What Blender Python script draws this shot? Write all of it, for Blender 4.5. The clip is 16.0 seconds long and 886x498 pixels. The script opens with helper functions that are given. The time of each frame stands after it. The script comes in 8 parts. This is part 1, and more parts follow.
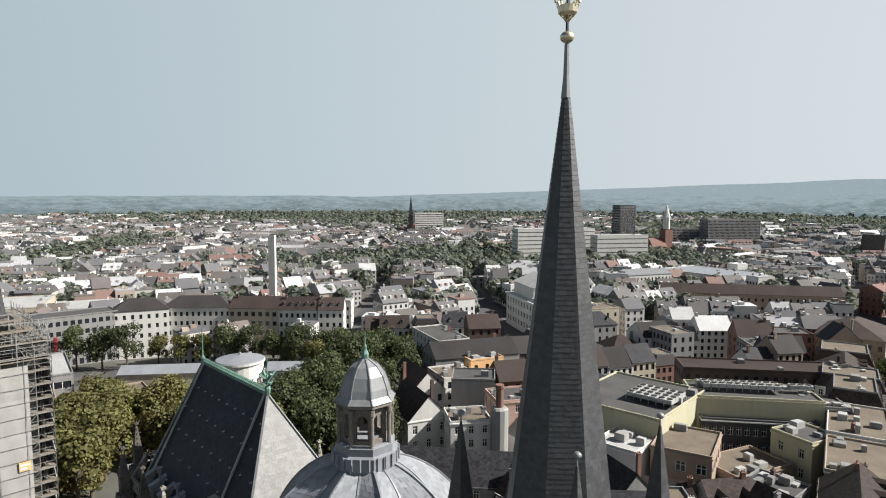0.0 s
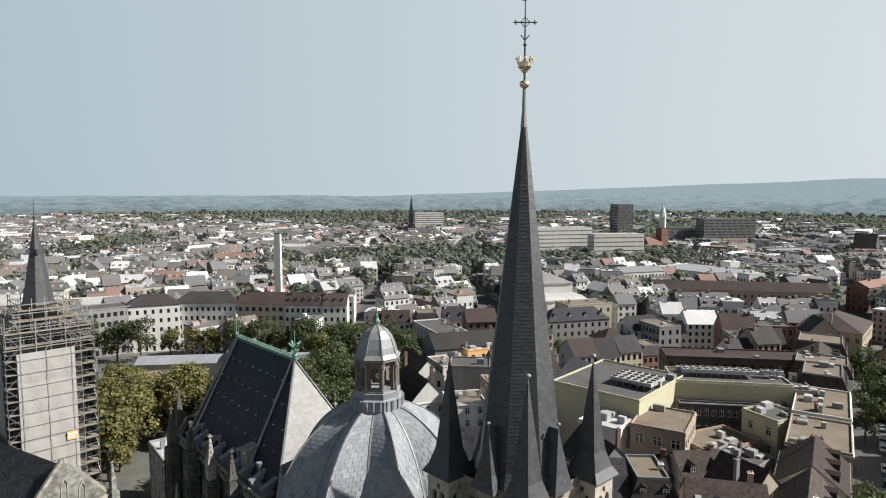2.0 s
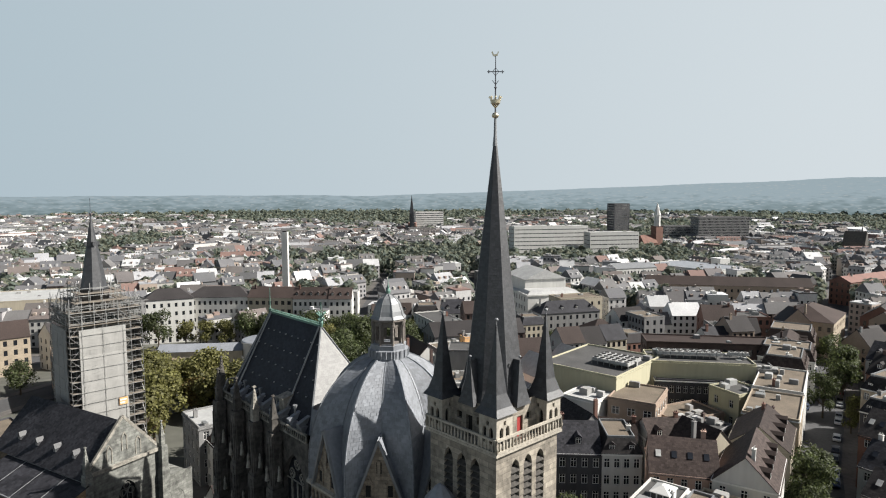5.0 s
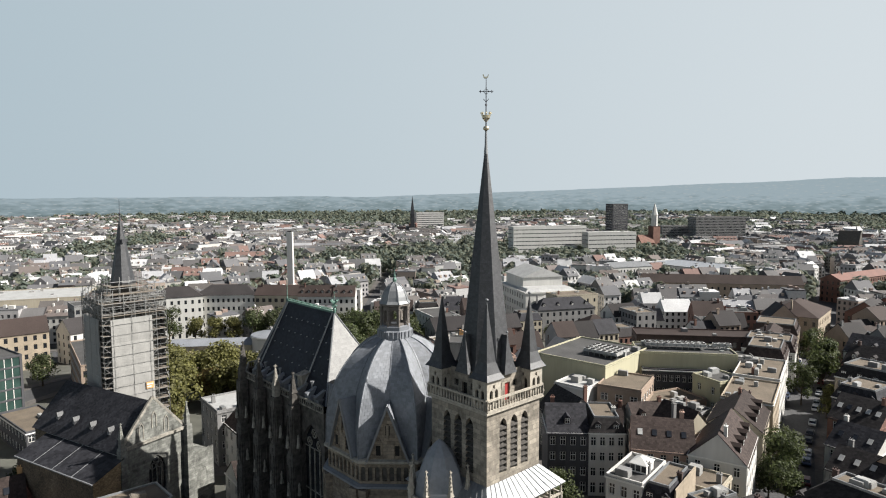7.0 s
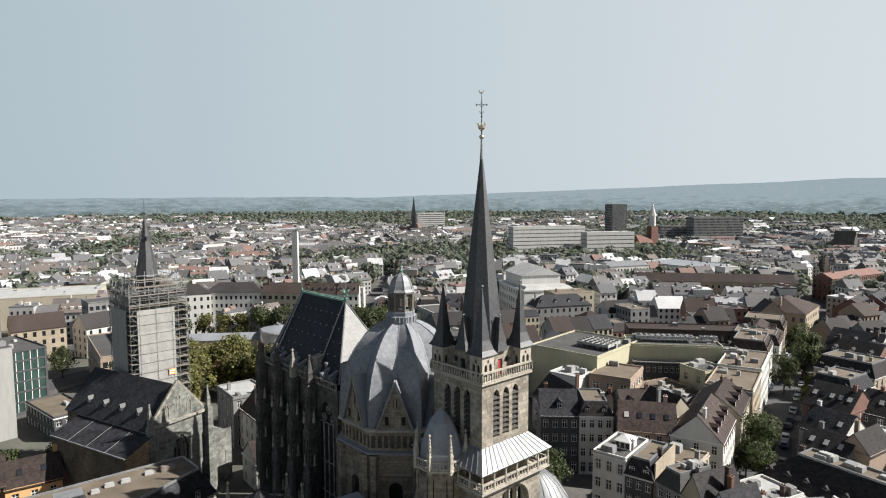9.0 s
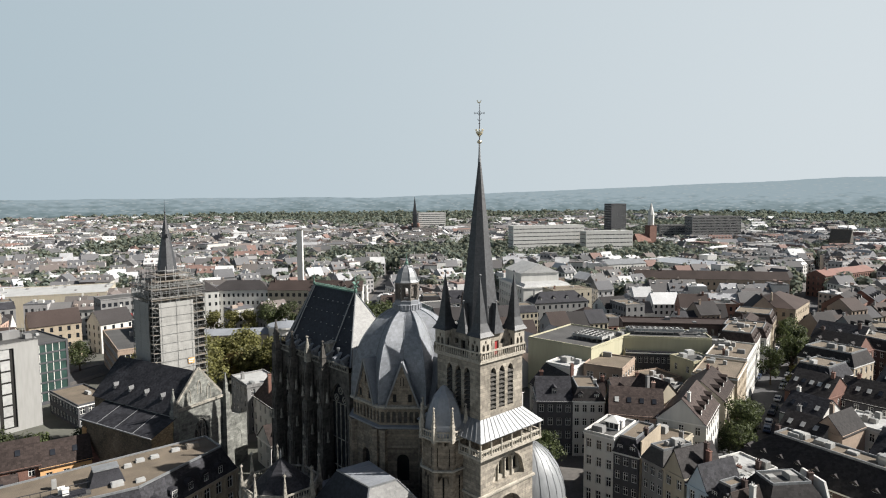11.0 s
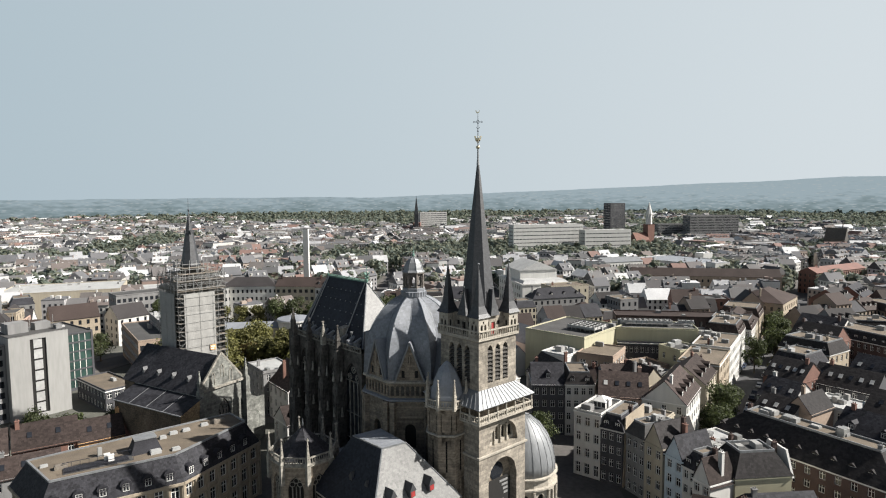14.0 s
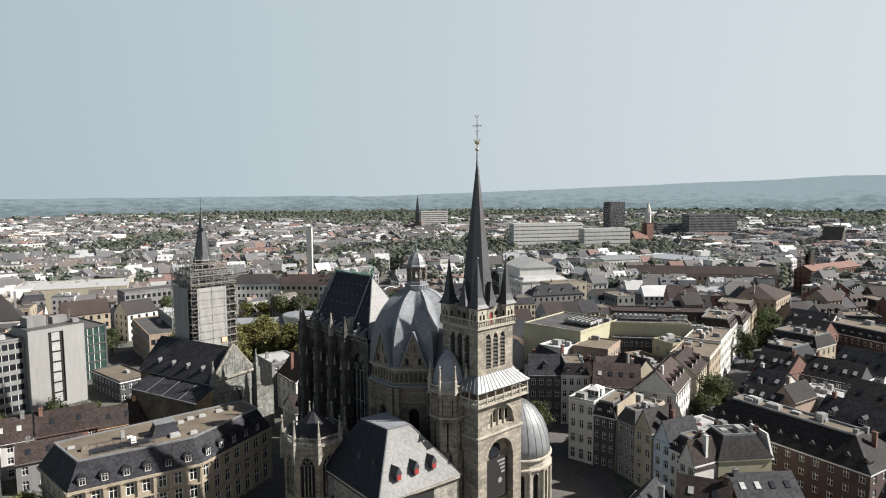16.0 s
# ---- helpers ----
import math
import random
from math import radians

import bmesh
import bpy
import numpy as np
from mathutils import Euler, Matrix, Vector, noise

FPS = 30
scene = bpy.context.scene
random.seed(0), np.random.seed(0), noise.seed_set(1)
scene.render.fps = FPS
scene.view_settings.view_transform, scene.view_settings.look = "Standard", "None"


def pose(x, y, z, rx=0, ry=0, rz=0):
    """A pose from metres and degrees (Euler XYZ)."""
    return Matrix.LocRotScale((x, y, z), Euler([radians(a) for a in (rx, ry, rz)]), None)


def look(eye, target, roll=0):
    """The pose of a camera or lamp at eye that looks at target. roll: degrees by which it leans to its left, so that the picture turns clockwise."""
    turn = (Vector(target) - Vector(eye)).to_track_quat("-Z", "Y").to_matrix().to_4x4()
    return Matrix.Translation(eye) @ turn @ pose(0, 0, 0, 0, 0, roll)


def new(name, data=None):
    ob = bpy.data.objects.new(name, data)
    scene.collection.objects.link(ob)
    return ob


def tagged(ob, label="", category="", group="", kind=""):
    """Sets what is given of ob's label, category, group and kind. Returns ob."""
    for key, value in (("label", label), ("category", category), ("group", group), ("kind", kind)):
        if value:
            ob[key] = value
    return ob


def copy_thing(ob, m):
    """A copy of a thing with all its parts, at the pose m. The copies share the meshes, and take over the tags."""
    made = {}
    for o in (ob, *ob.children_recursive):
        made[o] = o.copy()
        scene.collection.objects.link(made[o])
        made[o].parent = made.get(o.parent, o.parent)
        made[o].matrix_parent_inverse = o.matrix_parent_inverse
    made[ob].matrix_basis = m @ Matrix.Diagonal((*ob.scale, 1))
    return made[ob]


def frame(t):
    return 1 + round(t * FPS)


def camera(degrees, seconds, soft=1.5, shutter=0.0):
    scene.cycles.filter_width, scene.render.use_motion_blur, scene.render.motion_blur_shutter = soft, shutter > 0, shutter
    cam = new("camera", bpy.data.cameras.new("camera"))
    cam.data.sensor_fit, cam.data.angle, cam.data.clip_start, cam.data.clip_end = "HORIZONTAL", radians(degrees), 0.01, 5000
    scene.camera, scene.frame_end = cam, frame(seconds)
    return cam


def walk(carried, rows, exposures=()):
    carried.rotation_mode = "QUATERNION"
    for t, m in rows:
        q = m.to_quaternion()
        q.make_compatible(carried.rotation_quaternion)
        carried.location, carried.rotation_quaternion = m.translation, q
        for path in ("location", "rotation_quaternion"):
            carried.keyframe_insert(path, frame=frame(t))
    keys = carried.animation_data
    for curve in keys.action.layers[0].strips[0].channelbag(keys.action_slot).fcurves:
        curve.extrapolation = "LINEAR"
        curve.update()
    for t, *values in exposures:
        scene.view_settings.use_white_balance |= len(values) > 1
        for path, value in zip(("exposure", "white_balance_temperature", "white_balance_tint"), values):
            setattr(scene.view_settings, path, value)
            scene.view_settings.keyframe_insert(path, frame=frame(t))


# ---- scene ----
cam = camera(70.7, 16.0, soft=1.1)
PATH = [
    (0, (-5.618, -29.977, 60.768), (-5.629, -27.985, 60.594), 0.1),
    (1.5, (-5.216, -38.821, 60.915), (-5.228, -36.828, 60.74), 0.1),
    (2.5, (-4.949, -44.686, 60.932), (-4.961, -42.694, 60.756), 0.0),
    (3.5, (-4.721, -50.329, 60.922), (-4.733, -48.336, 60.745), -0.0),
    (7, (-4.219, -69.03, 60.927), (-4.234, -67.037, 60.753), -0.2),
    (8, (-4.158, -74.134, 60.935), (-4.175, -72.142, 60.763), -0.1),
    (9, (-4.157, -78.967, 60.882), (-4.175, -76.974, 60.71), -0.2),
    (12.5, (-4.388, -94.425, 60.64), (-4.41, -92.432, 60.468), -0.4),
    (14.5, (-4.453, -101.982, 60.595), (-4.478, -99.99, 60.422), -0.4),
    (16, (-4.468, -107.298, 60.616), (-4.495, -105.306, 60.44), -0.4),
]
walk(cam, [(t, look(eye, target, roll)) for t, eye, target, roll in PATH])

scene.view_settings.exposure = 1.0
SUN_AZ, SUN_EL = 91.5, 39.0          # degrees from +y towards +x, above the horizon
w = bpy.data.worlds.new("hazy_sky")
scene.world = w
w.use_nodes = True
wn, wl = w.node_tree.nodes, w.node_tree.links
sky = wn.new("ShaderNodeTexSky")
sky.sky_type, sky.sun_disc = "NISHITA", False
sky.sun_elevation, sky.sun_rotation = radians(SUN_EL), radians(SUN_AZ)
sky.air_density, sky.dust_density, sky.ozone_density = 1.0, 3.0, 1.5
sky_gain = wn.new("ShaderNodeVectorMath")
sky_gain.operation = "SCALE"
sky_gain.inputs[3].default_value = 0.028
wl.new(sky.outputs[0], sky_gain.inputs[0])
tc = wn.new("ShaderNodeTexCoord")
sep = wn.new("ShaderNodeSeparateXYZ")
wl.new(tc.outputs["Generated"], sep.inputs[0])
veil = wn.new("ShaderNodeMapRange")   # high thin haze, thickest near the horizon
veil.inputs[1].default_value, veil.inputs[2].default_value = 0.3, 0.5
veil.inputs[3].default_value, veil.inputs[4].default_value = 0.97, 0.03
wl.new(sep.outputs[2], veil.inputs[0])
side = wn.new("ShaderNodeMapRange")   # the haze is paler towards the sun
side.inputs[1].default_value, side.inputs[2].default_value = -0.8, 0.8
wl.new(sep.outputs[0], side.inputs[0])
tint = wn.new("ShaderNodeMix")
tint.data_type = "RGBA"
tint.inputs[6].default_value, tint.inputs[7].default_value = (0.205, 0.257, 0.29, 1), (0.36, 0.388, 0.405, 1)
wl.new(side.outputs[0], tint.inputs[0])
mixs = wn.new("ShaderNodeMix")
mixs.data_type = "RGBA"
wl.new(veil.outputs[0], mixs.inputs[0])
wl.new(sky_gain.outputs[0], mixs.inputs[6])
wl.new(tint.outputs[2], mixs.inputs[7])
wl.new(mixs.outputs[2], wn["Background"].inputs[0])
wn["Background"].inputs[1].default_value = 1.0

sun = new("sun", bpy.data.lights.new("sun", "SUN"))
sun.data.energy, sun.data.angle, sun.data.color = 5.0, radians(0.6), (1.0, 0.965, 0.91)
sun_way = Vector((math.sin(radians(SUN_AZ)) * math.cos(radians(SUN_EL)), math.cos(radians(SUN_AZ)) * math.cos(radians(SUN_EL)), math.sin(radians(SUN_EL))))
sun.matrix_world = look(sun_way * 300, (0, 0, 0))

# ---- materials ----
def mat(name, col, rough=0.8, metal=0.0, grain=3.0, stain=0.12, spread=0.25, bump=0.15, rand=0.0, spec=0.5, island=0.0, streak=False):
    """A surface with fine grain, broad stains and, if asked, a shift from piece to piece."""
    m = bpy.data.materials.new(name)
    m.use_nodes = True
    nt = m.node_tree
    b = nt.nodes["Principled BSDF"]
    b.inputs["Roughness"].default_value, b.inputs["Metallic"].default_value = rough, metal
    b.inputs["Specular IOR Level"].default_value = spec
    co = nt.nodes.new("ShaderNodeTexCoord")
    src = co.outputs["Object"]
    if streak:
        mp = nt.nodes.new("ShaderNodeMapping")
        mp.inputs["Scale"].default_value = (1, 1, 0.15)
        nt.links.new(src, mp.inputs[0])
        src = mp.outputs[0]
    n1, n2 = nt.nodes.new("ShaderNodeTexNoise"), nt.nodes.new("ShaderNodeTexNoise")
    n1.inputs["Scale"].default_value, n2.inputs["Scale"].default_value = grain, stain
    n1.inputs["Detail"].default_value, n2.inputs["Detail"].default_value = 6, 4
    nt.links.new(src, n1.inputs["Vector"])
    nt.links.new(src, n2.inputs["Vector"])
    add = nt.nodes.new("ShaderNodeMath")
    add.operation = "ADD"
    nt.links.new(n1.outputs[0], add.inputs[0])
    nt.links.new(n2.outputs[0], add.inputs[1])
    mr = nt.nodes.new("ShaderNodeMapRange")
    mr.inputs[1].default_value, mr.inputs[2].default_value = 0.7, 1.3
    mr.inputs[3].default_value, mr.inputs[4].default_value = 1 - spread, 1 + spread
    nt.links.new(add.outputs[0], mr.inputs[0])
    fac = mr.outputs[0]
    for amount, node, out in ((rand, "ShaderNodeObjectInfo", "Random"), (island, "ShaderNodeNewGeometry", "Random Per Island")):
        if amount:
            oi = nt.nodes.new(node)
            m2 = nt.nodes.new("ShaderNodeMapRange")
            m2.inputs[3].default_value, m2.inputs[4].default_value = 1 - amount, 1 + amount
            nt.links.new(oi.outputs[out], m2.inputs[0])
            mu = nt.nodes.new("ShaderNodeMath")
            mu.operation = "MULTIPLY"
            nt.links.new(fac, mu.inputs[0])
            nt.links.new(m2.outputs[0], mu.inputs[1])
            fac = mu.outputs[0]
    sc = nt.nodes.new("ShaderNodeVectorMath")
    sc.operation = "SCALE"
    sc.inputs[0].default_value = col
    nt.links.new(fac, sc.inputs[3])
    nt.links.new(sc.outputs[0], b.inputs["Base Color"])
    if bump:
        bp = nt.nodes.new("ShaderNodeBump")
        bp.inputs["Strength"].default_value, bp.inputs["Distance"].default_value = bump, 0.05
        nt.links.new(n1.outputs[0], bp.inputs["Height"])
        nt.links.new(bp.outputs[0], b.inputs["Normal"])
    return m


def palette(name, cols, rough=0.85, spread=0.15, grain=1.5, by="Random Per Island"):
    """One material whose colour is picked from a list for each piece."""
    m = mat(name, (1, 1, 1), rough, spread=spread, grain=grain, bump=0.05)
    nt = m.node_tree
    g = nt.nodes.new("ShaderNodeNewGeometry" if by == "Random Per Island" else "ShaderNodeObjectInfo")
    r = nt.nodes.new("ShaderNodeValToRGB")
    r.color_ramp.interpolation = "CONSTANT"
    els = r.color_ramp.elements
    while len(els) < len(cols):
        els.new(0.5)
    for i, c in enumerate(cols):
        els[i].position, els[i].color = i / len(cols), (*c, 1)
    nt.links.new(g.outputs[by], r.inputs[0])
    sc = next(n for n in nt.nodes if n.bl_idname == "ShaderNodeVectorMath")
    nt.links.new(r.outputs[0], sc.inputs[0])
    return m


slate = mat("slate", (0.033, 0.034, 0.037), 0.55, grain=6, spread=0.3, bump=0.2, island=0.28, spec=0.6)
# slate with shade put into its colour, for the unlit slopes
navy_slate = mat("shaded_tone_slate", (0.018, 0.02, 0.027), 0.6, grain=6, spread=0.3, bump=0.2, island=0.3, spec=0.2)
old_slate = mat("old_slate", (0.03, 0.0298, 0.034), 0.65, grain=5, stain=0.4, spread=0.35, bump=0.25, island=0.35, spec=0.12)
# the same slate with sunlight put into its colour, for west hips
slate_pale = mat("sunlit_tone_slate", (0.13, 0.128, 0.122), 0.55, grain=5, spread=0.25, bump=0.2, island=0.2)
lead = mat("lead_sheet", (0.195, 0.205, 0.222), 0.5, grain=2.5, spread=0.18, stain=0.3, bump=0.06, island=0.16, spec=0.4)
lead_pale = mat("pale_lead", (0.189, 0.195, 0.2), 0.5, metal=0.2, grain=3, spread=0.2, stain=0.6, bump=0.1, streak=True)
copper = mat("green_copper", (0.1, 0.185, 0.15), 0.7, spread=0.3)
gold = mat("gilding", (0.6, 0.53, 0.38), 0.4, metal=0.9, spread=0.1, bump=0.02)
iron = mat("dark_iron", (0.06, 0.06, 0.07), 0.5, metal=0.6, spread=0.2)
stone_tower = mat("tower_stone", (0.235, 0.21, 0.175), 0.9, grain=2.2, stain=0.35, spread=0.45, bump=0.35)
stone_trim = mat("trim_stone", (0.33, 0.3, 0.25), 0.85, grain=3, stain=0.5, spread=0.3, bump=0.2)
stone_drum = mat("drum_stone", (0.215, 0.178, 0.137), 0.9, grain=2.4, stain=0.4, spread=0.45, bump=0.35)
stone_dark = mat("sooty_stone", (0.0688, 0.0625, 0.055), 0.92, grain=2.0, stain=0.6, spread=0.6, bump=0.5)
stone_soot_light = mat("weathered_pale_stone", (0.22, 0.205, 0.175), 0.9, grain=2, stain=0.8, spread=0.55, bump=0.3)
stone_church = mat("bluestone", (0.145, 0.148, 0.136), 0.9, grain=1.2, stain=0.4, spread=0.6, bump=0.4)
rubble = mat("rubble_wall", (0.13, 0.1, 0.07), 0.95, grain=3.5, stain=0.3, spread=0.5, bump=0.5)
rubble_warm = mat("rubble_wall_warm", (0.27, 0.2, 0.12), 0.95, grain=3.5, stain=0.3, spread=0.4, bump=0.5)


def coursed(m, wide, high, depth=0.35):
    """Squared stone courses: each block a little lighter or darker, with recessed joints."""
    nt = m.node_tree
    b = nt.nodes["Principled BSDF"]
    co, sp, ad, cb, br, mu, bp = (nt.nodes.new(n) for n in ("ShaderNodeTexCoord", "ShaderNodeSeparateXYZ", "ShaderNodeMath", "ShaderNodeCombineXYZ", "ShaderNodeTexBrick", "ShaderNodeMix", "ShaderNodeBump"))
    br.inputs["Color1"].default_value, br.inputs["Color2"].default_value, br.inputs["Mortar"].default_value = (0.74, 0.73, 0.72, 1), (1.2, 1.19, 1.16, 1), (0.72, 0.71, 0.7, 1)
    br.inputs["Scale"].default_value, br.inputs["Mortar Size"].default_value = 1.0, 0.03
    br.inputs["Brick Width"].default_value, br.inputs["Row Height"].default_value = wide, high
    mu.data_type, mu.blend_type = "RGBA", "MULTIPLY"
    mu.inputs[0].default_value = 1.0
    bp.inputs["Strength"].default_value, bp.inputs["Distance"].default_value = depth, 0.06
    old = b.inputs["Base Color"].links[0].from_socket
    nrm = b.inputs["Normal"].links[0].from_socket
    for p, q in ((co.outputs["Object"], sp.inputs[0]), (sp.outputs[0], ad.inputs[0]), (sp.outputs[1], ad.inputs[1]), (ad.outputs[0], cb.inputs[0]), (sp.outputs[2], cb.inputs[1]), (cb.outputs[0], br.inputs["Vector"]),
                 (old, mu.inputs[6]), (br.outputs["Color"], mu.inputs[7]), (mu.outputs[2], b.inputs["Base Color"]), (br.outputs["Color"], bp.inputs["Height"]), (nrm, bp.inputs["Normal"]), (bp.outputs[0], b.inputs["Normal"])):
        nt.links.new(p, q)


coursed(stone_tower, 1.1, 0.55)
coursed(stone_drum, 0.9, 0.42)
coursed(stone_church, 0.9, 0.45)
coursed(rubble, 0.5, 0.26)
coursed(rubble_warm, 0.5, 0.26)
glass_dark = mat("window_glass", (0.018, 0.02, 0.024), 0.12, grain=0.5, spread=0.2, bump=0.0, spec=0.6)
# near-black: paints the shade inside openings, also colours tyres and the banner
void = mat("shade_and_dark_parts", (0.012, 0.011, 0.01), 0.95, bump=0)
white_paint = mat("white_paint", (0.63, 0.621, 0.594), 0.6, spread=0.08, bump=0.05, rand=0.1)
red_paint = mat("red_paint", (0.26, 0.028, 0.026), 0.6, spread=0.15)
wood = mat("weathered_wood", (0.17, 0.147, 0.12), 0.8, spread=0.3)
concrete = mat("concrete", (0.255, 0.252, 0.241), 0.85, grain=1.5, stain=0.15, spread=0.12, streak=True)
netting = mat("scaffold_sheet", (0.27, 0.265, 0.25), 0.85, grain=0.8, stain=0.25, spread=0.08, bump=0.5)
steel = mat("galvanised_steel", (0.3, 0.3, 0.29), 0.5, metal=0.6, spread=0.25)
gravel = mat("gravel_roof", (0.119, 0.0952, 0.0697), 0.95, grain=9, stain=0.25, spread=0.35, bump=0.5)
felt = mat("roofing_felt", (0.0544, 0.0528, 0.0512), 0.9, grain=2, stain=0.2, spread=0.35, bump=0.1)
felt_pale = mat("pale_roof_sheet", (0.323, 0.323, 0.315), 0.7, grain=1.2, stain=0.2, spread=0.18, bump=0.05)
tile_dark = mat("dark_roof_tile", (0.0297, 0.027, 0.027), 0.75, grain=4, spread=0.3, island=0.3, rand=0.3, spec=0.15)
tile_brown = mat("brown_roof_tile", (0.0416, 0.0312, 0.028), 0.75, grain=4, spread=0.3, island=0.3, rand=0.25, spec=0.15)
tile_red = mat("red_roof_tile", (0.17, 0.075, 0.055), 0.75, grain=4, spread=0.25, island=0.25, rand=0.2)
brick_dark = mat("dark_brick", (0.07, 0.046, 0.04), 0.9, grain=7, stain=0.3, spread=0.35, bump=0.4)
brick_red = mat("red_brick", (0.16, 0.085, 0.065), 0.9, grain=7, stain=0.3, spread=0.3, bump=0.4)
plaster = {
    "white": mat("white_render", (0.49, 0.482, 0.456), 0.85, grain=1.2, stain=0.25, spread=0.1, streak=True),
    "cream": mat("cream_render", (0.344, 0.307, 0.238), 0.85, grain=1.2, stain=0.25, spread=0.12, streak=True),
    "grey": mat("grey_render", (0.184, 0.182, 0.179), 0.85, grain=1.2, stain=0.25, spread=0.16, streak=True),
    "dark": mat("dark_render", (0.055, 0.055, 0.06), 0.85, grain=1.2, stain=0.25, spread=0.2, streak=True),
    "tan": mat("tan_stone_cladding", (0.289, 0.221, 0.17), 0.8, grain=1.5, stain=0.3, spread=0.14),
    "pink": mat("pink_render", (0.416, 0.288, 0.232), 0.85, grain=1.2, stain=0.25, spread=0.12),
    "orange": mat("orange_render", (0.6, 0.35, 0.16), 0.85, grain=1.2, stain=0.25, spread=0.1),
    "yellow": mat("pale_yellow_render", (0.387, 0.365, 0.255), 0.85, grain=1.2, stain=0.2, spread=0.08, streak=True),
    "blue": mat("pale_blue_render", (0.4, 0.47, 0.52), 0.85, grain=1.2, stain=0.25, spread=0.1),
    "brick": brick_red, "brickdark": brick_dark, "concrete": concrete,
    "sand": mat("sandstone_facade", (0.306, 0.255, 0.191), 0.85, grain=1.5, stain=0.3, spread=0.2),
}
ROOFS = {"dark": tile_dark, "brown": tile_brown, "red": tile_red, "slate": old_slate, "felt": felt, "gravel": gravel, "pale": felt_pale, "lead": lead_pale, "zinc": lead}
bark = mat("bark", (0.09, 0.07, 0.05), 0.95, spread=0.4, bump=0.5)
leaf = [mat("leaves_deep", (0.066, 0.082, 0.03), 0.7, spread=0.3, island=0.5, rand=0.25, bump=0),
        mat("leaves_olive", (0.15, 0.145, 0.046), 0.7, spread=0.3, island=0.5, rand=0.2, bump=0),
        mat("leaves_autumn", (0.13, 0.095, 0.03), 0.7, spread=0.3, island=0.5, rand=0.2, bump=0)]


def let_light_through(m, share=0.45):
    """Leaves pass part of the light on to their other side."""
    nt = m.node_tree
    b, out = nt.nodes["Principled BSDF"], nt.nodes["Material Output"]
    tr, mx = nt.nodes.new("ShaderNodeBsdfTranslucent"), nt.nodes.new("ShaderNodeMixShader")
    mx.inputs[0].default_value = share
    nt.links.new(b.inputs["Base Color"].links[0].from_socket, tr.inputs[0])
    nt.links.new(b.outputs[0], mx.inputs[1])
    nt.links.new(tr.outputs[0], mx.inputs[2])
    nt.links.new(mx.outputs[0], out.inputs[0])


for m_ in leaf:
    let_light_through(m_)
asphalt = mat("asphalt", (0.055, 0.055, 0.057), 0.9, grain=1.5, stain=0.08, spread=0.3)
paving = mat("paving", (0.085, 0.078, 0.072), 0.9, grain=1.0, stain=0.1, spread=0.3)
town_ground = mat("town_ground", (0.075, 0.075, 0.062), 0.95, grain=0.15, stain=0.01, spread=0.4)
green_glass = mat("green_tinted_glass", (0.03, 0.055, 0.048), 0.15, spread=0.35, grain=0.4, bump=0, spec=0.6)


# ---- mesh tools ----
V = Vector


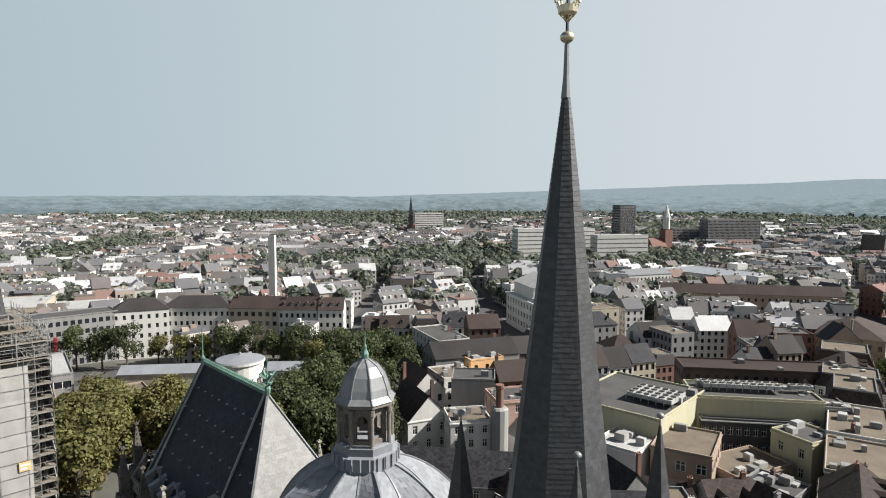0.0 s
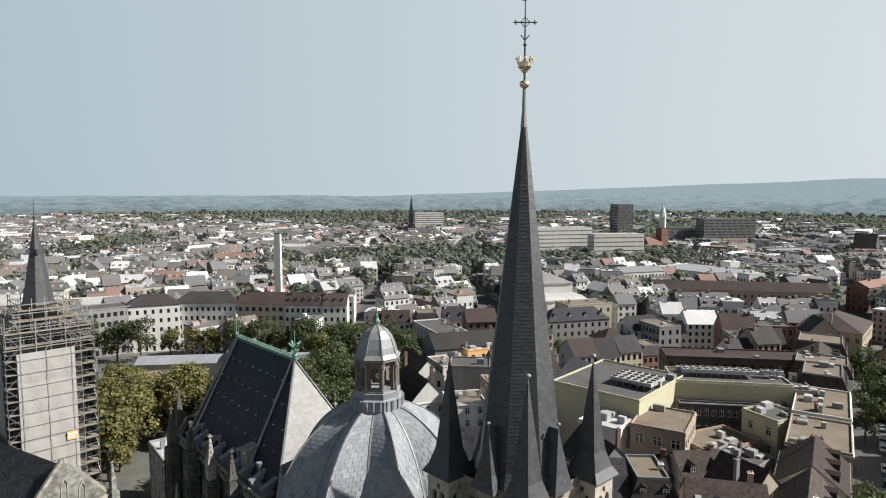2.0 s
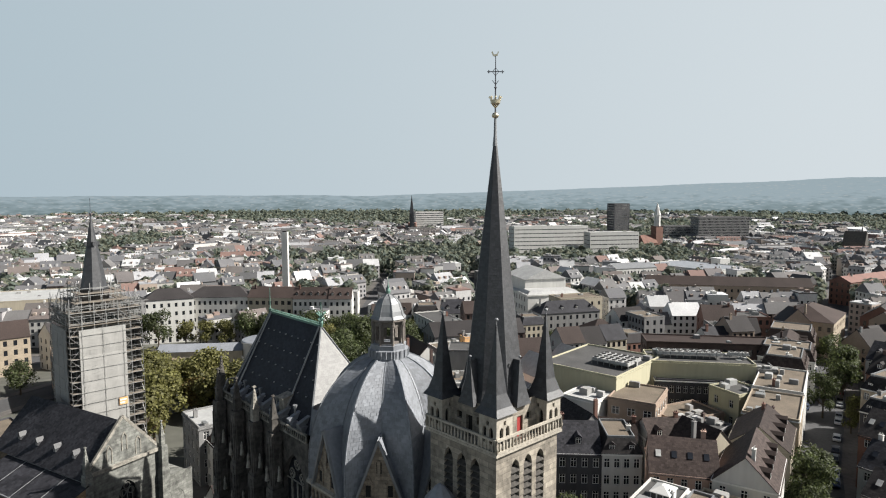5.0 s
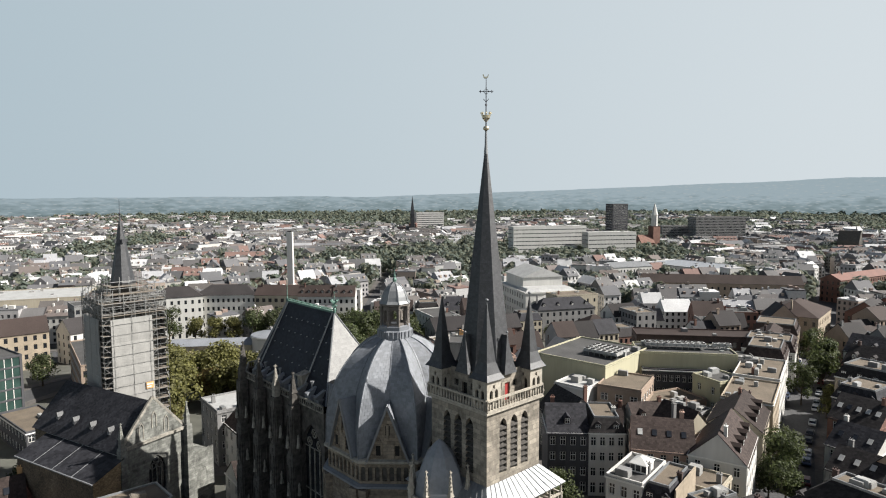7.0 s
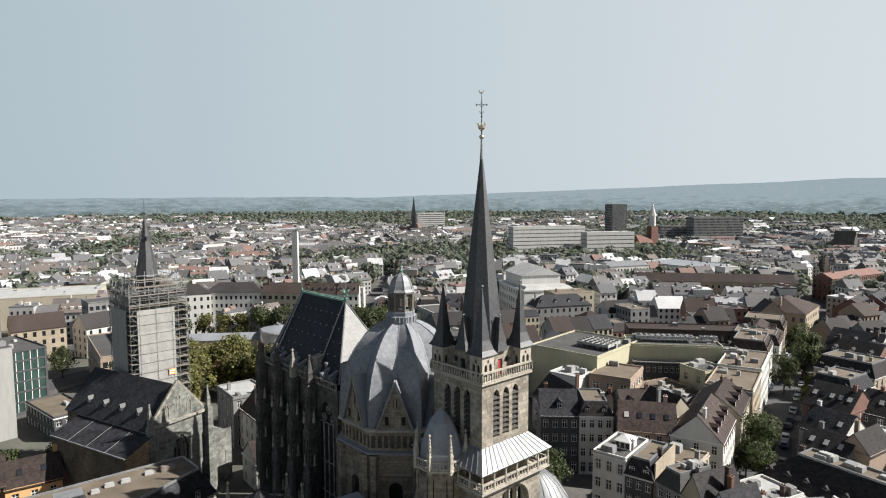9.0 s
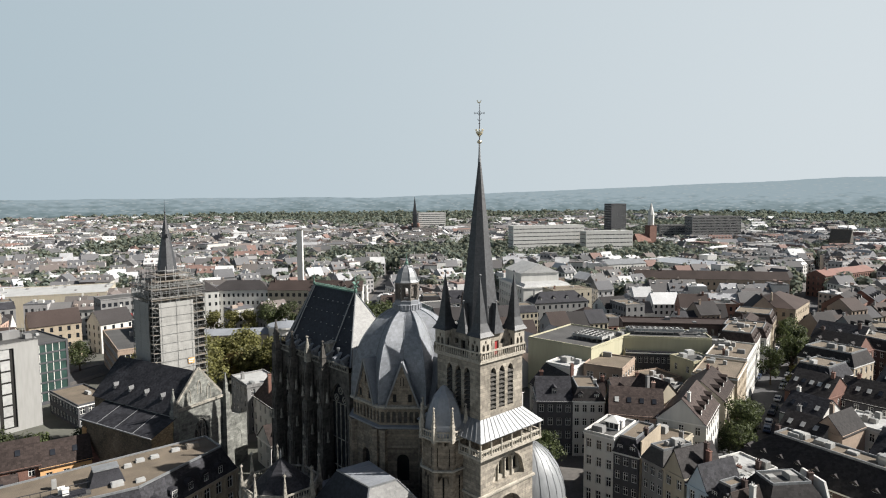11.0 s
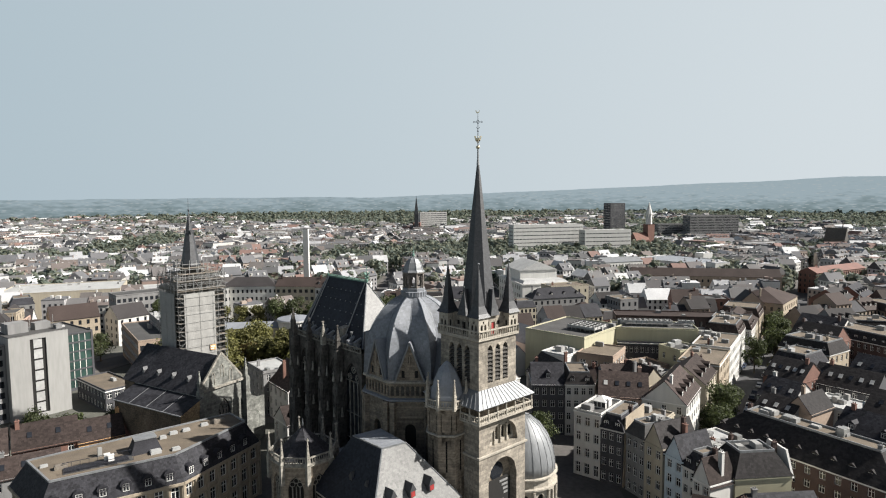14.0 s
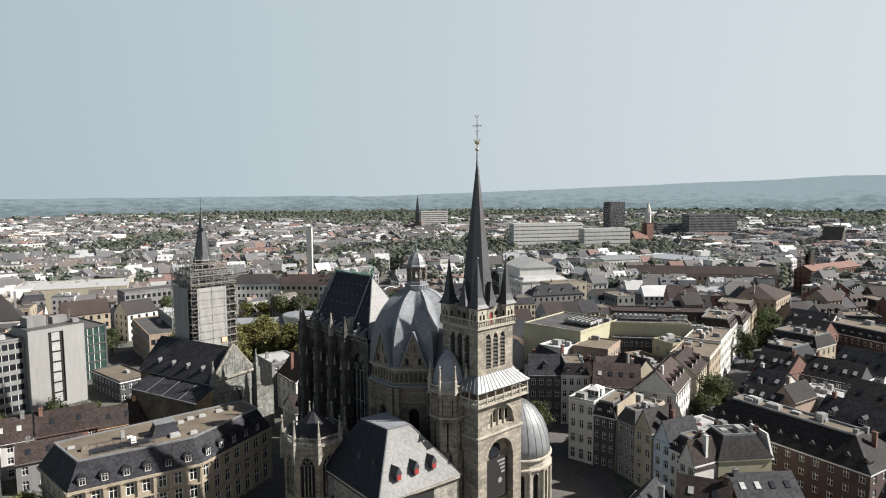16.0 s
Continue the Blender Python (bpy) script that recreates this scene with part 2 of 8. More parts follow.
class Mesh:
    """Points, faces and material slots, gathered before a mesh is made of them."""

    def __init__(self):
        self.v, self.f, self.m = [], [], []

    def poly(self, pts, m=0):
        i = len(self.v)
        self.v.extend(tuple(p) for p in pts)
        self.f.append(tuple(range(i, i + len(pts))))
        self.m.append(m)
        return self

    def hexa(self, p, m=0):
        """Eight corners: four below, counter-clockwise, and four above them."""
        i = len(self.v)
        self.v.extend(tuple(q) for q in p)
        for a in ((3, 2, 1, 0), (4, 5, 6, 7), (0, 1, 5, 4), (1, 2, 6, 5), (2, 3, 7, 6), (3, 0, 4, 7)):
            self.f.append(tuple(i + k for k in a))
            self.m.append(m)
        return self

    def box(self, x0, y0, z0, x1, y1, z1, m=0):
        return self.hexa([(x0, y0, z0), (x1, y0, z0), (x1, y1, z0), (x0, y1, z0), (x0, y0, z1), (x1, y0, z1), (x1, y1, z1), (x0, y1, z1)], m)

    def bar(self, p, q, r, m=0, r2=None):
        """A square bar from p to q, r its half width."""
        p, q = V(p), V(q)
        d = (q - p).normalized()
        s = d.cross(V((0, 0, 1)))
        s = V((1, 0, 0)) if s.length < 1e-3 else s.normalized()
        u = s.cross(d)
        r2 = r if r2 is None else r2
        return self.hexa([p - s * r - u * r, p + s * r - u * r, p + s * r + u * r, p - s * r + u * r,
                          q - s * r2 - u * r2, q + s * r2 - u * r2, q + s * r2 + u * r2, q - s * r2 + u * r2], m)

    def lathe(self, prof, n=12, c=(0, 0), phase=0.0, m=0, cap=True):
        """Turns a profile of (radius, height) round an upright axis."""
        i = len(self.v)
        for r, z in prof:
            for k in range(n):
                a = phase + 2 * math.pi * k / n
                self.v.append((c[0] + r * math.cos(a), c[1] + r * math.sin(a), z))
        for j in range(len(prof) - 1):
            for k in range(n):
                a, b = i + j * n + k, i + j * n + (k + 1) % n
                self.f.append((a, b, b + n, a + n))
                self.m.append(m)
        if cap:
            for j, rev in ((0, True), (len(prof) - 1, False)):
                idx = [i + j * n + k for k in range(n)]
                self.f.append(tuple(reversed(idx)) if rev else tuple(idx))
                self.m.append(m)
        return self

    def square(self, prof, c=(0, 0), m=0):
        """The same with a square plan; radius is the half side."""
        return self.lathe([(r * math.sqrt(2), z) for r, z in prof], 4, c, math.pi / 4, m)

    def shingles(self, a, b, c, d, row, col, lift=0.02, m=0, rng=random):
        """Courses of small plates over a face: a, b below, c above b, d above a. d may equal c."""
        a, b, c, d = V(a), V(b), V(c), V(d)
        nrm = (b - a).cross(d - a)
        if nrm.length < 1e-6:
            nrm = (b - a).cross(c - a)
        nrm.normalize()
        rows = max(1, int(((d + c) / 2 - (a + b) / 2).length / row))
        for j in range(rows):
            t0, t1 = j / rows, (j + 1) / rows
            l0, r0, l1, r1 = a.lerp(d, t0), b.lerp(c, t0), a.lerp(d, t1), b.lerp(c, t1)
            n = max(1, int((r0 - l0).length / col))
            off = 0.5 * (j % 2)
            cuts = [0.0] + [x for x in ((k + off + rng.uniform(-0.1, 0.1)) / n for k in range(n + 1)) if 0.03 < x < 0.97] + [1.0]
            up = nrm * lift
            for s0, s1 in zip(cuts, cuts[1:]):
                k = up * rng.uniform(0.7, 1.5)
                self.poly((l0.lerp(r0, s0) + k, l0.lerp(r0, s1) + k, l1.lerp(r1, s1) + nrm * 0.002, l1.lerp(r1, s0) + nrm * 0.002), m)
        return self

    def facade(self, p0, p1, z0, z1, holes, depth=0.25, m=0, rm=None):
        """An upright wall face from p0 to p1 (seen from outside, left to right) with real openings: (centre along it, width, sill, head, arch);
        arch 0 flat, 1 round, 2 pointed. Reveals go depth inwards."""
        p0, p1 = V((*p0[:2], 0)), V((*p1[:2], 0))
        L = (p1 - p0).length
        u = (p1 - p0) / L
        inn = V((-u.y, u.x, 0)) * depth
        rm = m if rm is None else rm

        def at(s, z, i=0.0):
            q = p0 + u * s + inn * i
            return (q.x, q.y, z)

        cols = {}
        for h in holes:
            cols.setdefault((round(h[0] - h[1] / 2, 3), round(h[0] + h[1] / 2, 3)), []).append(h)
        s = 0.0
        for (u0, u1), hs in sorted(cols.items()):
            if u0 > s + 1e-4:
                self.poly((at(s, z0), at(u0, z0), at(u0, z1), at(s, z1)), m)
            z = z0
            for c, wd, b, t, arch in sorted(hs, key=lambda h: h[2]):
                if b > z + 1e-4:
                    self.poly((at(u0, z), at(u1, z), at(u1, b), at(u0, b)), m)
                r = wd / 2
                rise = 0 if not arch else min((r if arch == 1 else r * 1.6), t - b)
                sp = t - rise
                curve = [(u0, sp)]
                if arch:
                    n = 6
                    for k in range(1, 2 * n):
                        x = -1 + k / n
                        y = math.sqrt(max(0, 1 - x * x)) if arch == 1 else math.sqrt(max(0, 4 - (1 + abs(x)) ** 2)) / math.sqrt(3)
                        curve.append((c + x * r, sp + y * rise))
                curve.append((u1, sp))
                if arch:
                    for (xa, ya), (xb, yb) in zip(curve, curve[1:]):
                        self.poly((at(xa, ya), at(xb, yb), at(xb, t), at(xa, t)), m)
                edge = [(u0, b)] + curve + [(u1, b)]
                for (xa, ya), (xb, yb) in zip(edge, edge[1:] + edge[:1]):
                    self.poly((at(xa, ya), at(xa, ya, 1), at(xb, yb, 1), at(xb, yb)), rm)
                z = t
            if z1 > z + 1e-4:
                self.poly((at(u0, z), at(u1, z), at(u1, z1), at(u0, z1)), m)
            s = u1
        if L > s + 1e-4:
            self.poly((at(s, z0), at(L, z0), at(L, z1), at(s, z1)), m)
        return self


def part(name, me, mats, parent=None, label="", smooth=False, kind="", at=None):
    """Links gathered faces as ONE mesh object under a thing or a part."""
    if isinstance(me, Mesh):
        d = bpy.data.meshes.new(name)
        d.from_pydata(me.v, [], me.f)
        for x in (mats if isinstance(mats, (list, tuple)) else [mats]):
            d.materials.append(x)
        if any(me.m):
            d.polygons.foreach_set("material_index", me.m)
        if smooth:
            d.polygons.foreach_set("use_smooth", [True] * len(me.f))
        d.update()
    else:
        d = me
    ob = new(name, d)
    if parent is not None:
        ob.parent = parent
    if at is not None:
        ob.matrix_local = at
    return tagged(ob, label=label, kind=kind)


def thing(name, m, label, category, group="", kind=""):
    ob = new(name)
    ob.empty_display_size = 0.2
    ob.matrix_world = m
    return tagged(ob, label, category, group, kind)


def ground_z(x, y):
    """The lie of the land: the old town falls to the south-east, far hills rise beyond."""
    s = min(1.0, max(0.0, (y - 95) / 160))
    z = -10 * s * s * (3 - 2 * s)
    far = min(1.0, max(0.0, (y - 900) / 3300))
    z += 24 * far * far * (3 - 2 * far)
    hill = min(1.0, max(0.0, (y - 1500) / 2600))
    z += 40 * hill * hill * min(1.0, max(0.0, (x - 200) / 3000)) 
    return z


def balustrade(p0, p1, z0, z1, mat_, parent, step=0.42, name="balustrade", pinn=False):
    me = Mesh()
    p0, p1 = V(p0), V(p1)
    L = (p1 - p0).length
    h = z1 - z0
    for z, r in ((z0 + 0.08, 0.1), (z1 - 0.09, 0.11)):
        me.bar((p0.x, p0.y, z), (p1.x, p1.y, z), r)
    n = max(1, int(L / step))
    for k in range(n + 1):
        q = p0.lerp(p1, k / n)
        r = 0.14 if k in (0, n) else 0.065
        me.lathe([(r, z0 + 0.1), (r * 1.5, z0 + h * 0.35), (r * 0.8, z0 + h * 0.7), (r * 1.2, z1 - 0.1)], 6, (q.x, q.y))
    return part(name, me, mat_, parent)


def pinnacle(x, y, z0, z1, r, mat_, parent, name="pinnacle"):
    """A Gothic pinnacle: shaft, small gables, crocketed spirelet, finial."""
    me = Mesh()
    h = z1 - z0
    me.square([(r, z0), (r, z0 + h * 0.42), (r * 1.25, z0 + h * 0.44), (r * 0.85, z0 + h * 0.5), (r * 0.16, z1 - h * 0.07), (r * 0.1, z1)], (x, y))
    for k in range(4):
        t = 0.56 + 0.09 * k
        q = r * 0.85 * (1 - (t - 0.5) / 0.45) + 0.03
        for a in range(4):
            me.box(x + q * math.cos(a * math.pi / 2) - 0.06, y + q * math.sin(a * math.pi / 2) - 0.06, z0 + h * t, x + q * math.cos(a * math.pi / 2) + 0.06, y + q * math.sin(a * math.pi / 2) + 0.06, z0 + h * t + 0.14)
    me.box(x - r * 0.5, y - r * 0.5, z1 - h * 0.06, x + r * 0.5, y + r * 0.5, z1 - h * 0.03)
    return part(name, me, mat_, parent)

# ---- the cathedral ----
TURN = 43.0                           # its axis, to the left of +y
CATH = pose(0, 0, 0, 0, 0, TURN)
T225 = math.tan(radians(22.5))


def gilt_ball(x, y, z, r, parent, name="gilded_ball", m=gold):
    me = Mesh()
    me.lathe([(r * math.sin(a * math.pi / 8), z - r * 0.8 * math.cos(a * math.pi / 8)) for a in range(9)], 12, (x, y), cap=False)
    return part(name, me, m, parent, smooth=True)


def ring(half, z0, z1, out, c=(0, 0)):
    """A square moulding with a slanted underside."""
    me = Mesh()
    me.square([(half, z0), (half + out, z0 + (z1 - z0) * 0.45), (half + out, z1), (half, z1 + 0.05)], c)
    return me


def sides(h):
    """The four faces of a square tower, each from left to right as seen from outside."""
    return [((-h, -h), (h, -h)), ((h, -h), (h, h)), ((h, h), (-h, h)), ((-h, h), (-h, -h))]


def build_tower():
    t = thing("church_tower", CATH, "square stone church tower with a tall dark slate spire", "tower")
    # base with the tall portal niche
    me = Mesh()
    h = 5.4
    for k, (a, b) in enumerate(sides(h)):
        me.facade(a, b, -0.5, 20.0, [(h, 6.6, 0.2, 19.0, 1)] if k == 0 else [], 1.5)
    part("lower_wall", me, stone_tower, t)
    part("niche_wall", Mesh().box(-3.4, -3.95, 0, 3.4, -3.7, 19.2), stone_drum, t)
    me = Mesh()
    for x in (-2.2, 0, 2.2):
        me.box(x - 0.95, -4.05, 7.5, x + 0.95, -3.96, 14.5)
    me.lathe([(1.5, 0), (1.5, 0.09)], 20)
    i = len(me.v) - 40
    for k in range(i, len(me.v)):
        x, y, z = me.v[k]
        me.v[k] = (x, -4.05 + z, 16.3 + y)
    part("traceried_window", me, glass_dark, t)
    me = Mesh()
    me.box(-2.6, -4.45, 8.0, 2.4, -4.38, 15.3)
    b = part("hanging_banner", me, void, t, "dark banner hung in the portal niche")
    me = Mesh()
    for k, (x0, x1, z) in enumerate(((0.2, 2.1, 14.4), (0.7, 2.1, 13.7), (1.0, 2.1, 13.0), (1.2, 2.1, 12.3))):
        me.box(x0, -4.52, z, x1, -4.46, z + 0.34)
    me.lathe([(0.5, 0), (0.5, 0.05)], 14)
    for k in range(len(me.v) - 28, len(me.v)):
        x, y, z = me.v[k]
        me.v[k] = (x + 0.9, -4.52 + z, 11.1 + y)
    part("lettering_bars", me, plaster["grey"], b)
    part("string_course", ring(h, 19.9, 20.4, 0.28), stone_trim, t)
    me = Mesh()
    for k, (a, b) in enumerate(sides(h)):
        me.facade(a, b, 20.4, 25.6, [(h + 0.2, 6.6, 21.1, 24.9, 1)] if k == 0 else [], 0.9)
    part("middle_wall", me, stone_tower, t)
    me = Mesh()
    me.facade((-3.2, -4.5), (3.6, -4.5), 21.0, 25.0, [(x, 1.05, 21.7, 24.0 - abs(x - 3.4) * 0.16, 1) for x in (1.0, 2.6, 4.2, 5.8)], 0.4)
    part("arcade_wall", me, stone_trim, t)
    part("arcade_back", Mesh().box(-3.3, -4.05, 21, 3.7, -3.95, 25), void, t)
    for x in (-1.2, 0.2, 1.7):
        part("colonnette", Mesh().lathe([(0.2, 21.2), (0.13, 21.5), (0.13, 23.6), (0.22, 24.0)], 8, (x, -4.65)), stone_trim, t)
    # open gallery under the skirt roof
    part("gallery_floor", ring(h, 25.5, 26.0, 0.9), stone_trim, t)
    g = 6.1
    for a, b in sides(g):
        balustrade((*a, 0), (*b, 0), 26.05, 27.05, stone_trim, t, 0.5)
        for k in range(6):
            q = V((*a, 0)).lerp(V((*b, 0)), k / 6)
            part("gallery_column", Mesh().lathe([(0.2, 26.05), (0.2, 27.1), (0.13, 27.2), (0.12, 27.9), (0.26, 28.25)], 8, (q.x, q.y)), stone_trim, t)
    part("gallery_wall", Mesh().square([(4.35, 26.0), (4.35, 30.3)]), stone_drum, t)
    me = Mesh()
    me.square([(6.45, 28.2), (6.5, 28.32), (4.32, 30.35)])
    for a, b in sides(1):
        for k in range(1, 14):
            s = -1 + k / 7
            u = V((b[0] - a[0], b[1] - a[1], 0)) / 2
            o = V(((a[0] + b[0]) / 2, (a[1] + b[1]) / 2, 0))
            p, q = o * 6.5 + u * s * 6.5, o * 4.32 + u * s * 4.32
            me.bar((p.x, p.y, 28.36), (q.x, q.y, 30.39), 0.035)
    part("skirt_roof", me, lead_pale, t, "pale lead skirt roof with standing seams")
    # belfry
    h = 4.3
    me = Mesh()
    lanc = [(h + dx, 1.15, 31.2, 37.2, 2) for dx in (-1.75, 0, 1.75)]
    for a, b in sides(h):
        me.facade(a, b, 29.8, 38.2, lanc, 0.55)
    part("belfry_wall", me, stone_tower, t)
    # near-black core paints the darkness behind the louvres
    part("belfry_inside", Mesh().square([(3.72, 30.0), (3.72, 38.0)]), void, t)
    slat = None
    for k, (a, b) in enumerate(sides(h)):
        for dx in (-1.75, 0, 1.75):
            for j in range(8):
                if slat is None:
                    slat = Mesh().hexa([(-0.57, -0.04, 0), (0.57, -0.04, 0), (0.57, 0.42, 0.3), (-0.57, 0.42, 0.3), (-0.57, -0.04, 0.09), (0.57, -0.04, 0.09), (0.57, 0.42, 0.39), (-0.57, 0.42, 0.39)])
                    ob = part("louvre", slat, stone_dark, t)
                    slat = ob.data
                else:
                    ob = part("louvre", slat, stone_dark, t)
                ob.matrix_local = pose(0, 0, 0, 0, 0, 90 * k) @ pose(dx, -h, 31.5 + 0.64 * j)
    part("cornice", ring(h, 38.0, 38.4, 0.35), stone_trim, t)
    for a, b in sides(4.55):
        balustrade((*a, 0), (*b, 0), 38.45, 39.75, stone_trim, t, 0.42)
    # top stage with corner turrets
    me = Mesh()
    for k, (a, b) in enumerate(sides(3.3)):
        me.facade(a, b, 38.3, 41.9, [(3.3, 0.8, 38.5, 40.5, 0), (2.0, 0.7, 39.9, 40.6, 0), (4.6, 0.7, 39.9, 40.6, 0)], 0.3)
    part("top_wall", me, stone_tower, t)
    # black core in place of real shade inside the top stage
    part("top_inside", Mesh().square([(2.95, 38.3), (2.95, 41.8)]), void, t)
    part("red_door", Mesh().box(-0.4, -3.12, 38.5, 0.4, -3.04, 40.4), red_paint, t, "red painted door")
    for sx in (-1, 1):
        for sy in (-1, 1):
            cx, cy = sx * 3.45, sy * 3.45
            me = Mesh()
            for a, b in sides(1.05):
                me.facade((a[0] + cx, a[1] + cy), (b[0] + cx, b[1] + cy), 38.4, 41.7, [(0.66, 0.5, 39.2, 40.7, 2), (1.44, 0.5, 39.2, 40.7, 2), (1.05, 0.34, 40.8, 41.2, 1)], 0.25)
            me.square([(1.05, 41.6), (1.2, 41.75), (1.2, 41.9), (1.05, 41.9)], (cx, cy))
            tur = part("corner_turret", me, stone_trim, t)
            part("turret_inside", Mesh().square([(0.78, 38.5), (0.78, 41.5)], (cx, cy)), void, tur)
            me = Mesh()
            prof = [(1.36, 41.75), (1.0, 42.35), (0.66, 43.5), (0.03, 49.6)]
            for (r0, z0), (r1, z1) in zip(prof, prof[1:]):
                for a, b in sides(1):
                    me.shingles((a[0] * r0 + cx, a[1] * r0 + cy, z0), (b[0] * r0 + cx, b[1] * r0 + cy, z0), (b[0] * r1 + cx, b[1] * r1 + cy, z1), (a[0] * r1 + cx, a[1] * r1 + cy, z1), 0.3, 0.4, 0.012)
            me.square([(r - 0.01, z) for r, z in prof], (cx, cy))
            cap = part("turret_spire", me, slate, t)
            part("finial_rod", Mesh().lathe([(0.05, 49.5), (0.03, 49.95)], 6, (cx, cy)), lead_pale, cap)
            gilt_ball(cx, cy, 50.0, 0.19, cap, "finial_ball", lead_pale)
    for k in range(4):
        me = Mesh()
        P = [(1.0, 41.6), (0.62, 42.8), (0.02, 45.7)]
        for (r0, z0), (r1, z1) in zip(P, P[1:]):
            y0, y1 = -3.75 + (41.6 - 41.6) , 0
            f0, f1 = -3.8 + (1 - r0) * 0.6, -3.8 + (1 - r1) * 0.6
            me.shingles((-r0, f0, z0), (r0, f0, z0), (r1, f1, z1), (-r1, f1, z1), 0.3, 0.4, 0.012)
            me.shingles((-r0, f0 + 2.2, z0), (-r0, f0, z0), (-r1, f1, z1), (-r1, f1 + 0.9, z1), 0.3, 0.4, 0.012)
            me.shingles((r0, f0, z0), (r0, f0 + 2.2, z0), (r1, f1 + 0.9, z1), (r1, f1, z1), 0.3, 0.4, 0.012)
        ob = part("side_hood", me, slate, t)
        ob.matrix_local = pose(0, 0, 0, 0, 0, 90 * k)
        part("finial_rod", Mesh().lathe([(0.04, 45.6), (0.03, 46.0)], 6, (0, -3.22)), lead_pale, ob)
        gilt_ball(0, -3.22, 46.05, 0.14, ob, "finial_ball", lead_pale)
    # the spire
    me = Mesh()
    prof = [(3.2, 41.6), (2.74, 42.9), (0.11, 66.0)]
    for (r0, z0), (r1, z1) in zip(prof, prof[1:]):
        for k in range(8):
            a0, a1 = radians(45 * k - 22.5), radians(45 * k + 22.5)
            q0, q1 = r0 / math.cos(radians(22.5)), r1 / math.cos(radians(22.5))
            me.shingles((q0 * math.cos(a0), q0 * math.sin(a0), z0), (q0 * math.cos(a1), q0 * math.sin(a1), z0), (q1 * math.cos(a1), q1 * math.sin(a1), z1), (q1 * math.cos(a0), q1 * math.sin(a0), z1), 0.24, 0.3, 0.014)
    me.lathe([(r / math.cos(radians(22.5)) - 0.01, z) for r, z in prof], 8, phase=radians(22.5))
    sp = part("spire", me, slate, t, "steep eight-sided slate spire")
    part("lead_cap", Mesh().lathe([(0.24, 65.3), (0.15, 66.3), (0.11, 67.85)], 8), lead_pale, sp)
    mast = part("cross_mast", Mesh().lathe([(0.08, 67.8), (0.06, 70.5), (0.035, 73.5)], 8), iron, t)
    gilt_ball(0, 0, 68.1, 0.34, mast, "ball")
    me = Mesh()
    me.lathe([(0.3, 69.05), (0.44, 69.2), (0.48, 69.5), (0.44, 69.5), (0.4, 69.2), (0.3, 69.1)], 16, cap=False)
    for k in range(8):
        a = k * math.pi / 4
        c, s = math.cos(a), math.sin(a)
        me.bar((c * 0.46, s * 0.46, 69.45), (c * 0.54, s * 0.54, 69.85), 0.035)
        me.box(c * 0.53 - 0.07, s * 0.53 - 0.07, 69.68, c * 0.53 + 0.07, s * 0.53 + 0.07, 69.78)
        me.bar((c * 0.06, s * 0.06, 68.8), (c * 0.32, s * 0.32, 69.1), 0.025)
    part("crown", me, gold, mast, "gilded crown")
    me = Mesh()
    me.lathe([(0.05, 70.5), (0.14, 70.62), (0.05, 70.75)], 8)
    for d in (V((1, 0, 0)), V((-1, 0, 0))):
        e = V((d.x * math.cos(radians(-TURN)), d.x * math.sin(radians(-TURN)), 0))
        me.bar(V((0, 0, 72.05)), e * 0.78 + V((0, 0, 72.05)), 0.035)
        me.bar(e * 0.62 + V((0, 0, 71.9)), e * 0.62 + V((0, 0, 72.2)), 0.03)
        me.bar(e * 0.3 + V((0, 0, 72.05)), V((0, 0, 72.4)), 0.02)
        me.bar(e * 0.3 + V((0, 0, 72.05)), V((0, 0, 71.7)), 0.02)
        me.bar(e * 0.0 + V((0, 0, 70.9)), e * 0.28 + V((0, 0, 71.25)), 0.03)
    part("cross", me, iron, mast)
    me = Mesh()
    e = V((math.cos(radians(-TURN)), math.sin(radians(-TURN)), 0))
    me.bar(e * -0.2 + V((0, 0, 73.5)), e * 0.15 + V((0, 0, 73.55)), 0.08)
    me.bar(e * 0.15 + V((0, 0, 73.55)), e * 0.24 + V((0, 0, 73.85)), 0.05)
    me.bar(e * -0.2 + V((0, 0, 73.5)), e * -0.34 + V((0, 0, 73.85)), 0.06)
    part("weather_vane", me, gold, mast, "gilded weather vane")
    # stair turret on the north side
    s = thing("stair_turret", CATH, "small stone stair turret with pale pinnacles and a lead cap", "turret")
    n, c, r = 8, (-6.1, 1.0), 3.3
    me, ob = Mesh(), None
    pts = [(c[0] + r * math.cos(radians(22.5 + 45 * k)), c[1] + r * math.sin(radians(22.5 + 45 * k))) for k in range(8)]
    for k in range(8):
        a, b = pts[k], pts[(k + 1) % 8]
        L = math.dist(a, b)
        me = Mesh().facade(a, b, 0, 27.6, [(L * 0.3, 0.75, 24.0, 27.0, 2), (L * 0.7, 0.75, 24.0, 27.0, 2), (L / 2, 1.5, 17.5, 22.6, 2)], 0.3)
        part("wall", me, stone_drum, s)
    # turret interior shade comes from this black core
    part("inside", Mesh().lathe([(r - 0.42, 1), (r - 0.42, 27.4)], 8, c, radians(22.5)), void, s)
    for z in (23.2, 27.5):
        part("moulding", Mesh().lathe([(r, z), (r + 0.3, z + 0.15), (r + 0.3, z + 0.35), (r, z + 0.4)], 8, c, radians(22.5)), stone_trim, s)
    for k in range(8):
        a, b = pts[k], pts[(k + 1) % 8]
        balustrade((*a, 0), (*b, 0), 27.9, 28.9, stone_trim, s, 0.4)
        pinnacle(*a, 27.4, 32.4, 0.24, stone_trim, s)
    me = Mesh()
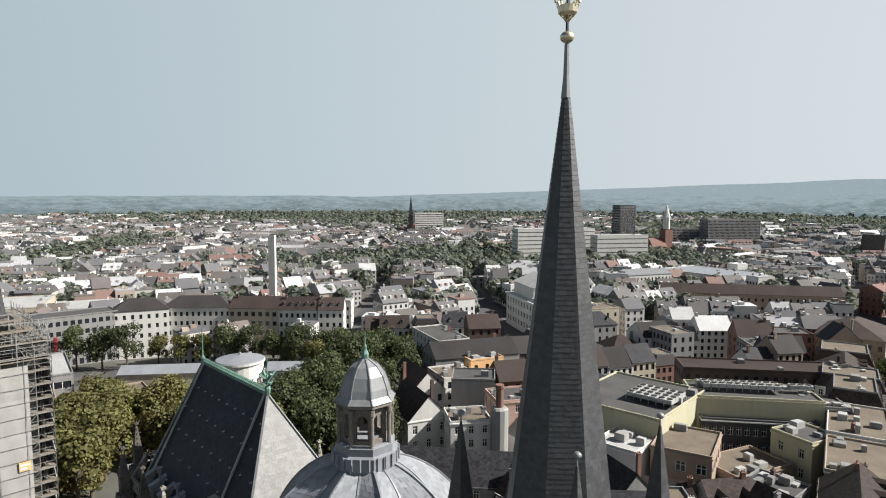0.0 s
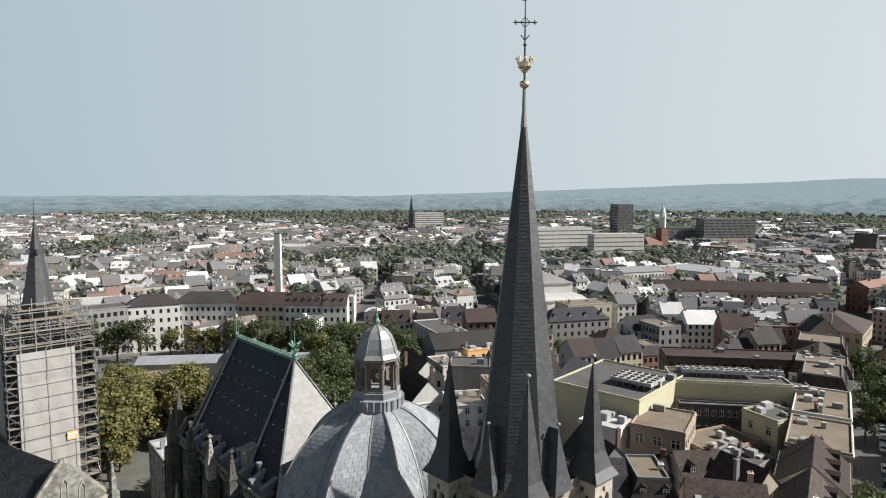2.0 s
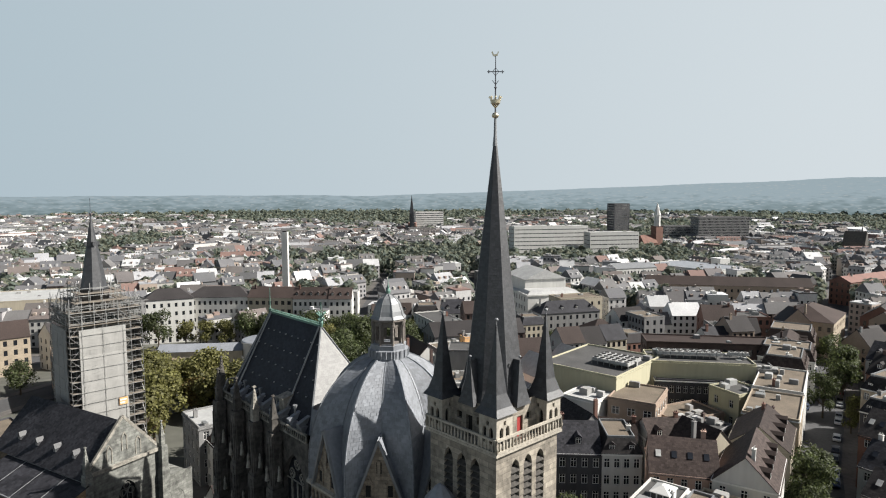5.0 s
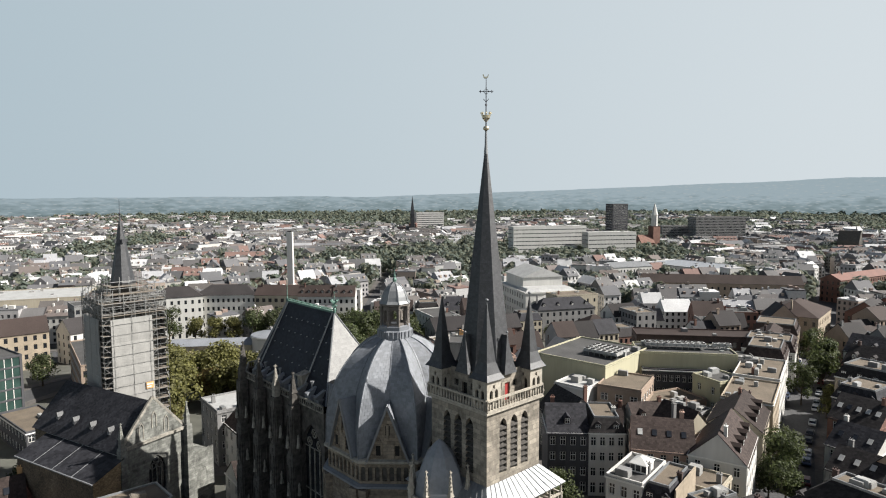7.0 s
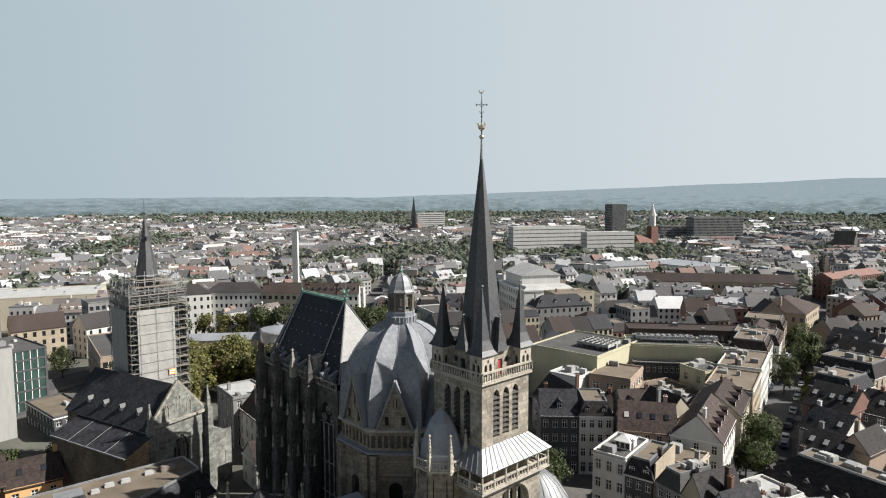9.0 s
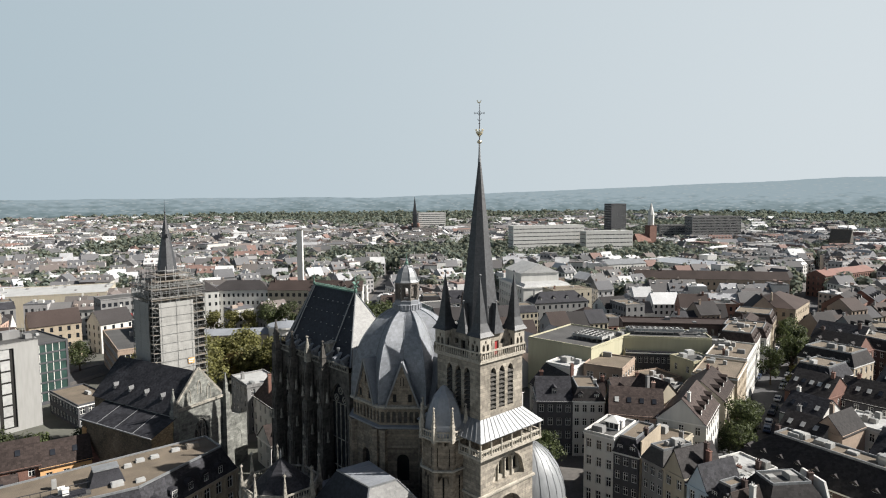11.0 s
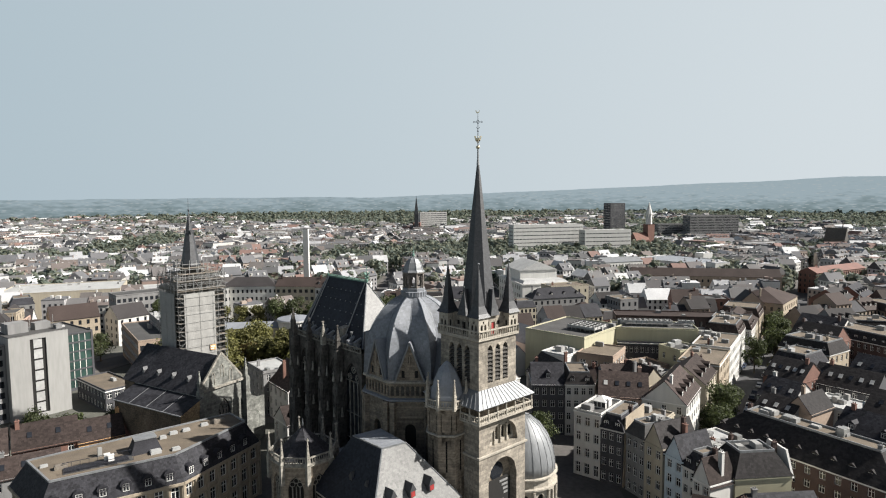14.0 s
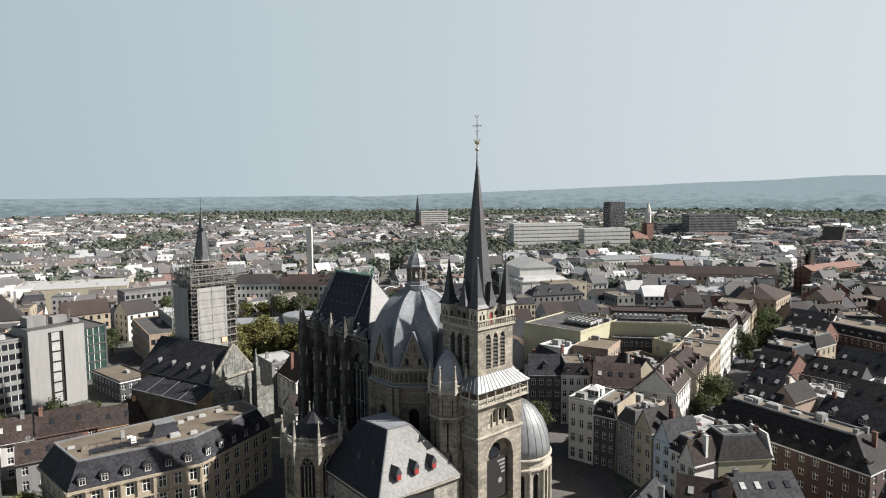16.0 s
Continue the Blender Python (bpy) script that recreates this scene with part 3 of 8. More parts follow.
    me.lathe([(2.9, 27.9), (2.75, 29.4), (2.3, 31.2), (1.5, 33.0), (0.5, 34.2), (0.1, 34.5)], 8, c, radians(22.5))
    part("cap_roof", me, lead, s)


build_tower()


def build_octagon():
    C = CATH @ pose(0, 16.4, 0)
    o = thing("octagon_rotunda", C, "octagonal stone rotunda with a pleated lead dome", "rotunda")
    c8 = math.cos(radians(22.5))

    def corner(ap, k):
        a = radians(22.5 + 45 * k)
        return (ap / c8 * math.cos(a), ap / c8 * math.sin(a))

    me = Mesh()
    ap = 8.55
    for k in range(8):
        a, b = corner(ap, k), corner(ap, k + 1)
        L = math.dist(a, b)
        me.facade(a, b, 10, 25.6, [(L / 2, 1.9, 17.2, 21.6, 1)], 0.7)
        # flat pilaster strips at the corners
    part("drum_wall", me, stone_drum, o)
    # black core paints the shade behind the drum windows
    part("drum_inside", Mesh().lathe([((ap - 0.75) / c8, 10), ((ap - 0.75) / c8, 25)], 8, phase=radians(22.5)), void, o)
    for k in range(8):
        for e in (-1, 1):
            me = Mesh()
            a = radians(22.5 + 45 * k) + e * 0.075
            q = ap / c8
            x, y = q * math.cos(a) * 0.997, q * math.sin(a) * 0.997
            me.square([(0.42, 14), (0.42, 24.6), (0.55, 25.0), (0.55, 25.6)], (0, 0))
            part("pilaster", me, stone_drum, o, at=pose(x, y, 0, 0, 0, 22.5 + 45 * k))
    for z, e, m in ((25.5, 0.5, lead), (28.6, 0.35, stone_trim), (22.4, 0.16, stone_drum)):
        part("cornice", Mesh().lathe([(ap / c8, z), ((ap + e) / c8, z + 0.25), ((ap + e) / c8, z + 0.5), (ap / c8, z + 0.62)], 8, phase=radians(22.5)), m, o)
    me = Mesh()
    for k in range(8):
        a, b = corner(ap - 0.15, k), corner(ap - 0.15, k + 1)
        L = math.dist(a, b)
        me.facade(a, b, 26.0, 28.7, [(L * (j + 0.5) / 8, 0.55, 26.5, 28.2, 1) for j in range(8)], 0.22)
    part("arcade_band", me, stone_drum, o)
    part("arcade_back", Mesh().lathe([((ap - 0.38) / c8, 26), ((ap - 0.38) / c8, 29)], 8, phase=radians(22.5)), stone_dark, o)
    # gables
    for k in range(8):
        R = pose(0, 0, 0, 0, 0, 45 * k)
        y = -(ap - 0.05)
        me = Mesh()
        hw, z0, z1 = 2.45, 29.0, 35.4
        me.poly(((-hw, y, z0), (hw, y, z0), (0, y, z1)))
        me.poly(((hw, y + 0.5, z0), (-hw, y + 0.5, z0), (0, y + 0.5, z1)))
        for x in (-1.15, 1.15):
            me.box(x - 0.5, y - 0.12, 29.4, x - 0.38, y, 31.2).box(x + 0.38, y - 0.12, 29.4, x + 0.5, y, 31.2)
            me.bar((x - 0.45, y - 0.06, 31.1), (x, y - 0.06, 32.0), 0.07).bar((x + 0.45, y - 0.06, 31.1), (x, y - 0.06, 32.0), 0.07)
        me.box(-0.16, y - 0.2, 31.6, 0.16, y, 33.6)
        gb = part("gable", me, stone_drum, o, at=R)
        # no recess here: near-black plates paint the shade of the niches
        me = Mesh()
        for x in (-1.15, 1.15, 0):
            zz = 32.2 if x == 0 else 29.7
            me.box(x - 0.26, y - 0.05, zz, x + 0.26, y - 0.012, zz + 1.2)
        part("niche", me, void, gb)
        me = Mesh()
        ov, L = 0.35, 6.4
        for sx in (-1, 1):
            e0, e1 = V((sx * (hw + ov * 0.6), y - ov, z0 - 0.35)), V((0, y - ov, z1 + 0.3))
            f0, f1 = V((sx * (hw + ov * 0.6), y + L * 0.35, z0 - 0.35)), V((0, y + L, z1 + 0.3))
            nrm = V((sx * 0.9, 0, 0.45)) * 0.14
            q = [e0, f0, f1, e1] if sx > 0 else [f0, e0, e1, f1]
            me.hexa([q[0], q[1], q[2], q[3], q[0] + nrm, q[1] + nrm, q[2] + nrm, q[3] + nrm])
        part("gable_roof", me, lead, o, at=R)
        part("coping", Mesh().bar((-hw - 0.1, y - 0.3, z0), (0, y - 0.3, z1 + 0.4), 0.13).bar((hw + 0.1, y - 0.3, z0), (0, y - 0.3, z1 + 0.4), 0.13), lead_pale, gb)
    # pleated dome of lead sheets
    me = Mesh()
    rib = Mesh()
    rows = 40
    prof = []
    for j in range(rows + 1):
        s = j / rows
        z = 29.2 + (42.75 - 29.2) * (1 - (1 - s) ** 1.35)
        zz = max(0.0, (z - 31.3) / 11.55)
        prof.append((8.75 * math.sqrt(max(0.05, 1 - zz * zz)), z))
    rng = random.Random(3)

    def pt(i, j, lift=0.0):
        r, z = prof[j]
        cr = (1.055 if i % 2 else 0.785) * (r + lift)
        a = radians(22.5 * i)
        return V((cr * math.cos(a), cr * math.sin(a), z))

    for i in range(16):
        for j in range(rows):
            a, b, c, d = pt(i, j, 0.02), pt(i + 1, j, 0.02), pt(i + 1, j + 1), pt(i, j + 1)
            n = max(1, round((b - a).length / 0.62))
            off = 0.5 * (j % 2)
            cuts = [0.0] + [x for x in ((k + off) / n for k in range(n + 1)) if 0.05 < x < 0.95] + [1.0]
            for s0, s1 in zip(cuts, cuts[1:]):
                g = 0.012
                me.poly((a.lerp(b, s0 + g), a.lerp(b, s1 - g), d.lerp(c, s1 - g), d.lerp(c, s0 + g)))
            me.poly([pt(i, j, -0.03), pt(i + 1, j, -0.03), pt(i + 1, j + 1, -0.03), pt(i, j + 1, -0.03)])
    part("dome_sheet", me, lead, o, "blue-grey lead sheets in sixteen folded facets", kind="stuff")
    for i in range(16):
        rib = Mesh()
        for j in range(rows):
            rib.bar(pt(i, j, 0.05), pt(i, j + 1, 0.05), 0.06)
        part("dome_rib", rib, lead, o)
    # lantern
    me = Mesh().lathe([(2.35, 42.3), (2.35, 43.3), (2.1, 43.4), (2.1, 43.9), (1.9, 44.0)], 8, phase=radians(22.5))
    lb = part("lantern_base", me, lead, o)
    for k in range(24):
        a = radians(15 * k)
        part("base_seam", Mesh().bar((2.3 * math.cos(a), 2.3 * math.sin(a), 42.5), (2.3 * math.cos(a), 2.3 * math.sin(a), 43.35), 0.05), lead, lb)
    me = Mesh()
    for k in range(8):
        a, b = corner(1.5, k), corner(1.5, k + 1)
        me.facade(a, b, 43.9, 46.5, [(math.dist(a, b) / 2, 0.82, 44.3, 46.0, 1)], 0.25)
        a, b = corner(1.26, k + 1), corner(1.26, k)
        me.facade(a, b, 43.9, 46.5, [(math.dist(a, b) / 2, 0.7, 44.3, 46.0, 1)], -0.01)
    lm = mat("lantern_stone", (0.15, 0.132, 0.116), 0.85, spread=0.3)
    part("lantern_wall", me, lm, o)
    for k in range(8):
        x, y = corner(1.72, k)
        part("lantern_column", Mesh().lathe([(0.2, 43.9), (0.14, 44.05), (0.13, 46.0), (0.2, 46.15), (0.2, 46.5)], 8, (x, y)), lm, o)
    part("lantern_cornice", Mesh().lathe([(1.6, 46.4), (2.05, 46.6), (2.05, 46.85), (1.5, 46.95)], 8, phase=radians(22.5)), lm, o)
    me = Mesh()
    P = [(2.15, 46.85), (1.82, 47.2), (1.7, 47.7), (1.4, 48.5), (0.95, 49.1), (0.35, 49.5), (0.12, 49.6)]
    me.lathe(P, 8, phase=radians(22.5))
    ribs = [Mesh() for _ in range(8)]
    for k in range(8):
        a = radians(22.5 + 45 * k)
        for (r0, z0), (r1, z1) in zip(P, P[1:]):
            ribs[k].bar((r0 * math.cos(a), r0 * math.sin(a), z0), (r1 * math.cos(a), r1 * math.sin(a), z1), 0.04)
    ld = part("lantern_dome", me, lead_pale, o)
    for rb in ribs:
        part("cap_rib", rb, lead_pale, ld)
    part("finial", Mesh().lathe([(0.2, 49.5), (0.28, 49.9), (0.12, 50.2), (0.15, 50.4), (0.05, 50.6), (0.03, 51.4)], 8), copper, o)
    # the low ring of the ambulatory round it
    me = Mesh()
    for k in range(16):
        a0, a1 = radians(22.5 * k), radians(22.5 * (k + 1))
        R = 14.2
        a, b = (R * math.cos(a0), R * math.sin(a0)), (R * math.cos(a1), R * math.sin(a1))
        me.facade(a, b, -0.5, 12.2, [(math.dist(a, b) / 2, 1.6, 5, 9, 1)], 0.5)
    part("ambulatory_wall", me, stone_drum, o)
    me = Mesh()
    for k in range(16):
        a0, a1 = radians(22.5 * k), radians(22.5 * (k + 1))
        P = lambda r, a, z: (r * math.cos(a), r * math.sin(a), z)
        me.shingles(P(14.6, a0, 12.1), P(14.6, a1, 12.1), P(8.9, a1, 15.2), P(8.9, a0, 15.2), 0.5, 0.5, 0.02)
    me.lathe([(14.55, 12.05), (8.9, 15.15)], 16)
    part("ambulatory_roof", me, slate, o)


build_octagon()


def build_choir():
    c = thing("choir_hall", CATH @ pose(0.3, 0, 0), "tall sooty Gothic choir with a steep slate roof", "choir")
    ez, rz, w = 31.9, 43.3, 5.9
    plan = [(-w, 24.8), (-w, 47.0), (-3.4, 51.6), (3.4, 51.6), (w, 47.0), (w, 24.8)]
    r0, r1 = V((0, 31.4, rz)), V((0, 45.7, rz))
    me = Mesh()
    P = lambda i: V((*plan[i], ez))
    a = dict(row=0.36, col=0.45, lift=0.015)
    # shaded slopes get the darkened slate, the sunlit west hip the paled one
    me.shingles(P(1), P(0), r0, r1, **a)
    part("north_slope", me, navy_slate, c, "slate slope coloured blue-black as in shade", kind="stuff")
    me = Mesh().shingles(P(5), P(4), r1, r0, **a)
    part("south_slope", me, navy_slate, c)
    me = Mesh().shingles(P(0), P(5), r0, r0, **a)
    part("west_hip", me, slate_pale, c, "slate hip coloured pale as in sunlight")
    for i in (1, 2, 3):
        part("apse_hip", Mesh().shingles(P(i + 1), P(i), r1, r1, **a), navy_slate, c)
    me = Mesh()
    me.poly((P(0), P(5), r0)).poly((P(5), P(4), r1, r0)).poly((P(1), P(0), r0, r1))
    me.poly([P(i) for i in range(5, -1, -1)])
    part("roof_deck", me, void, c)
    me = Mesh()
    me.bar(r0 + V((0, 0, 0.1)), r1 + V((0, 0, 0.1)), 0.14)
    for k in range(40):
        p = r0.lerp(r1, k / 39)
        me.bar(p + V((0, 0, 0.2)), p + V((0, 0, 0.62)), 0.04)
        me.box(-0.1, p.y - 0.1, rz + 0.42, 0.1, p.y + 0.1, rz + 0.52)
    part("ridge_crest", me, copper, c, "green copper ridge cresting")
    for p, q in ((P(0), r0), (P(1), r1), (P(5), r0), (P(2), r1)):
        part("hip_roll", Mesh().bar(p + V((0, 0, 0.05)), q + V((0, 0, 0.05)), 0.09), lead_pale, c)
    for s in (0.3, 0.94):
        b = P(0).lerp(P(1), s)
        t = r0.lerp(r1, 0.02 if s < 0.5 else 0.96)
        part("lightning_rod_line", Mesh().bar(b + V((-0.12, 0, 0.1)), t + V((-0.12, 0, 0.1)), 0.08), felt_pale, c)
    hooks = Mesh()
    for j in range(5):
        for k in range(9):
            t = 0.14 + j * 0.17
            p = P(0).lerp(P(1), (k + 0.5 * (j % 2) + 0.3) / 9.3)
            q = r0.lerp(r1, (k + 0.5 * (j % 2) + 0.1) / 9.3)
            o = p.lerp(q, t)
            hooks.box(o.x - 0.2, o.y - 0.06, o.z - 0.05, o.x + 0.02, o.y + 0.06, o.z + 0.06)
    part("roof_hooks", hooks, felt_pale, c, kind="stuff")
    part("ridge_finial", Mesh().lathe([(0.18, 43.3), (0.3, 43.9), (0.1, 44.3), (0.22, 44.7), (0.06, 45.1), (0.04, 46.6)], 8, (0, 31.4)), copper, c)
    me = Mesh()
    for k in range(4):
        d = V((math.cos(k * 1.57), math.sin(k * 1.57), 0))
        me.bar(V((0, 31.4, 44.6)), V((0, 31.4, 45.3)) + d * 0.7, 0.09)
        me.bar(V((0, 31.4, 44.0)), V((0, 31.4, 44.5)) + d * 0.5, 0.07)
    part("finial_leaves", me, copper, c)
    part("ridge_finial", Mesh().lathe([(0.15, 43.3), (0.25, 43.8), (0.08, 44.1), (0.04, 47.0)], 8, (0, 45.7)), copper, c)
    # walls with tall traceried windows between buttresses
    W = 6.7
    wall = [(-W, 47.6), (-W, 24.0), (W, 24.0), (W, 47.6), (3.9, 52.6), (-3.9, 52.6)]
    me = Mesh()
    bays = {0: [(3.0, 3.8), (9.2, 3.8), (14.4, 3.6), (20.2, 5.2)], 2: [(3.5, 3.8), (9, 3.8), (14.5, 3.8), (20, 3.8)], 3: [(2.7, 3.2)], 4: [(3.9, 4.2)], 5: [(2.7, 3.2)]}
    panes = Mesh()
    for i in range(6):
        a, b = wall[i], wall[(i + 1) % 6]
        hs = [(u, wd, 9.0, 29.0, 2) for u, wd in bays.get(i, [])]
        me.facade(a, b, -0.5, 31.4, hs, 0.9)
        if hs:
            a3, b3 = V((*a, 0)), V((*b, 0))
            u = (b3 - a3).normalized()
            inn = V((-u.y, u.x, 0))
            for s, wd, z0, z1, _ in hs:
                q = a3 + u * s + inn * 0.6
                pane = Mesh()
                l, r = q - u * (wd / 2 + 0.1), q + u * (wd / 2 + 0.1)
                pane.poly(((l.x, l.y, z0), (r.x, r.y, z0), (r.x, r.y, z1), (l.x, l.y, z1)))
                po = part("tall_window", pane, glass_dark, c)
                tr = Mesh()
                for k in range(1, 4):
                    m_ = l.lerp(r, k / 4) - inn * 0.12
                    tr.bar((m_.x, m_.y, z0), (m_.x, m_.y, z1 - 3.6), 0.09)
                for zz in (14, 19, z1 - 3.7):
                    tr.bar((l - inn * 0.12).to_tuple()[:2] + (zz,), (r - inn * 0.12).to_tuple()[:2] + (zz,), 0.06)
                for k in (0.27, 0.73, 0.5):
                    m_ = l.lerp(r, k) - inn * 0.12
                    zc = z1 - 2.9 if k != 0.5 else z1 - 1.5
                    ringp = [m_ + u * 0.62 * math.cos(a_ * 0.7854) + V((0, 0, zc + 0.62 * math.sin(a_ * 0.7854))) for a_ in range(9)]
                    for p_, q_ in zip(ringp, ringp[1:]):
                        tr.bar(p_, q_, 0.07)
                    for a_ in range(4):
                        tr.bar(m_ + V((0, 0, zc)), m_ + u * 0.6 * math.cos(a_ * 1.57 + 0.78) + V((0, 0, zc + 0.6 * math.sin(a_ * 1.57 + 0.78))), 0.05)
                part("tracery", tr, stone_soot_light, po)
    part("wall", me, stone_dark, c)
    # buttresses with statues' canopies and pinnacles
    spots = [(-W - 0.9, y, 0) for y in (30.6, 35.8, 41.2, 47.2)] + [(W + 0.9, y, 0) for y in (30.2, 35.6, 41.2, 47.2)] + [(-4.5, 53.4, 30), (4.5, 53.4, -30)]
    for x, y, rz_ in spots:
        me = Mesh()
        for r, z0, z1 in ((1.15, -0.5, 9), (1.0, 9, 17), (0.86, 17, 24), (0.7, 24, 31.2)):
            me.square([(r, z0), (r, z1 - 0.6), (r * 0.92, z1)])
            for s in (-1, 1):
                me.bar((s * r * 0.6, -r - 0.05, z0 + 0.5), (s * r * 0.6, -r - 0.05, z1 - 1.6), 0.09)
                me.bar((-r - 0.05, s * r * 0.6, z0 + 0.5), (-r - 0.05, s * r * 0.6, z1 - 1.6), 0.09)
            for a in range(4):
                me.box(-0.25 + 0.8 * r * math.cos(a * 1.57), -0.25 + 0.8 * r * math.sin(a * 1.57), z1 - 1.4, 0.25 + 0.8 * r * math.cos(a * 1.57), 0.25 + 0.8 * r * math.sin(a * 1.57), z1 - 0.5)
        bt = part("buttress", me, stone_dark, c, at=pose(x, y, 0, 0, 0, rz_))
        for z in (10.5, 18.2, 25.2):
            part("niche_carving", Mesh().lathe([(0.32, z), (0.28, z + 0.3), (0.16, z + 1.1), (0.2, z + 1.4), (0.05, z + 1.9)], 6, (0, -1.1)), stone_soot_light, bt)
            part("niche_carving", Mesh().lathe([(0.32, z), (0.28, z + 0.3), (0.16, z + 1.1), (0.2, z + 1.4), (0.05, z + 1.9)], 6, (-1.1, 0)), stone_soot_light, bt)
        pinnacle(x, y, 30.6, 36.0, 0.42, stone_soot_light if abs(y - 35.8) < 1 else stone_dark, c)
    ins = 6.75
    par = [(-ins, 24.2), (-ins, 47.6), (-3.9, 52.6), (3.9, 52.6), (ins, 47.6), (ins, 24.2)]
    for a, b in zip(par, par[1:]):
        balustrade((*a, 0), (*b, 0), 31.3, 32.4, stone_soot_light, c, 0.5, "parapet")
    # little lead dormers along the gutter
    for k in range(9):
        y = 26.5 + 2.35 * k
        me = Mesh().box(-w - 0.5, y - 0.65, 31.7, -w + 0.6, y + 0.65, 32.7)
        me.bar((-w - 0.6, y, 32.75), (-w + 1.2, y, 33.5), 0.32)
        part("gutter_cover", me, lead if k % 2 else lead_pale, c)
        if k % 2:
            me = Mesh().lathe([(0.1, 33.0), (0.12, 33.9), (0.3, 34.5), (0.3, 34.6)], 8, (-w + 0.35, y))
            part("roof_vent", me, lead_pale, c)
    part("roof_dormer", Mesh().box(-5.6, 31.6, 32.6, -4.2, 32.9, 34.7).hexa([(-5.9, 31.4, 34.7), (-4.0, 31.4, 34.9), (-4.0, 33.1, 34.9), (-5.9, 33.1, 34.7), (-5.9, 31.4, 34.8), (-4.0, 31.4, 35.2), (-4.0, 33.1, 35.2), (-5.9, 33.1, 34.8)]), stone_soot_light, c)


build_choir()


def build_annexes():
    # domed chapel on the south side
    d = thing("domed_chapel", CATH @ pose(10.4, -0.6, 0), "baroque side chapel with a ribbed lead dome", "chapel")
    me = Mesh()
    n = 12
    for k in range(n):
        a0, a1 = 2 * math.pi * k / n, 2 * math.pi * (k + 1) / n
        R = 5.7
        a, b = (R * math.cos(a0), R * math.sin(a0)), (R * math.cos(a1), R * math.sin(a1))
        me.facade(a, b, -0.5, 12.6, [(math.dist(a, b) / 2, 1.3, 4, 10, 1)], 0.4)
    part("wall", me, stone_trim, d)
    part("inside", Mesh().lathe([(5.2, 0), (5.2, 12)], 12), void, d)
    for z in (10.6, 12.4):
        part("cornice", Mesh().lathe([(5.7, z), (6.15, z + 0.25), (6.15, z + 0.5), (5.7, z + 0.6)], 24), stone_trim, d)
    for k in range(n):
        a = 2 * math.pi * k / n
        part("pilaster", Mesh().lathe([(0.32, 1), (0.28, 10.4), (0.4, 10.7)], 8, (5.85 * math.cos(a), 5.85 * math.sin(a))), stone_trim, d)
    P = [(5.75, 12.9), (5.7, 14.5), (5.3, 16.6), (4.5, 18.7), (3.2, 20.6), (1.6, 21.9), (0.4, 22.4)]
    part("dome", Mesh().lathe(P, 24), lead_pale, d, smooth=True)
    me = Mesh()
    for k in range(24):
        a = 2 * math.pi * k / 24
        for (r0, z0), (r1, z1) in zip(P, P[1:]):
            me.bar((r0 * math.cos(a), r0 * math.sin(a), z0), (r1 * math.cos(a), r1 * math.sin(a), z1), 0.05)
    part("dome_ribs", me, lead_pale, d)
    # north-west wing with the big hipped roof
    h = thing("cathedral_wing", CATH @ pose(-13.0, 6.6, 0), "stone cathedral wing with a hipped slate roof and red-shuttered dormers", "building")
    hw, y0, y1, ez, rz = 9.2, -7.0, 8.0, 14.2, 23.1
    me = Mesh()
    cs = [(-10.0, -8.4), (5.5, -9.6), (hw, y1), (-hw, y1)]
    for k in range(4):
        a, b = cs[k], cs[(k + 1) % 4]
        L = math.dist(a, b)
        me.facade(a, b, -0.5, ez, [(L * (j + 0.5) / 4, 1.3, z, z + 2.6, 0) for j in range(4) for z in (2, 7.5)], 0.35)
    part("wall", me, stone_soot_light, h)
    part("inside", Mesh().box(-hw + 0.6, y0 - 2.2, 0, 5.0, y1 - 0.4, ez - 0.3), void, h)
    cc = [V((p[0], p[1], ez - 0.3)) for p in cs]
    for p, q in zip(cc, cc[1:] + cc[:1]):
        part("cornice", Mesh().bar(p, q, 0.3), stone_trim, h)
    e = [V((-10.4, -8.8, ez)), V((5.8, -10.0, ez)), V((hw, y1, ez)), V((-hw - 0.4, y1 + 0.4, ez))]
    t0, t1, t2, t3 = V((-4.9, -4.1, rz)), V((-0.9, -4.7, rz)), V((0.4, 3.4, rz - 0.4)), V((-4.6, 4.0, rz - 0.4))
    # sun on the west hip and shade on the north slope are painted in
    part("west_hip", Mesh().shingles(e[0], e[1], t1, t0, 0.32, 0.4, 0.012), slate_pale, h, "slate hip with sunlight put into its pale colour")
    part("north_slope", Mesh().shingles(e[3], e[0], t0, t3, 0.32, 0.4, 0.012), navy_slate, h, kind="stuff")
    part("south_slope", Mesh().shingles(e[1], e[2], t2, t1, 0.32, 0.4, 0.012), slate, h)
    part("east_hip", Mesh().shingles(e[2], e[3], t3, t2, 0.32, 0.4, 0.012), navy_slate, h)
    d = [v - V((0, 0, 0.6)) for v in (*e, t0, t1, t2, t3)]
    part("roof_deck", Mesh().poly((d[0], d[1], d[5], d[4])).poly((d[3], d[0], d[4], d[7])).poly((d[1], d[2], d[6], d[5])).poly((d[2], d[3], d[7], d[6])), void, h)
    up = V((0, 0, 0.03))
    part("lead_platform", Mesh().poly((t0 + up, t1 + up, t2 + up, t3 + up)), lead, h, "dark blue lead roof platform with seams")
    for k in range(1, 5):
        part("platform_seam", Mesh().bar(t0.lerp(t3, k / 5) + up, t1.lerp(t2, k / 5) + up, 0.05), lead, h)
    for p, q in ((t0, t1), (e[0], t0), (e[1], t1), (t0, t3)):
        part("ridge_roll", Mesh().bar(p, q, 0.1), lead_pale, h)

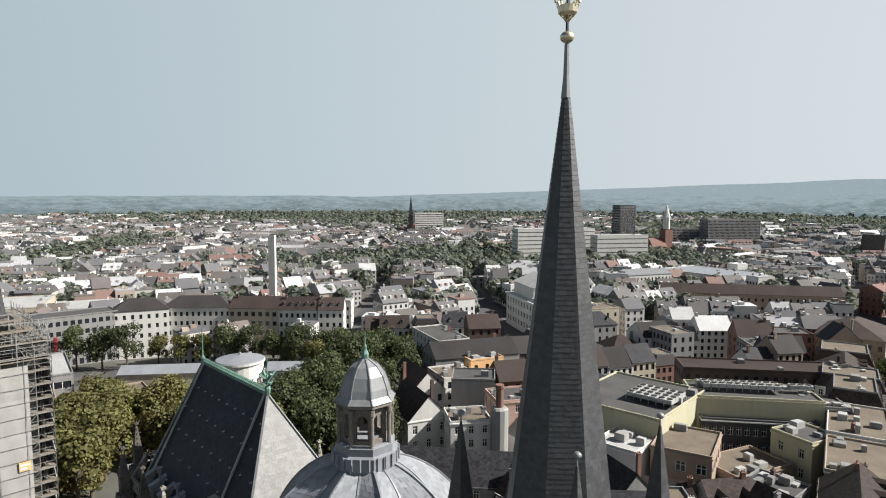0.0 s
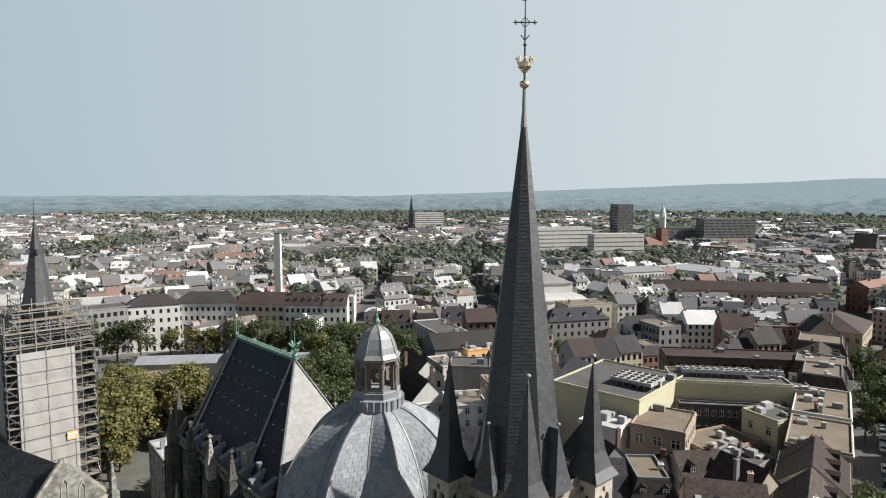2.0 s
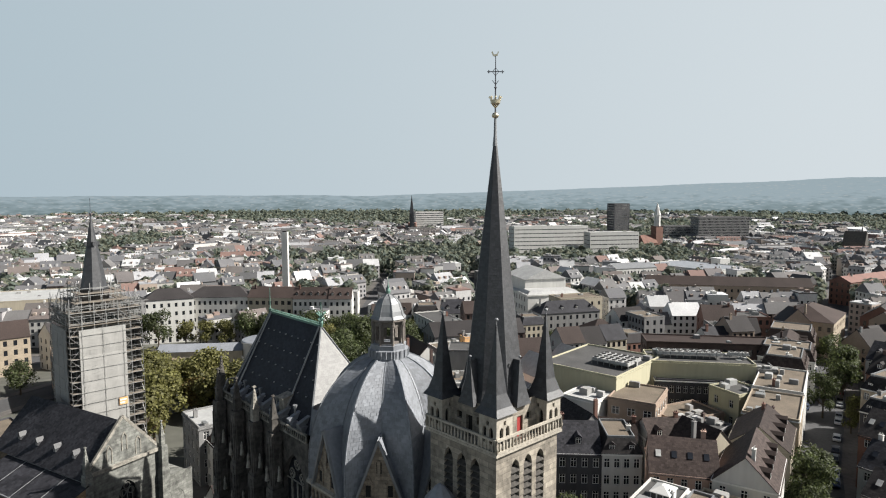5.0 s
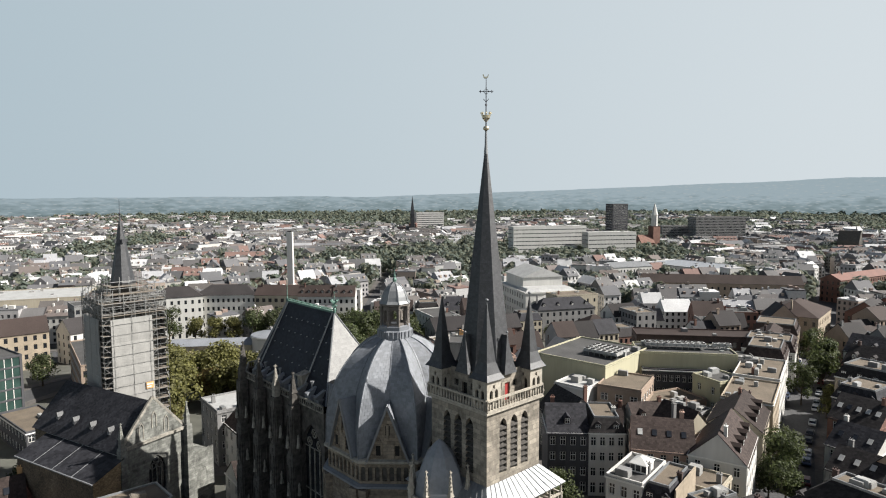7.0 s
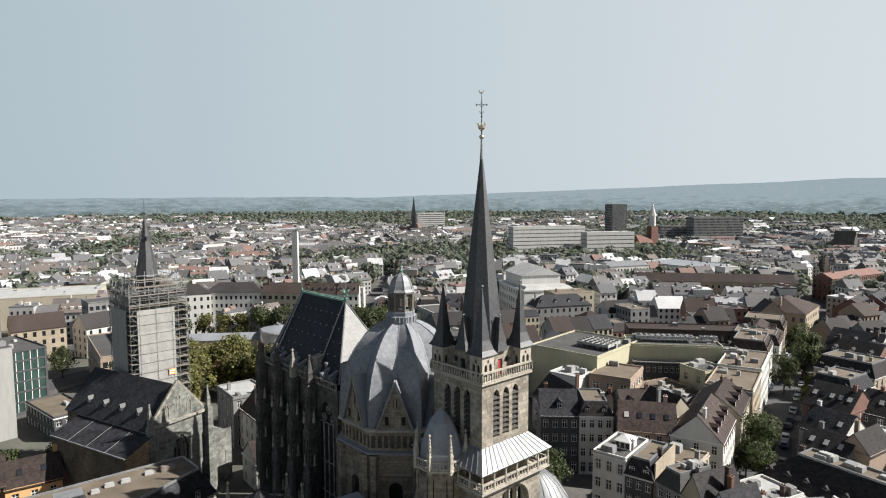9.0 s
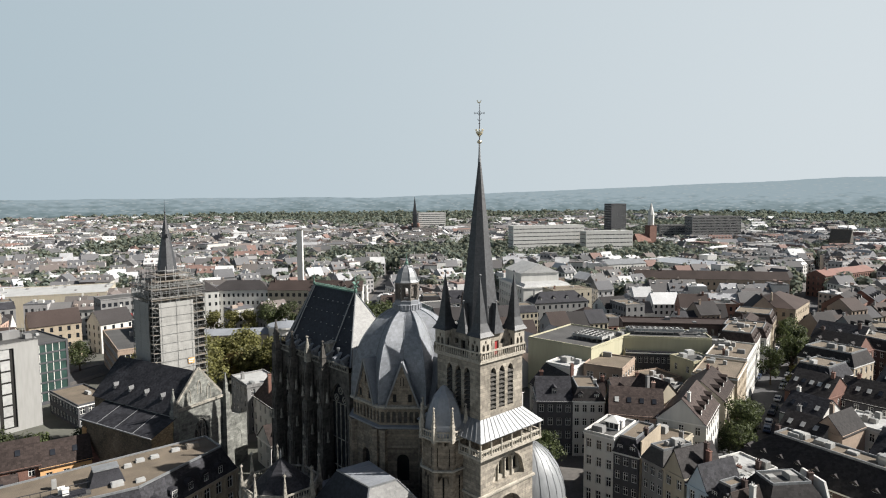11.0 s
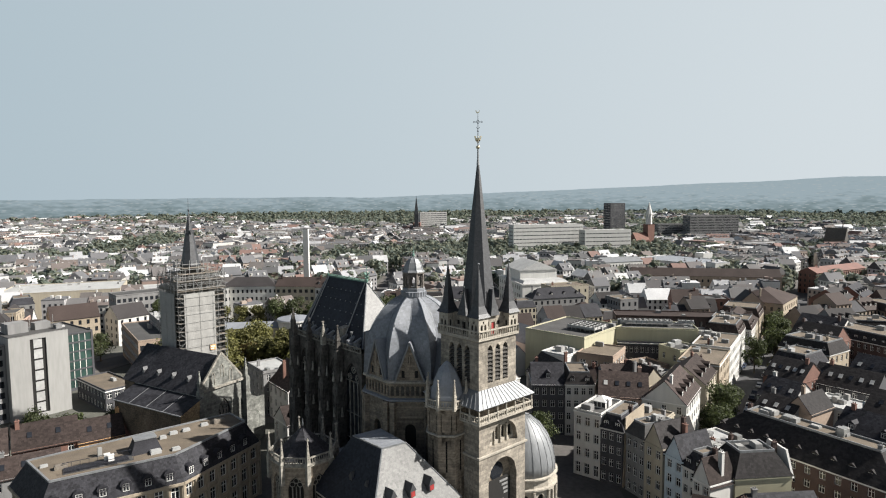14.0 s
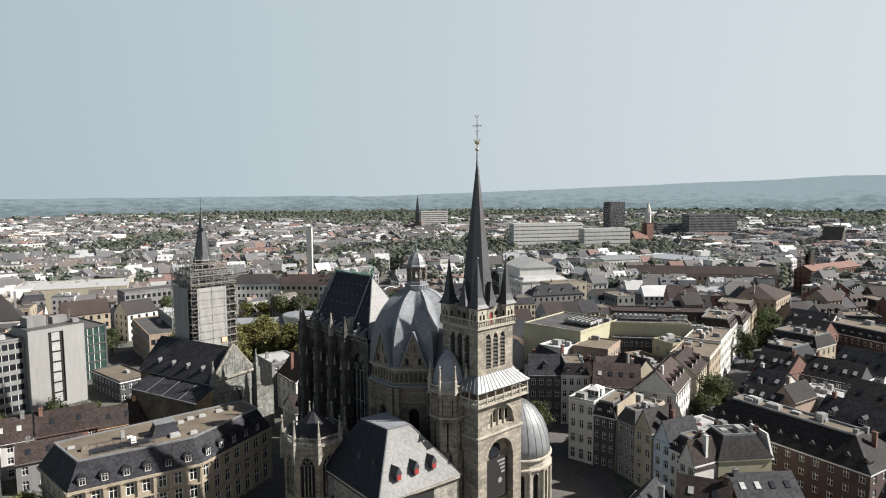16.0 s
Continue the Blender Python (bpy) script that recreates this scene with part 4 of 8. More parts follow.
    def dormer(M_, red=True):
        me = Mesh().box(-0.5, -0.9, 0, 0.5, 0.6, 1.0)
        me.hexa([(-0.65, -1.0, 0.95), (0.65, -1.0, 0.95), (0.65, 1.1, 0.95), (-0.65, 1.1, 0.95), (-0.03, -0.9, 2.1), (0.03, -0.9, 2.1), (0.03, 1.2, 2.1), (-0.03, 1.2, 2.1)])
        ob = part("dormer", me, slate, h, at=M_)
        if red:
            part("red_shutter", Mesh().box(-0.38, -0.95, 0.1, 0.38, -0.88, 0.9), red_paint, ob, "red painted shutter")

    for x, y in ((-6.2, -7.5), (-2.8, -7.7), (0.6, -8.0)):
        dormer(pose(x, y, ez + 2.3, 0, 0, 4))
    for y in (-1.0, 3.0):
        dormer(pose(-hw + 2.0, y - 3.0, ez + 3.4, 0, 0, -90) @ Matrix.Scale(0.7, 4), False)
    # chapel with a slate pyramid
    n = thing("gothic_chapel", CATH @ pose(-22.0, 18.5, 0), "small Gothic chapel with a slate pyramid roof and pale balustrade", "chapel")
    R = 5.2
    pts = [(R * math.cos(radians(22.5 + 45 * k)), R * math.sin(radians(22.5 + 45 * k))) for k in range(8)]
    me = Mesh()
    for k in range(8):
        a, b = pts[k], pts[(k + 1) % 8]
        L = math.dist(a, b)
        me.facade(a, b, -0.5, 18.6, [(L / 2, 2.5, 9.5, 16.8, 2)], 0.5)
    part("wall", me, stone_drum, n)
    part("inside", Mesh().lathe([(R - 0.6, 0), (R - 0.6, 18.4)], 8, phase=radians(22.5)), void, n)
    part("cornice", Mesh().lathe([(R, 18.3), (R + 0.35, 18.5), (R + 0.35, 18.8), (R, 18.9)], 8, phase=radians(22.5)), stone_soot_light, n)
    for k in range(8):
        a, b = V((*pts[k], 0)), V((*pts[(k + 1) % 8], 0))
        balustrade(a * 1.03, b * 1.03, 18.85, 20.0, stone_soot_light, n, 0.4)
        pinnacle(a.x * 1.04, a.y * 1.04, 15.5, 23.2, 0.33, stone_soot_light, n)
        me = Mesh()
        m_ = (a + b) / 2 * 0.95
        u = (b - a).normalized()
        for s in (-0.6, 0, 0.6):
            q = m_ + u * s
            me.bar((q.x, q.y, 9.6), (q.x, q.y, 15.2), 0.07)
        for s in (-0.6, 0.6, 0):
            q = m_ + u * s
            zc = 15.5 if s else 16.1
            rp = [q + u * 0.42 * math.cos(i * 0.7854) + V((0, 0, zc + 0.42 * math.sin(i * 0.7854))) for i in range(9)]
            for p_, q_ in zip(rp, rp[1:]):
                me.bar(p_, q_, 0.05)
        part("tracery", me, stone_soot_light, n)
    me = Mesh()
    P = lambda r, k, z: (r * math.cos(radians(22.5 + 45 * k)), r * math.sin(radians(22.5 + 45 * k)), z)
    for k in range(8):
        me.shingles(P(4.7, k, 19.0), P(4.7, k + 1, 19.0), P(0.05, k + 1, 23.3), P(0.05, k, 23.3), 0.3, 0.4, 0.012)
    me.lathe([(4.69, 18.95), (0.04, 23.29)], 8, phase=radians(22.5))
    part("pyramid_roof", me, old_slate, n)
    part("finial", Mesh().lathe([(0.12, 23.2), (0.16, 23.6), (0.04, 24.6)], 8), lead_pale, n)
    # low roof that links chapel, wing and rotunda
    l = thing("link_building", CATH @ pose(-14.5, 19.0, 0), "low stone link building with a dark lead roof", "building")
    part("wall", Mesh().box(-5.5, -4.2, -0.5, 5.0, 5.5, 14.0), stone_drum, l)
    me = Mesh().shingles((-5.8, -4.4, 14.0), (5.2, -4.4, 14.0), (5.2, 0.6, 17.0), (-5.8, 0.6, 17.0), 0.8, 0.8).shingles((5.2, 5.7, 14.0), (-5.8, 5.7, 14.0), (-5.8, 0.6, 17.0), (5.2, 0.6, 17.0), 0.8, 0.8)
    part("roof", me, lead, l)


build_annexes()

# ---- the neighbouring church with its scaffolded tower ----
def build_church():
    M0 = pose(-57.1, 39.7, 0, 0, 0, 61)
    c = thing("parish_church", M0, "stone parish church with dark slate roofs and a weathered gable front", "church")
    hw, L, ez, rz = 6.6, 26.5, 17.2, 24.2
    me = Mesh()
    me.facade((-hw, 0), (hw, 0), -0.5, ez, [(hw + 0.3, 3.4, 5.5, 14.2, 2)], 0.6)
    me.poly(((-hw, 0, ez), (hw, 0, ez), (0, 0, rz + 0.4)))
    me.poly(((hw, 0.5, ez), (-hw, 0.5, ez), (0, 0.5, rz + 0.4)))
    part("gable_front", me, stone_church, c, "blue-grey stone gable front")
    part("front_window", Mesh().box(-1.5, 0.35, 5.4, 2.1, 0.42, 14.3), glass_dark, c)
    me = Mesh()
    for x in (-0.6, 0.3, 1.2):
        me.bar((x, 0.28, 5.5), (x, 0.28, 12.5), 0.08)
    for zc, x in ((12.2, -0.4), (12.2, 1.0), (13.2, 0.3)):
        rp = [V((x + 0.55 * math.cos(i * 0.7854), 0.28, zc + 0.55 * math.sin(i * 0.7854))) for i in range(9)]
        for p_, q_ in zip(rp, rp[1:]):
            me.bar(p_, q_, 0.06)
    part("tracery", me, stone_church, c)
    me = Mesh()
    for x, z in ((-2.6, 18), (2.4, 18), (0, 19.4)):
        me.box(x - 0.5, -0.1, z, x - 0.35, 0, z + 2.2).box(x + 0.35, -0.1, z, x + 0.5, 0, z + 2.2).bar((x - 0.45, -0.05, z + 2.2), (x, -0.05, z + 3.0), 0.08).bar((x + 0.45, -0.05, z + 2.2), (x, -0.05, z + 3.0), 0.08)
    me.bar((-hw - 0.2, -0.2, ez + 0.2), (hw + 0.2, -0.2, ez + 0.2), 0.25)
    me.bar((-hw, 0.2, ez + 0.2), (0, 0.2, rz + 0.8), 0.22).bar((hw, 0.2, ez + 0.2), (0, 0.2, rz + 0.8), 0.22)
    part("gable_moulding", me, stone_soot_light, c)
    for x in (-hw, hw):
        me = Mesh()
        for r, z0, z1 in ((0.95, -0.5, 8), (0.75, 8, 14), (0.6, 14, 18)):
            me.square([(r, z0), (r, z1 - 0.5), (r * 0.85, z1)], (x, -0.5))
        part("buttress", me, stone_church, c)
        pinnacle(x, -0.4, 17.5, 22.4, 0.36, stone_church, c)
    me = Mesh().facade((-hw, L), (-hw, 0), -0.5, ez, [], 0.3).facade((hw, 0), (hw, L), -0.5, ez, [(u, 1.8, 5, 14, 2) for u in (4, 9, 14, 19)], 0.5).facade((hw, L), (-hw, L), -0.5, ez, [], 0.3)
    me.poly(((hw, L, ez), (-hw, L, ez), (0, L, rz)))
    part("nave_wall", me, rubble, c)
    part("nave_inside", Mesh().box(-hw + 0.6, 0.7, 0, hw - 0.6, L - 0.4, ez - 0.2), void, c)
    e = 0.4
    a0, a1, r0, r1 = V((-hw - e, 0.4, ez - 0.4)), V((-hw - e, L + 0.3, ez - 0.4)), V((0, 0.4, rz)), V((0, L + 0.3, rz))
    b0, b1 = V((hw + e, 0.4, ez - 0.4)), V((hw + e, L + 0.3, ez - 0.4))
    part("north_slope", Mesh().shingles(a1, a0, r0, r1, 0.36, 0.45, 0.014).poly((a1 - V((0, 0, .05)), a0 - V((0, 0, .05)), r0 - V((0, 0, .05)), r1 - V((0, 0, .05)))), old_slate, c, kind="stuff")
    part("south_slope", Mesh().shingles(b0, b1, r1, r0, 0.36, 0.45, 0.014).poly((b0 - V((0, 0, .05)), b1 - V((0, 0, .05)), r1 - V((0, 0, .05)), r0 - V((0, 0, .05)))), old_slate, c, kind="stuff")
    for k in range(4):
        y = 4.0 + 5.3 * k
        me = Mesh().box(-0.38, -0.6, 0, 0.38, 0.5, 0.8).hexa([(-0.5, -0.7, 0.8), (0.5, -0.7, 0.8), (0.5, 0.9, 0.8), (-0.5, 0.9, 0.8), (-0.03, -0.7, 1.9), (0.03, -0.7, 1.9), (0.03, 1.0, 1.9), (-0.03, 1.0, 1.9)])
        d = part("dormer", me, slate, c, at=pose(-4.9, y + 1.2, 18.8, 0, 0, -90) @ Matrix.Scale(0.72, 4))
        part("shutter", Mesh().box(-0.28, -0.66, 0.1, 0.28, -0.61, 0.75), lead_pale, d)
    # aisle under its own lean-to roof
    ax = -12.2
    me = Mesh().facade((ax, -1.0), (-hw, -1.0), -0.5, 14.2, [(4.1, 0.8, 5, 10, 2)], 0.4)
    me.poly(((ax, -1.0, 14.2), (-hw, -1.0, 14.2), (-hw, -1.0, 16.3)))
    part("aisle_end_wall", me, rubble_warm, c, "warm rubble stone end wall")
    me = Mesh().facade((ax, 22), (ax, -1.0), -0.5, 14.2, [], 0.3).facade((-hw, 22), (ax, 22), -0.5, 14.2, [], 0.3)
    part("aisle_wall", me, rubble, c, "brown rubble stone wall")
    a0, a1, r0, r1 = V((ax - 0.3, -1.3, 14.1)), V((ax - 0.3, 22.3, 14.1)), V((-hw, -1.3, 16.5)), V((-hw, 22.3, 16.5))
    roof = part("aisle_roof", Mesh().poly((a1 - V((0, 0, .06)), a0 - V((0, 0, .06)), r0 - V((0, 0, .06)), r1 - V((0, 0, .06)))), old_slate, c)
    tagged(part("slating", Mesh().shingles(a1, a0, r0, r1, 0.5, 0.6, 0.012), old_slate, roof), kind="stuff")
    me = Mesh()
    for s in (0.25, 0.5, 0.75):
        me.bar(a0.lerp(a1, s) + V((0, 0, .05)), r0.lerp(r1, s) + V((0, 0, .05)), 0.04)
    me.bar(r0 + V((0, 0, .1)), r1 + V((0, 0, .1)), 0.16).bar(a0, a1, 0.1)
    part("roof_lead", me, lead_pale, c)
    # low side chapel on the south of the front
    part("side_porch", Mesh().box(hw + 0.5, 0.5, -0.5, hw + 6.5, 9, 10.5).facade((hw + 0.5, 0.45), (hw + 6.5, 0.45), -0.5, 11.5, [(3, 2.6, 3, 8.5, 2)], 0.3), stone_church, c)

    # tower and scaffold
    T = pose(-70.6, 57.0, -1.2, 0, 0, 46) @ Matrix.Scale(1.03, 4)
    t = thing("church_belfry", T, "church tower under repair with a slender slate spire", "tower")
    part("shaft", Mesh().square([(4.3, -0.5), (4.3, 37.0)]), stone_church, t)
    part("cornice", ring(4.3, 36.6, 37.1, 0.3), stone_trim, t)
    part("lantern_stage", Mesh().lathe([(2.6, 37), (2.3, 43.2)], 8, phase=radians(22.5)), stone_dark, t)
    me = Mesh()
    for k in range(8):
        a = lambda i: radians(22.5 + 45 * i)
        P = lambda r, i, z: (r * math.cos(a(i)), r * math.sin(a(i)), z)
        me.shingles(P(2.15, k, 43.6), P(2.15, k + 1, 43.6), P(0.06, k + 1, 56.4), P(0.06, k, 56.4), 0.35, 0.45, 0.014)
    me.lathe([(2.14, 43.5), (0.05, 56.3)], 8, phase=radians(22.5))
    me.lathe([(2.3, 43.0), (2.4, 43.3), (2.2, 43.65)], 8, phase=radians(22.5))
    part("spire", me, slate, t)
    me = Mesh()
    for k in range(4):
        a = radians(90 * k)
        me.box(1.0 * math.cos(a) - 0.22, 1.0 * math.sin(a) - 0.22, 51.1, 1.0 * math.cos(a) + 0.22, 1.0 * math.sin(a) + 0.22, 51.8)
    part("spire_hatches", me, slate, t)
    part("finial", Mesh().lathe([(0.1, 56.3), (0.2, 56.8), (0.05, 57.1), (0.03, 59.6)], 8), iron, t)

    s = thing("scaffolding", T, "steel scaffolding round the church tower, hung with pale sheets", "scaffold")
    out, inn = 5.9, 4.9
    n = 6
    for k, (a, b) in enumerate(sides(1)):
        ax_, bx = V((*a, 0)), V((*b, 0))
        tubes = Mesh()
        decks = Mesh()
        for i in range(n + 1):
            for r in (out, inn):
                q = (ax_ * r).lerp(bx * r, i / n)
                top = 41.5 if i % 2 == 0 else 39.5
                tubes.bar((q.x, q.y, 0), (q.x, q.y, top), 0.045)
        z = 2.0
        while z < 41:
            for r in (out, inn):
                p, q = ax_ * r, bx * r
                tubes.bar((p.x, p.y, z), (q.x, q.y, z), 0.04)
                tubes.bar((p.x, p.y, z + 1.0), (q.x, q.y, z + 1.0), 0.03)
            for i in range(n + 1):
                p, q = (ax_ * out).lerp(bx * out, i / n), (ax_ * inn).lerp(bx * inn, i / n)
                tubes.bar((p.x, p.y, z), (q.x, q.y, z), 0.035)
            p, q, p2, q2 = ax_ * out, bx * out, ax_ * inn, bx * inn
            decks.hexa([(p.x, p.y, z), (q.x, q.y, z), (q2.x, q2.y, z), (p2.x, p2.y, z), (p.x, p.y, z + 0.07), (q.x, q.y, z + 0.07), (q2.x, q2.y, z + 0.07), (p2.x, p2.y, z + 0.07)])
            for i in range(0, n, 2):
                p, q = (ax_ * out).lerp(bx * out, (i + (z // 2) % 2) / n), (ax_ * out).lerp(bx * out, (i + 1 - (z // 2) % 2) / n)
                tubes.bar((p.x, p.y, z), (q.x, q.y, z + 2), 0.03)
            z += 2.0
        part("scaffold_tubing", tubes, steel, s, kind="stuff")
        part("decking", decks, wood, s, kind="stuff")
        sheet = Mesh()
        rng = random.Random(k)
        nu, nv = 22, 40
        grid = {}
        for i in range(nu + 1):
            for j in range(nv + 1):
                t_ = (0.12 if k == 0 else 0.1) + (0.64 if k == 0 else 0.74) * i / nu
                q = ax_.lerp(bx, t_)
                o_ = q.normalized() * 0
                nrm = V(((a[0] + b[0]) / 2, (a[1] + b[1]) / 2, 0))
                off = 6.02 + 0.02 * math.sin(i * 0.9 + j * 0.4) + rng.uniform(-0.012, 0.012) - (0.05 if j % 5 == 0 else 0)
                base = ax_.lerp(bx, t_) - nrm
                p = base * out + nrm * off
                grid[i, j] = (p.x, p.y, 1 + 36.0 * j / nv)
        for i in range(nu):
            for j in range(nv):
                sheet.poly((grid[i, j], grid[i + 1, j], grid[i + 1, j + 1], grid[i, j + 1]))
        sh = part("protective_sheet", sheet, netting, s, "pale grey protective sheet")
        if k in (0, 3):
            ties = Mesh()
            nrm = V(((a[0] + b[0]) / 2, (a[1] + b[1]) / 2, 0))
            for j in range(18):
                p, q = (ax_.lerp(bx, 0.1) - nrm) * out + nrm * 6.12, (ax_.lerp(bx, 0.8) - nrm) * out + nrm * 6.12
                ties.bar((p.x, p.y, 2 + 2.0 * j), (q.x, q.y, 2 + 2.0 * j), 0.022)
            for i in range(3):
                p = (ax_.lerp(bx, 0.16 + 0.28 * i) - nrm) * out + nrm * 6.12
                ties.bar((p.x, p.y, 1), (p.x, p.y, 38.5), 0.022)
            part("sheet_tubing", ties, steel, sh, kind="stuff")
        if k == 0:
            part("orange_notice", Mesh().box(1.4, -6.2, 22.6, 2.8, -6.16, 23.9), plaster["orange"], sh, "small orange and white notice")
            part("notice_bars", Mesh().box(1.5, -6.24, 23.35, 2.6, -6.21, 23.6).box(1.5, -6.24, 22.85, 2.3, -6.21, 23.1), white_paint, sh)
    # upper tangle round the spire's foot
    me = Mesh()
    rng = random.Random(5)
    for i in range(-3, 4):
        for j in range(-3, 4):
            if max(abs(i), abs(j)) >= 2:
                me.bar((i * 1.9, j * 1.9, 37), (i * 1.9, j * 1.9, 40.5 + rng.choice((0, 1, 2))), 0.045)
    for z in (38.2, 39.4, 40.6):
        for i in range(-3, 4):
            if abs(i) >= 2:
                me.bar((-5.8, i * 1.9, z), (5.8, i * 1.9, z), 0.045).bar((i * 1.9, -5.8, z), (i * 1.9, 5.8, z), 0.045)
    for k in range(60):
        x, y = rng.uniform(-5.5, 5.5), rng.choice((-1, 1)) * rng.uniform(3.0, 5.8)
        x, y = (x, y) if k % 2 else (y, x)
        z = rng.uniform(36.8, 39.5)
        me.bar((x, y, z), (x + rng.uniform(-2, 2), y + rng.uniform(-1, 1), z + rng.uniform(2, 4)), 0.04)
    for z in (41.4, 42.6, 43.8):
        q = 4.4 if z < 43 else 3.4
        for sg in (-1, 1):
            me.bar((-q, sg * q, z), (q, sg * q, z), 0.05).bar((sg * q, -q, z), (sg * q, q, z), 0.05)
            for i in range(-2, 3):
                me.bar((i * q / 2, sg * q, 40), (i * q / 2, sg * q, z + 0.9), 0.045).bar((sg * q, i * q / 2, 40), (sg * q, i * q / 2, z + 0.9), 0.045)
    part("upper_tubing", me, steel, s, kind="stuff")
    for z, q0, q1 in ((37.6, 3.2, 6.0), (39.6, 3.0, 5.6), (41.4, 2.8, 4.6), (42.8, 2.6, 3.6)):
        me = Mesh().box(-q1, -q1, z, q1, -q0, z + 0.12).box(-q1, q0, z, q1, q1, z + 0.12).box(-q1, -q0, z, -q0, q0, z + 0.12).box(q0, -q0, z, q1, q0, z + 0.12)
        part("platform", me, wood, s)


build_church()

# ---- town houses ----
CAM_MID = V((-4.5, -70))
WORDS = {"white": "white rendered", "cream": "cream rendered", "grey": "grey rendered", "dark": "dark grey", "tan": "tan stone-clad", "pink": "pinkish rendered", "orange": "orange rendered",
         "yellow": "pale yellow", "blue": "pale blue", "brick": "red brick", "brickdark": "dark brown brick", "concrete": "bare concrete", "sand": "sandstone-fronted"}
TWORDS = {"dark": "dark tiled", "brown": "brown tiled", "red": "red tiled", "slate": "slate", "felt": "dark felt", "gravel": "gravelled flat", "pale": "pale sheet", "lead": "lead", "zinc": "zinc"}
RWORDS = {"gable": "pitched roof", "hip": "hipped roof", "flat": "roof", "mansard": "mansard roof"}
WINDOW = {}
TAKEN = []                            # footprints: centre x, y and half diagonal


def window_mesh(wd, ht):
    key = (round(wd, 1), round(ht, 1))
    if key not in WINDOW:
        wd, ht = key
        me = Mesh()
        me.facade((-wd / 2, 0), (wd / 2, 0), 0, ht, [(wd * x, wd * 0.37, z0, z1, 0) for x in (0.275, 0.725) for z0, z1 in ((0.08, ht * 0.64), (ht * 0.69, ht - 0.08))], 0.07)
        frame_, pane_ = bpy.data.meshes.new("window"), bpy.data.meshes.new("pane")
        frame_.from_pydata(me.v, [], me.f)
        frame_.materials.append(white_paint)
        pane_.from_pydata([(-wd / 2, 0.06, 0), (wd / 2, 0.06, 0), (wd / 2, 0.06, ht), (-wd / 2, 0.06, ht)], [], [(0, 1, 2, 3)])
        pane_.materials.append(glass_dark)
        WINDOW[key] = frame_, pane_
    return WINDOW[key]


def window(wd, ht, parent, m, name="window"):
    fr, pa = window_mesh(wd, ht)
    ob = part(name, fr, None, parent, at=m)
    part("pane", pa, None, ob)
    return ob


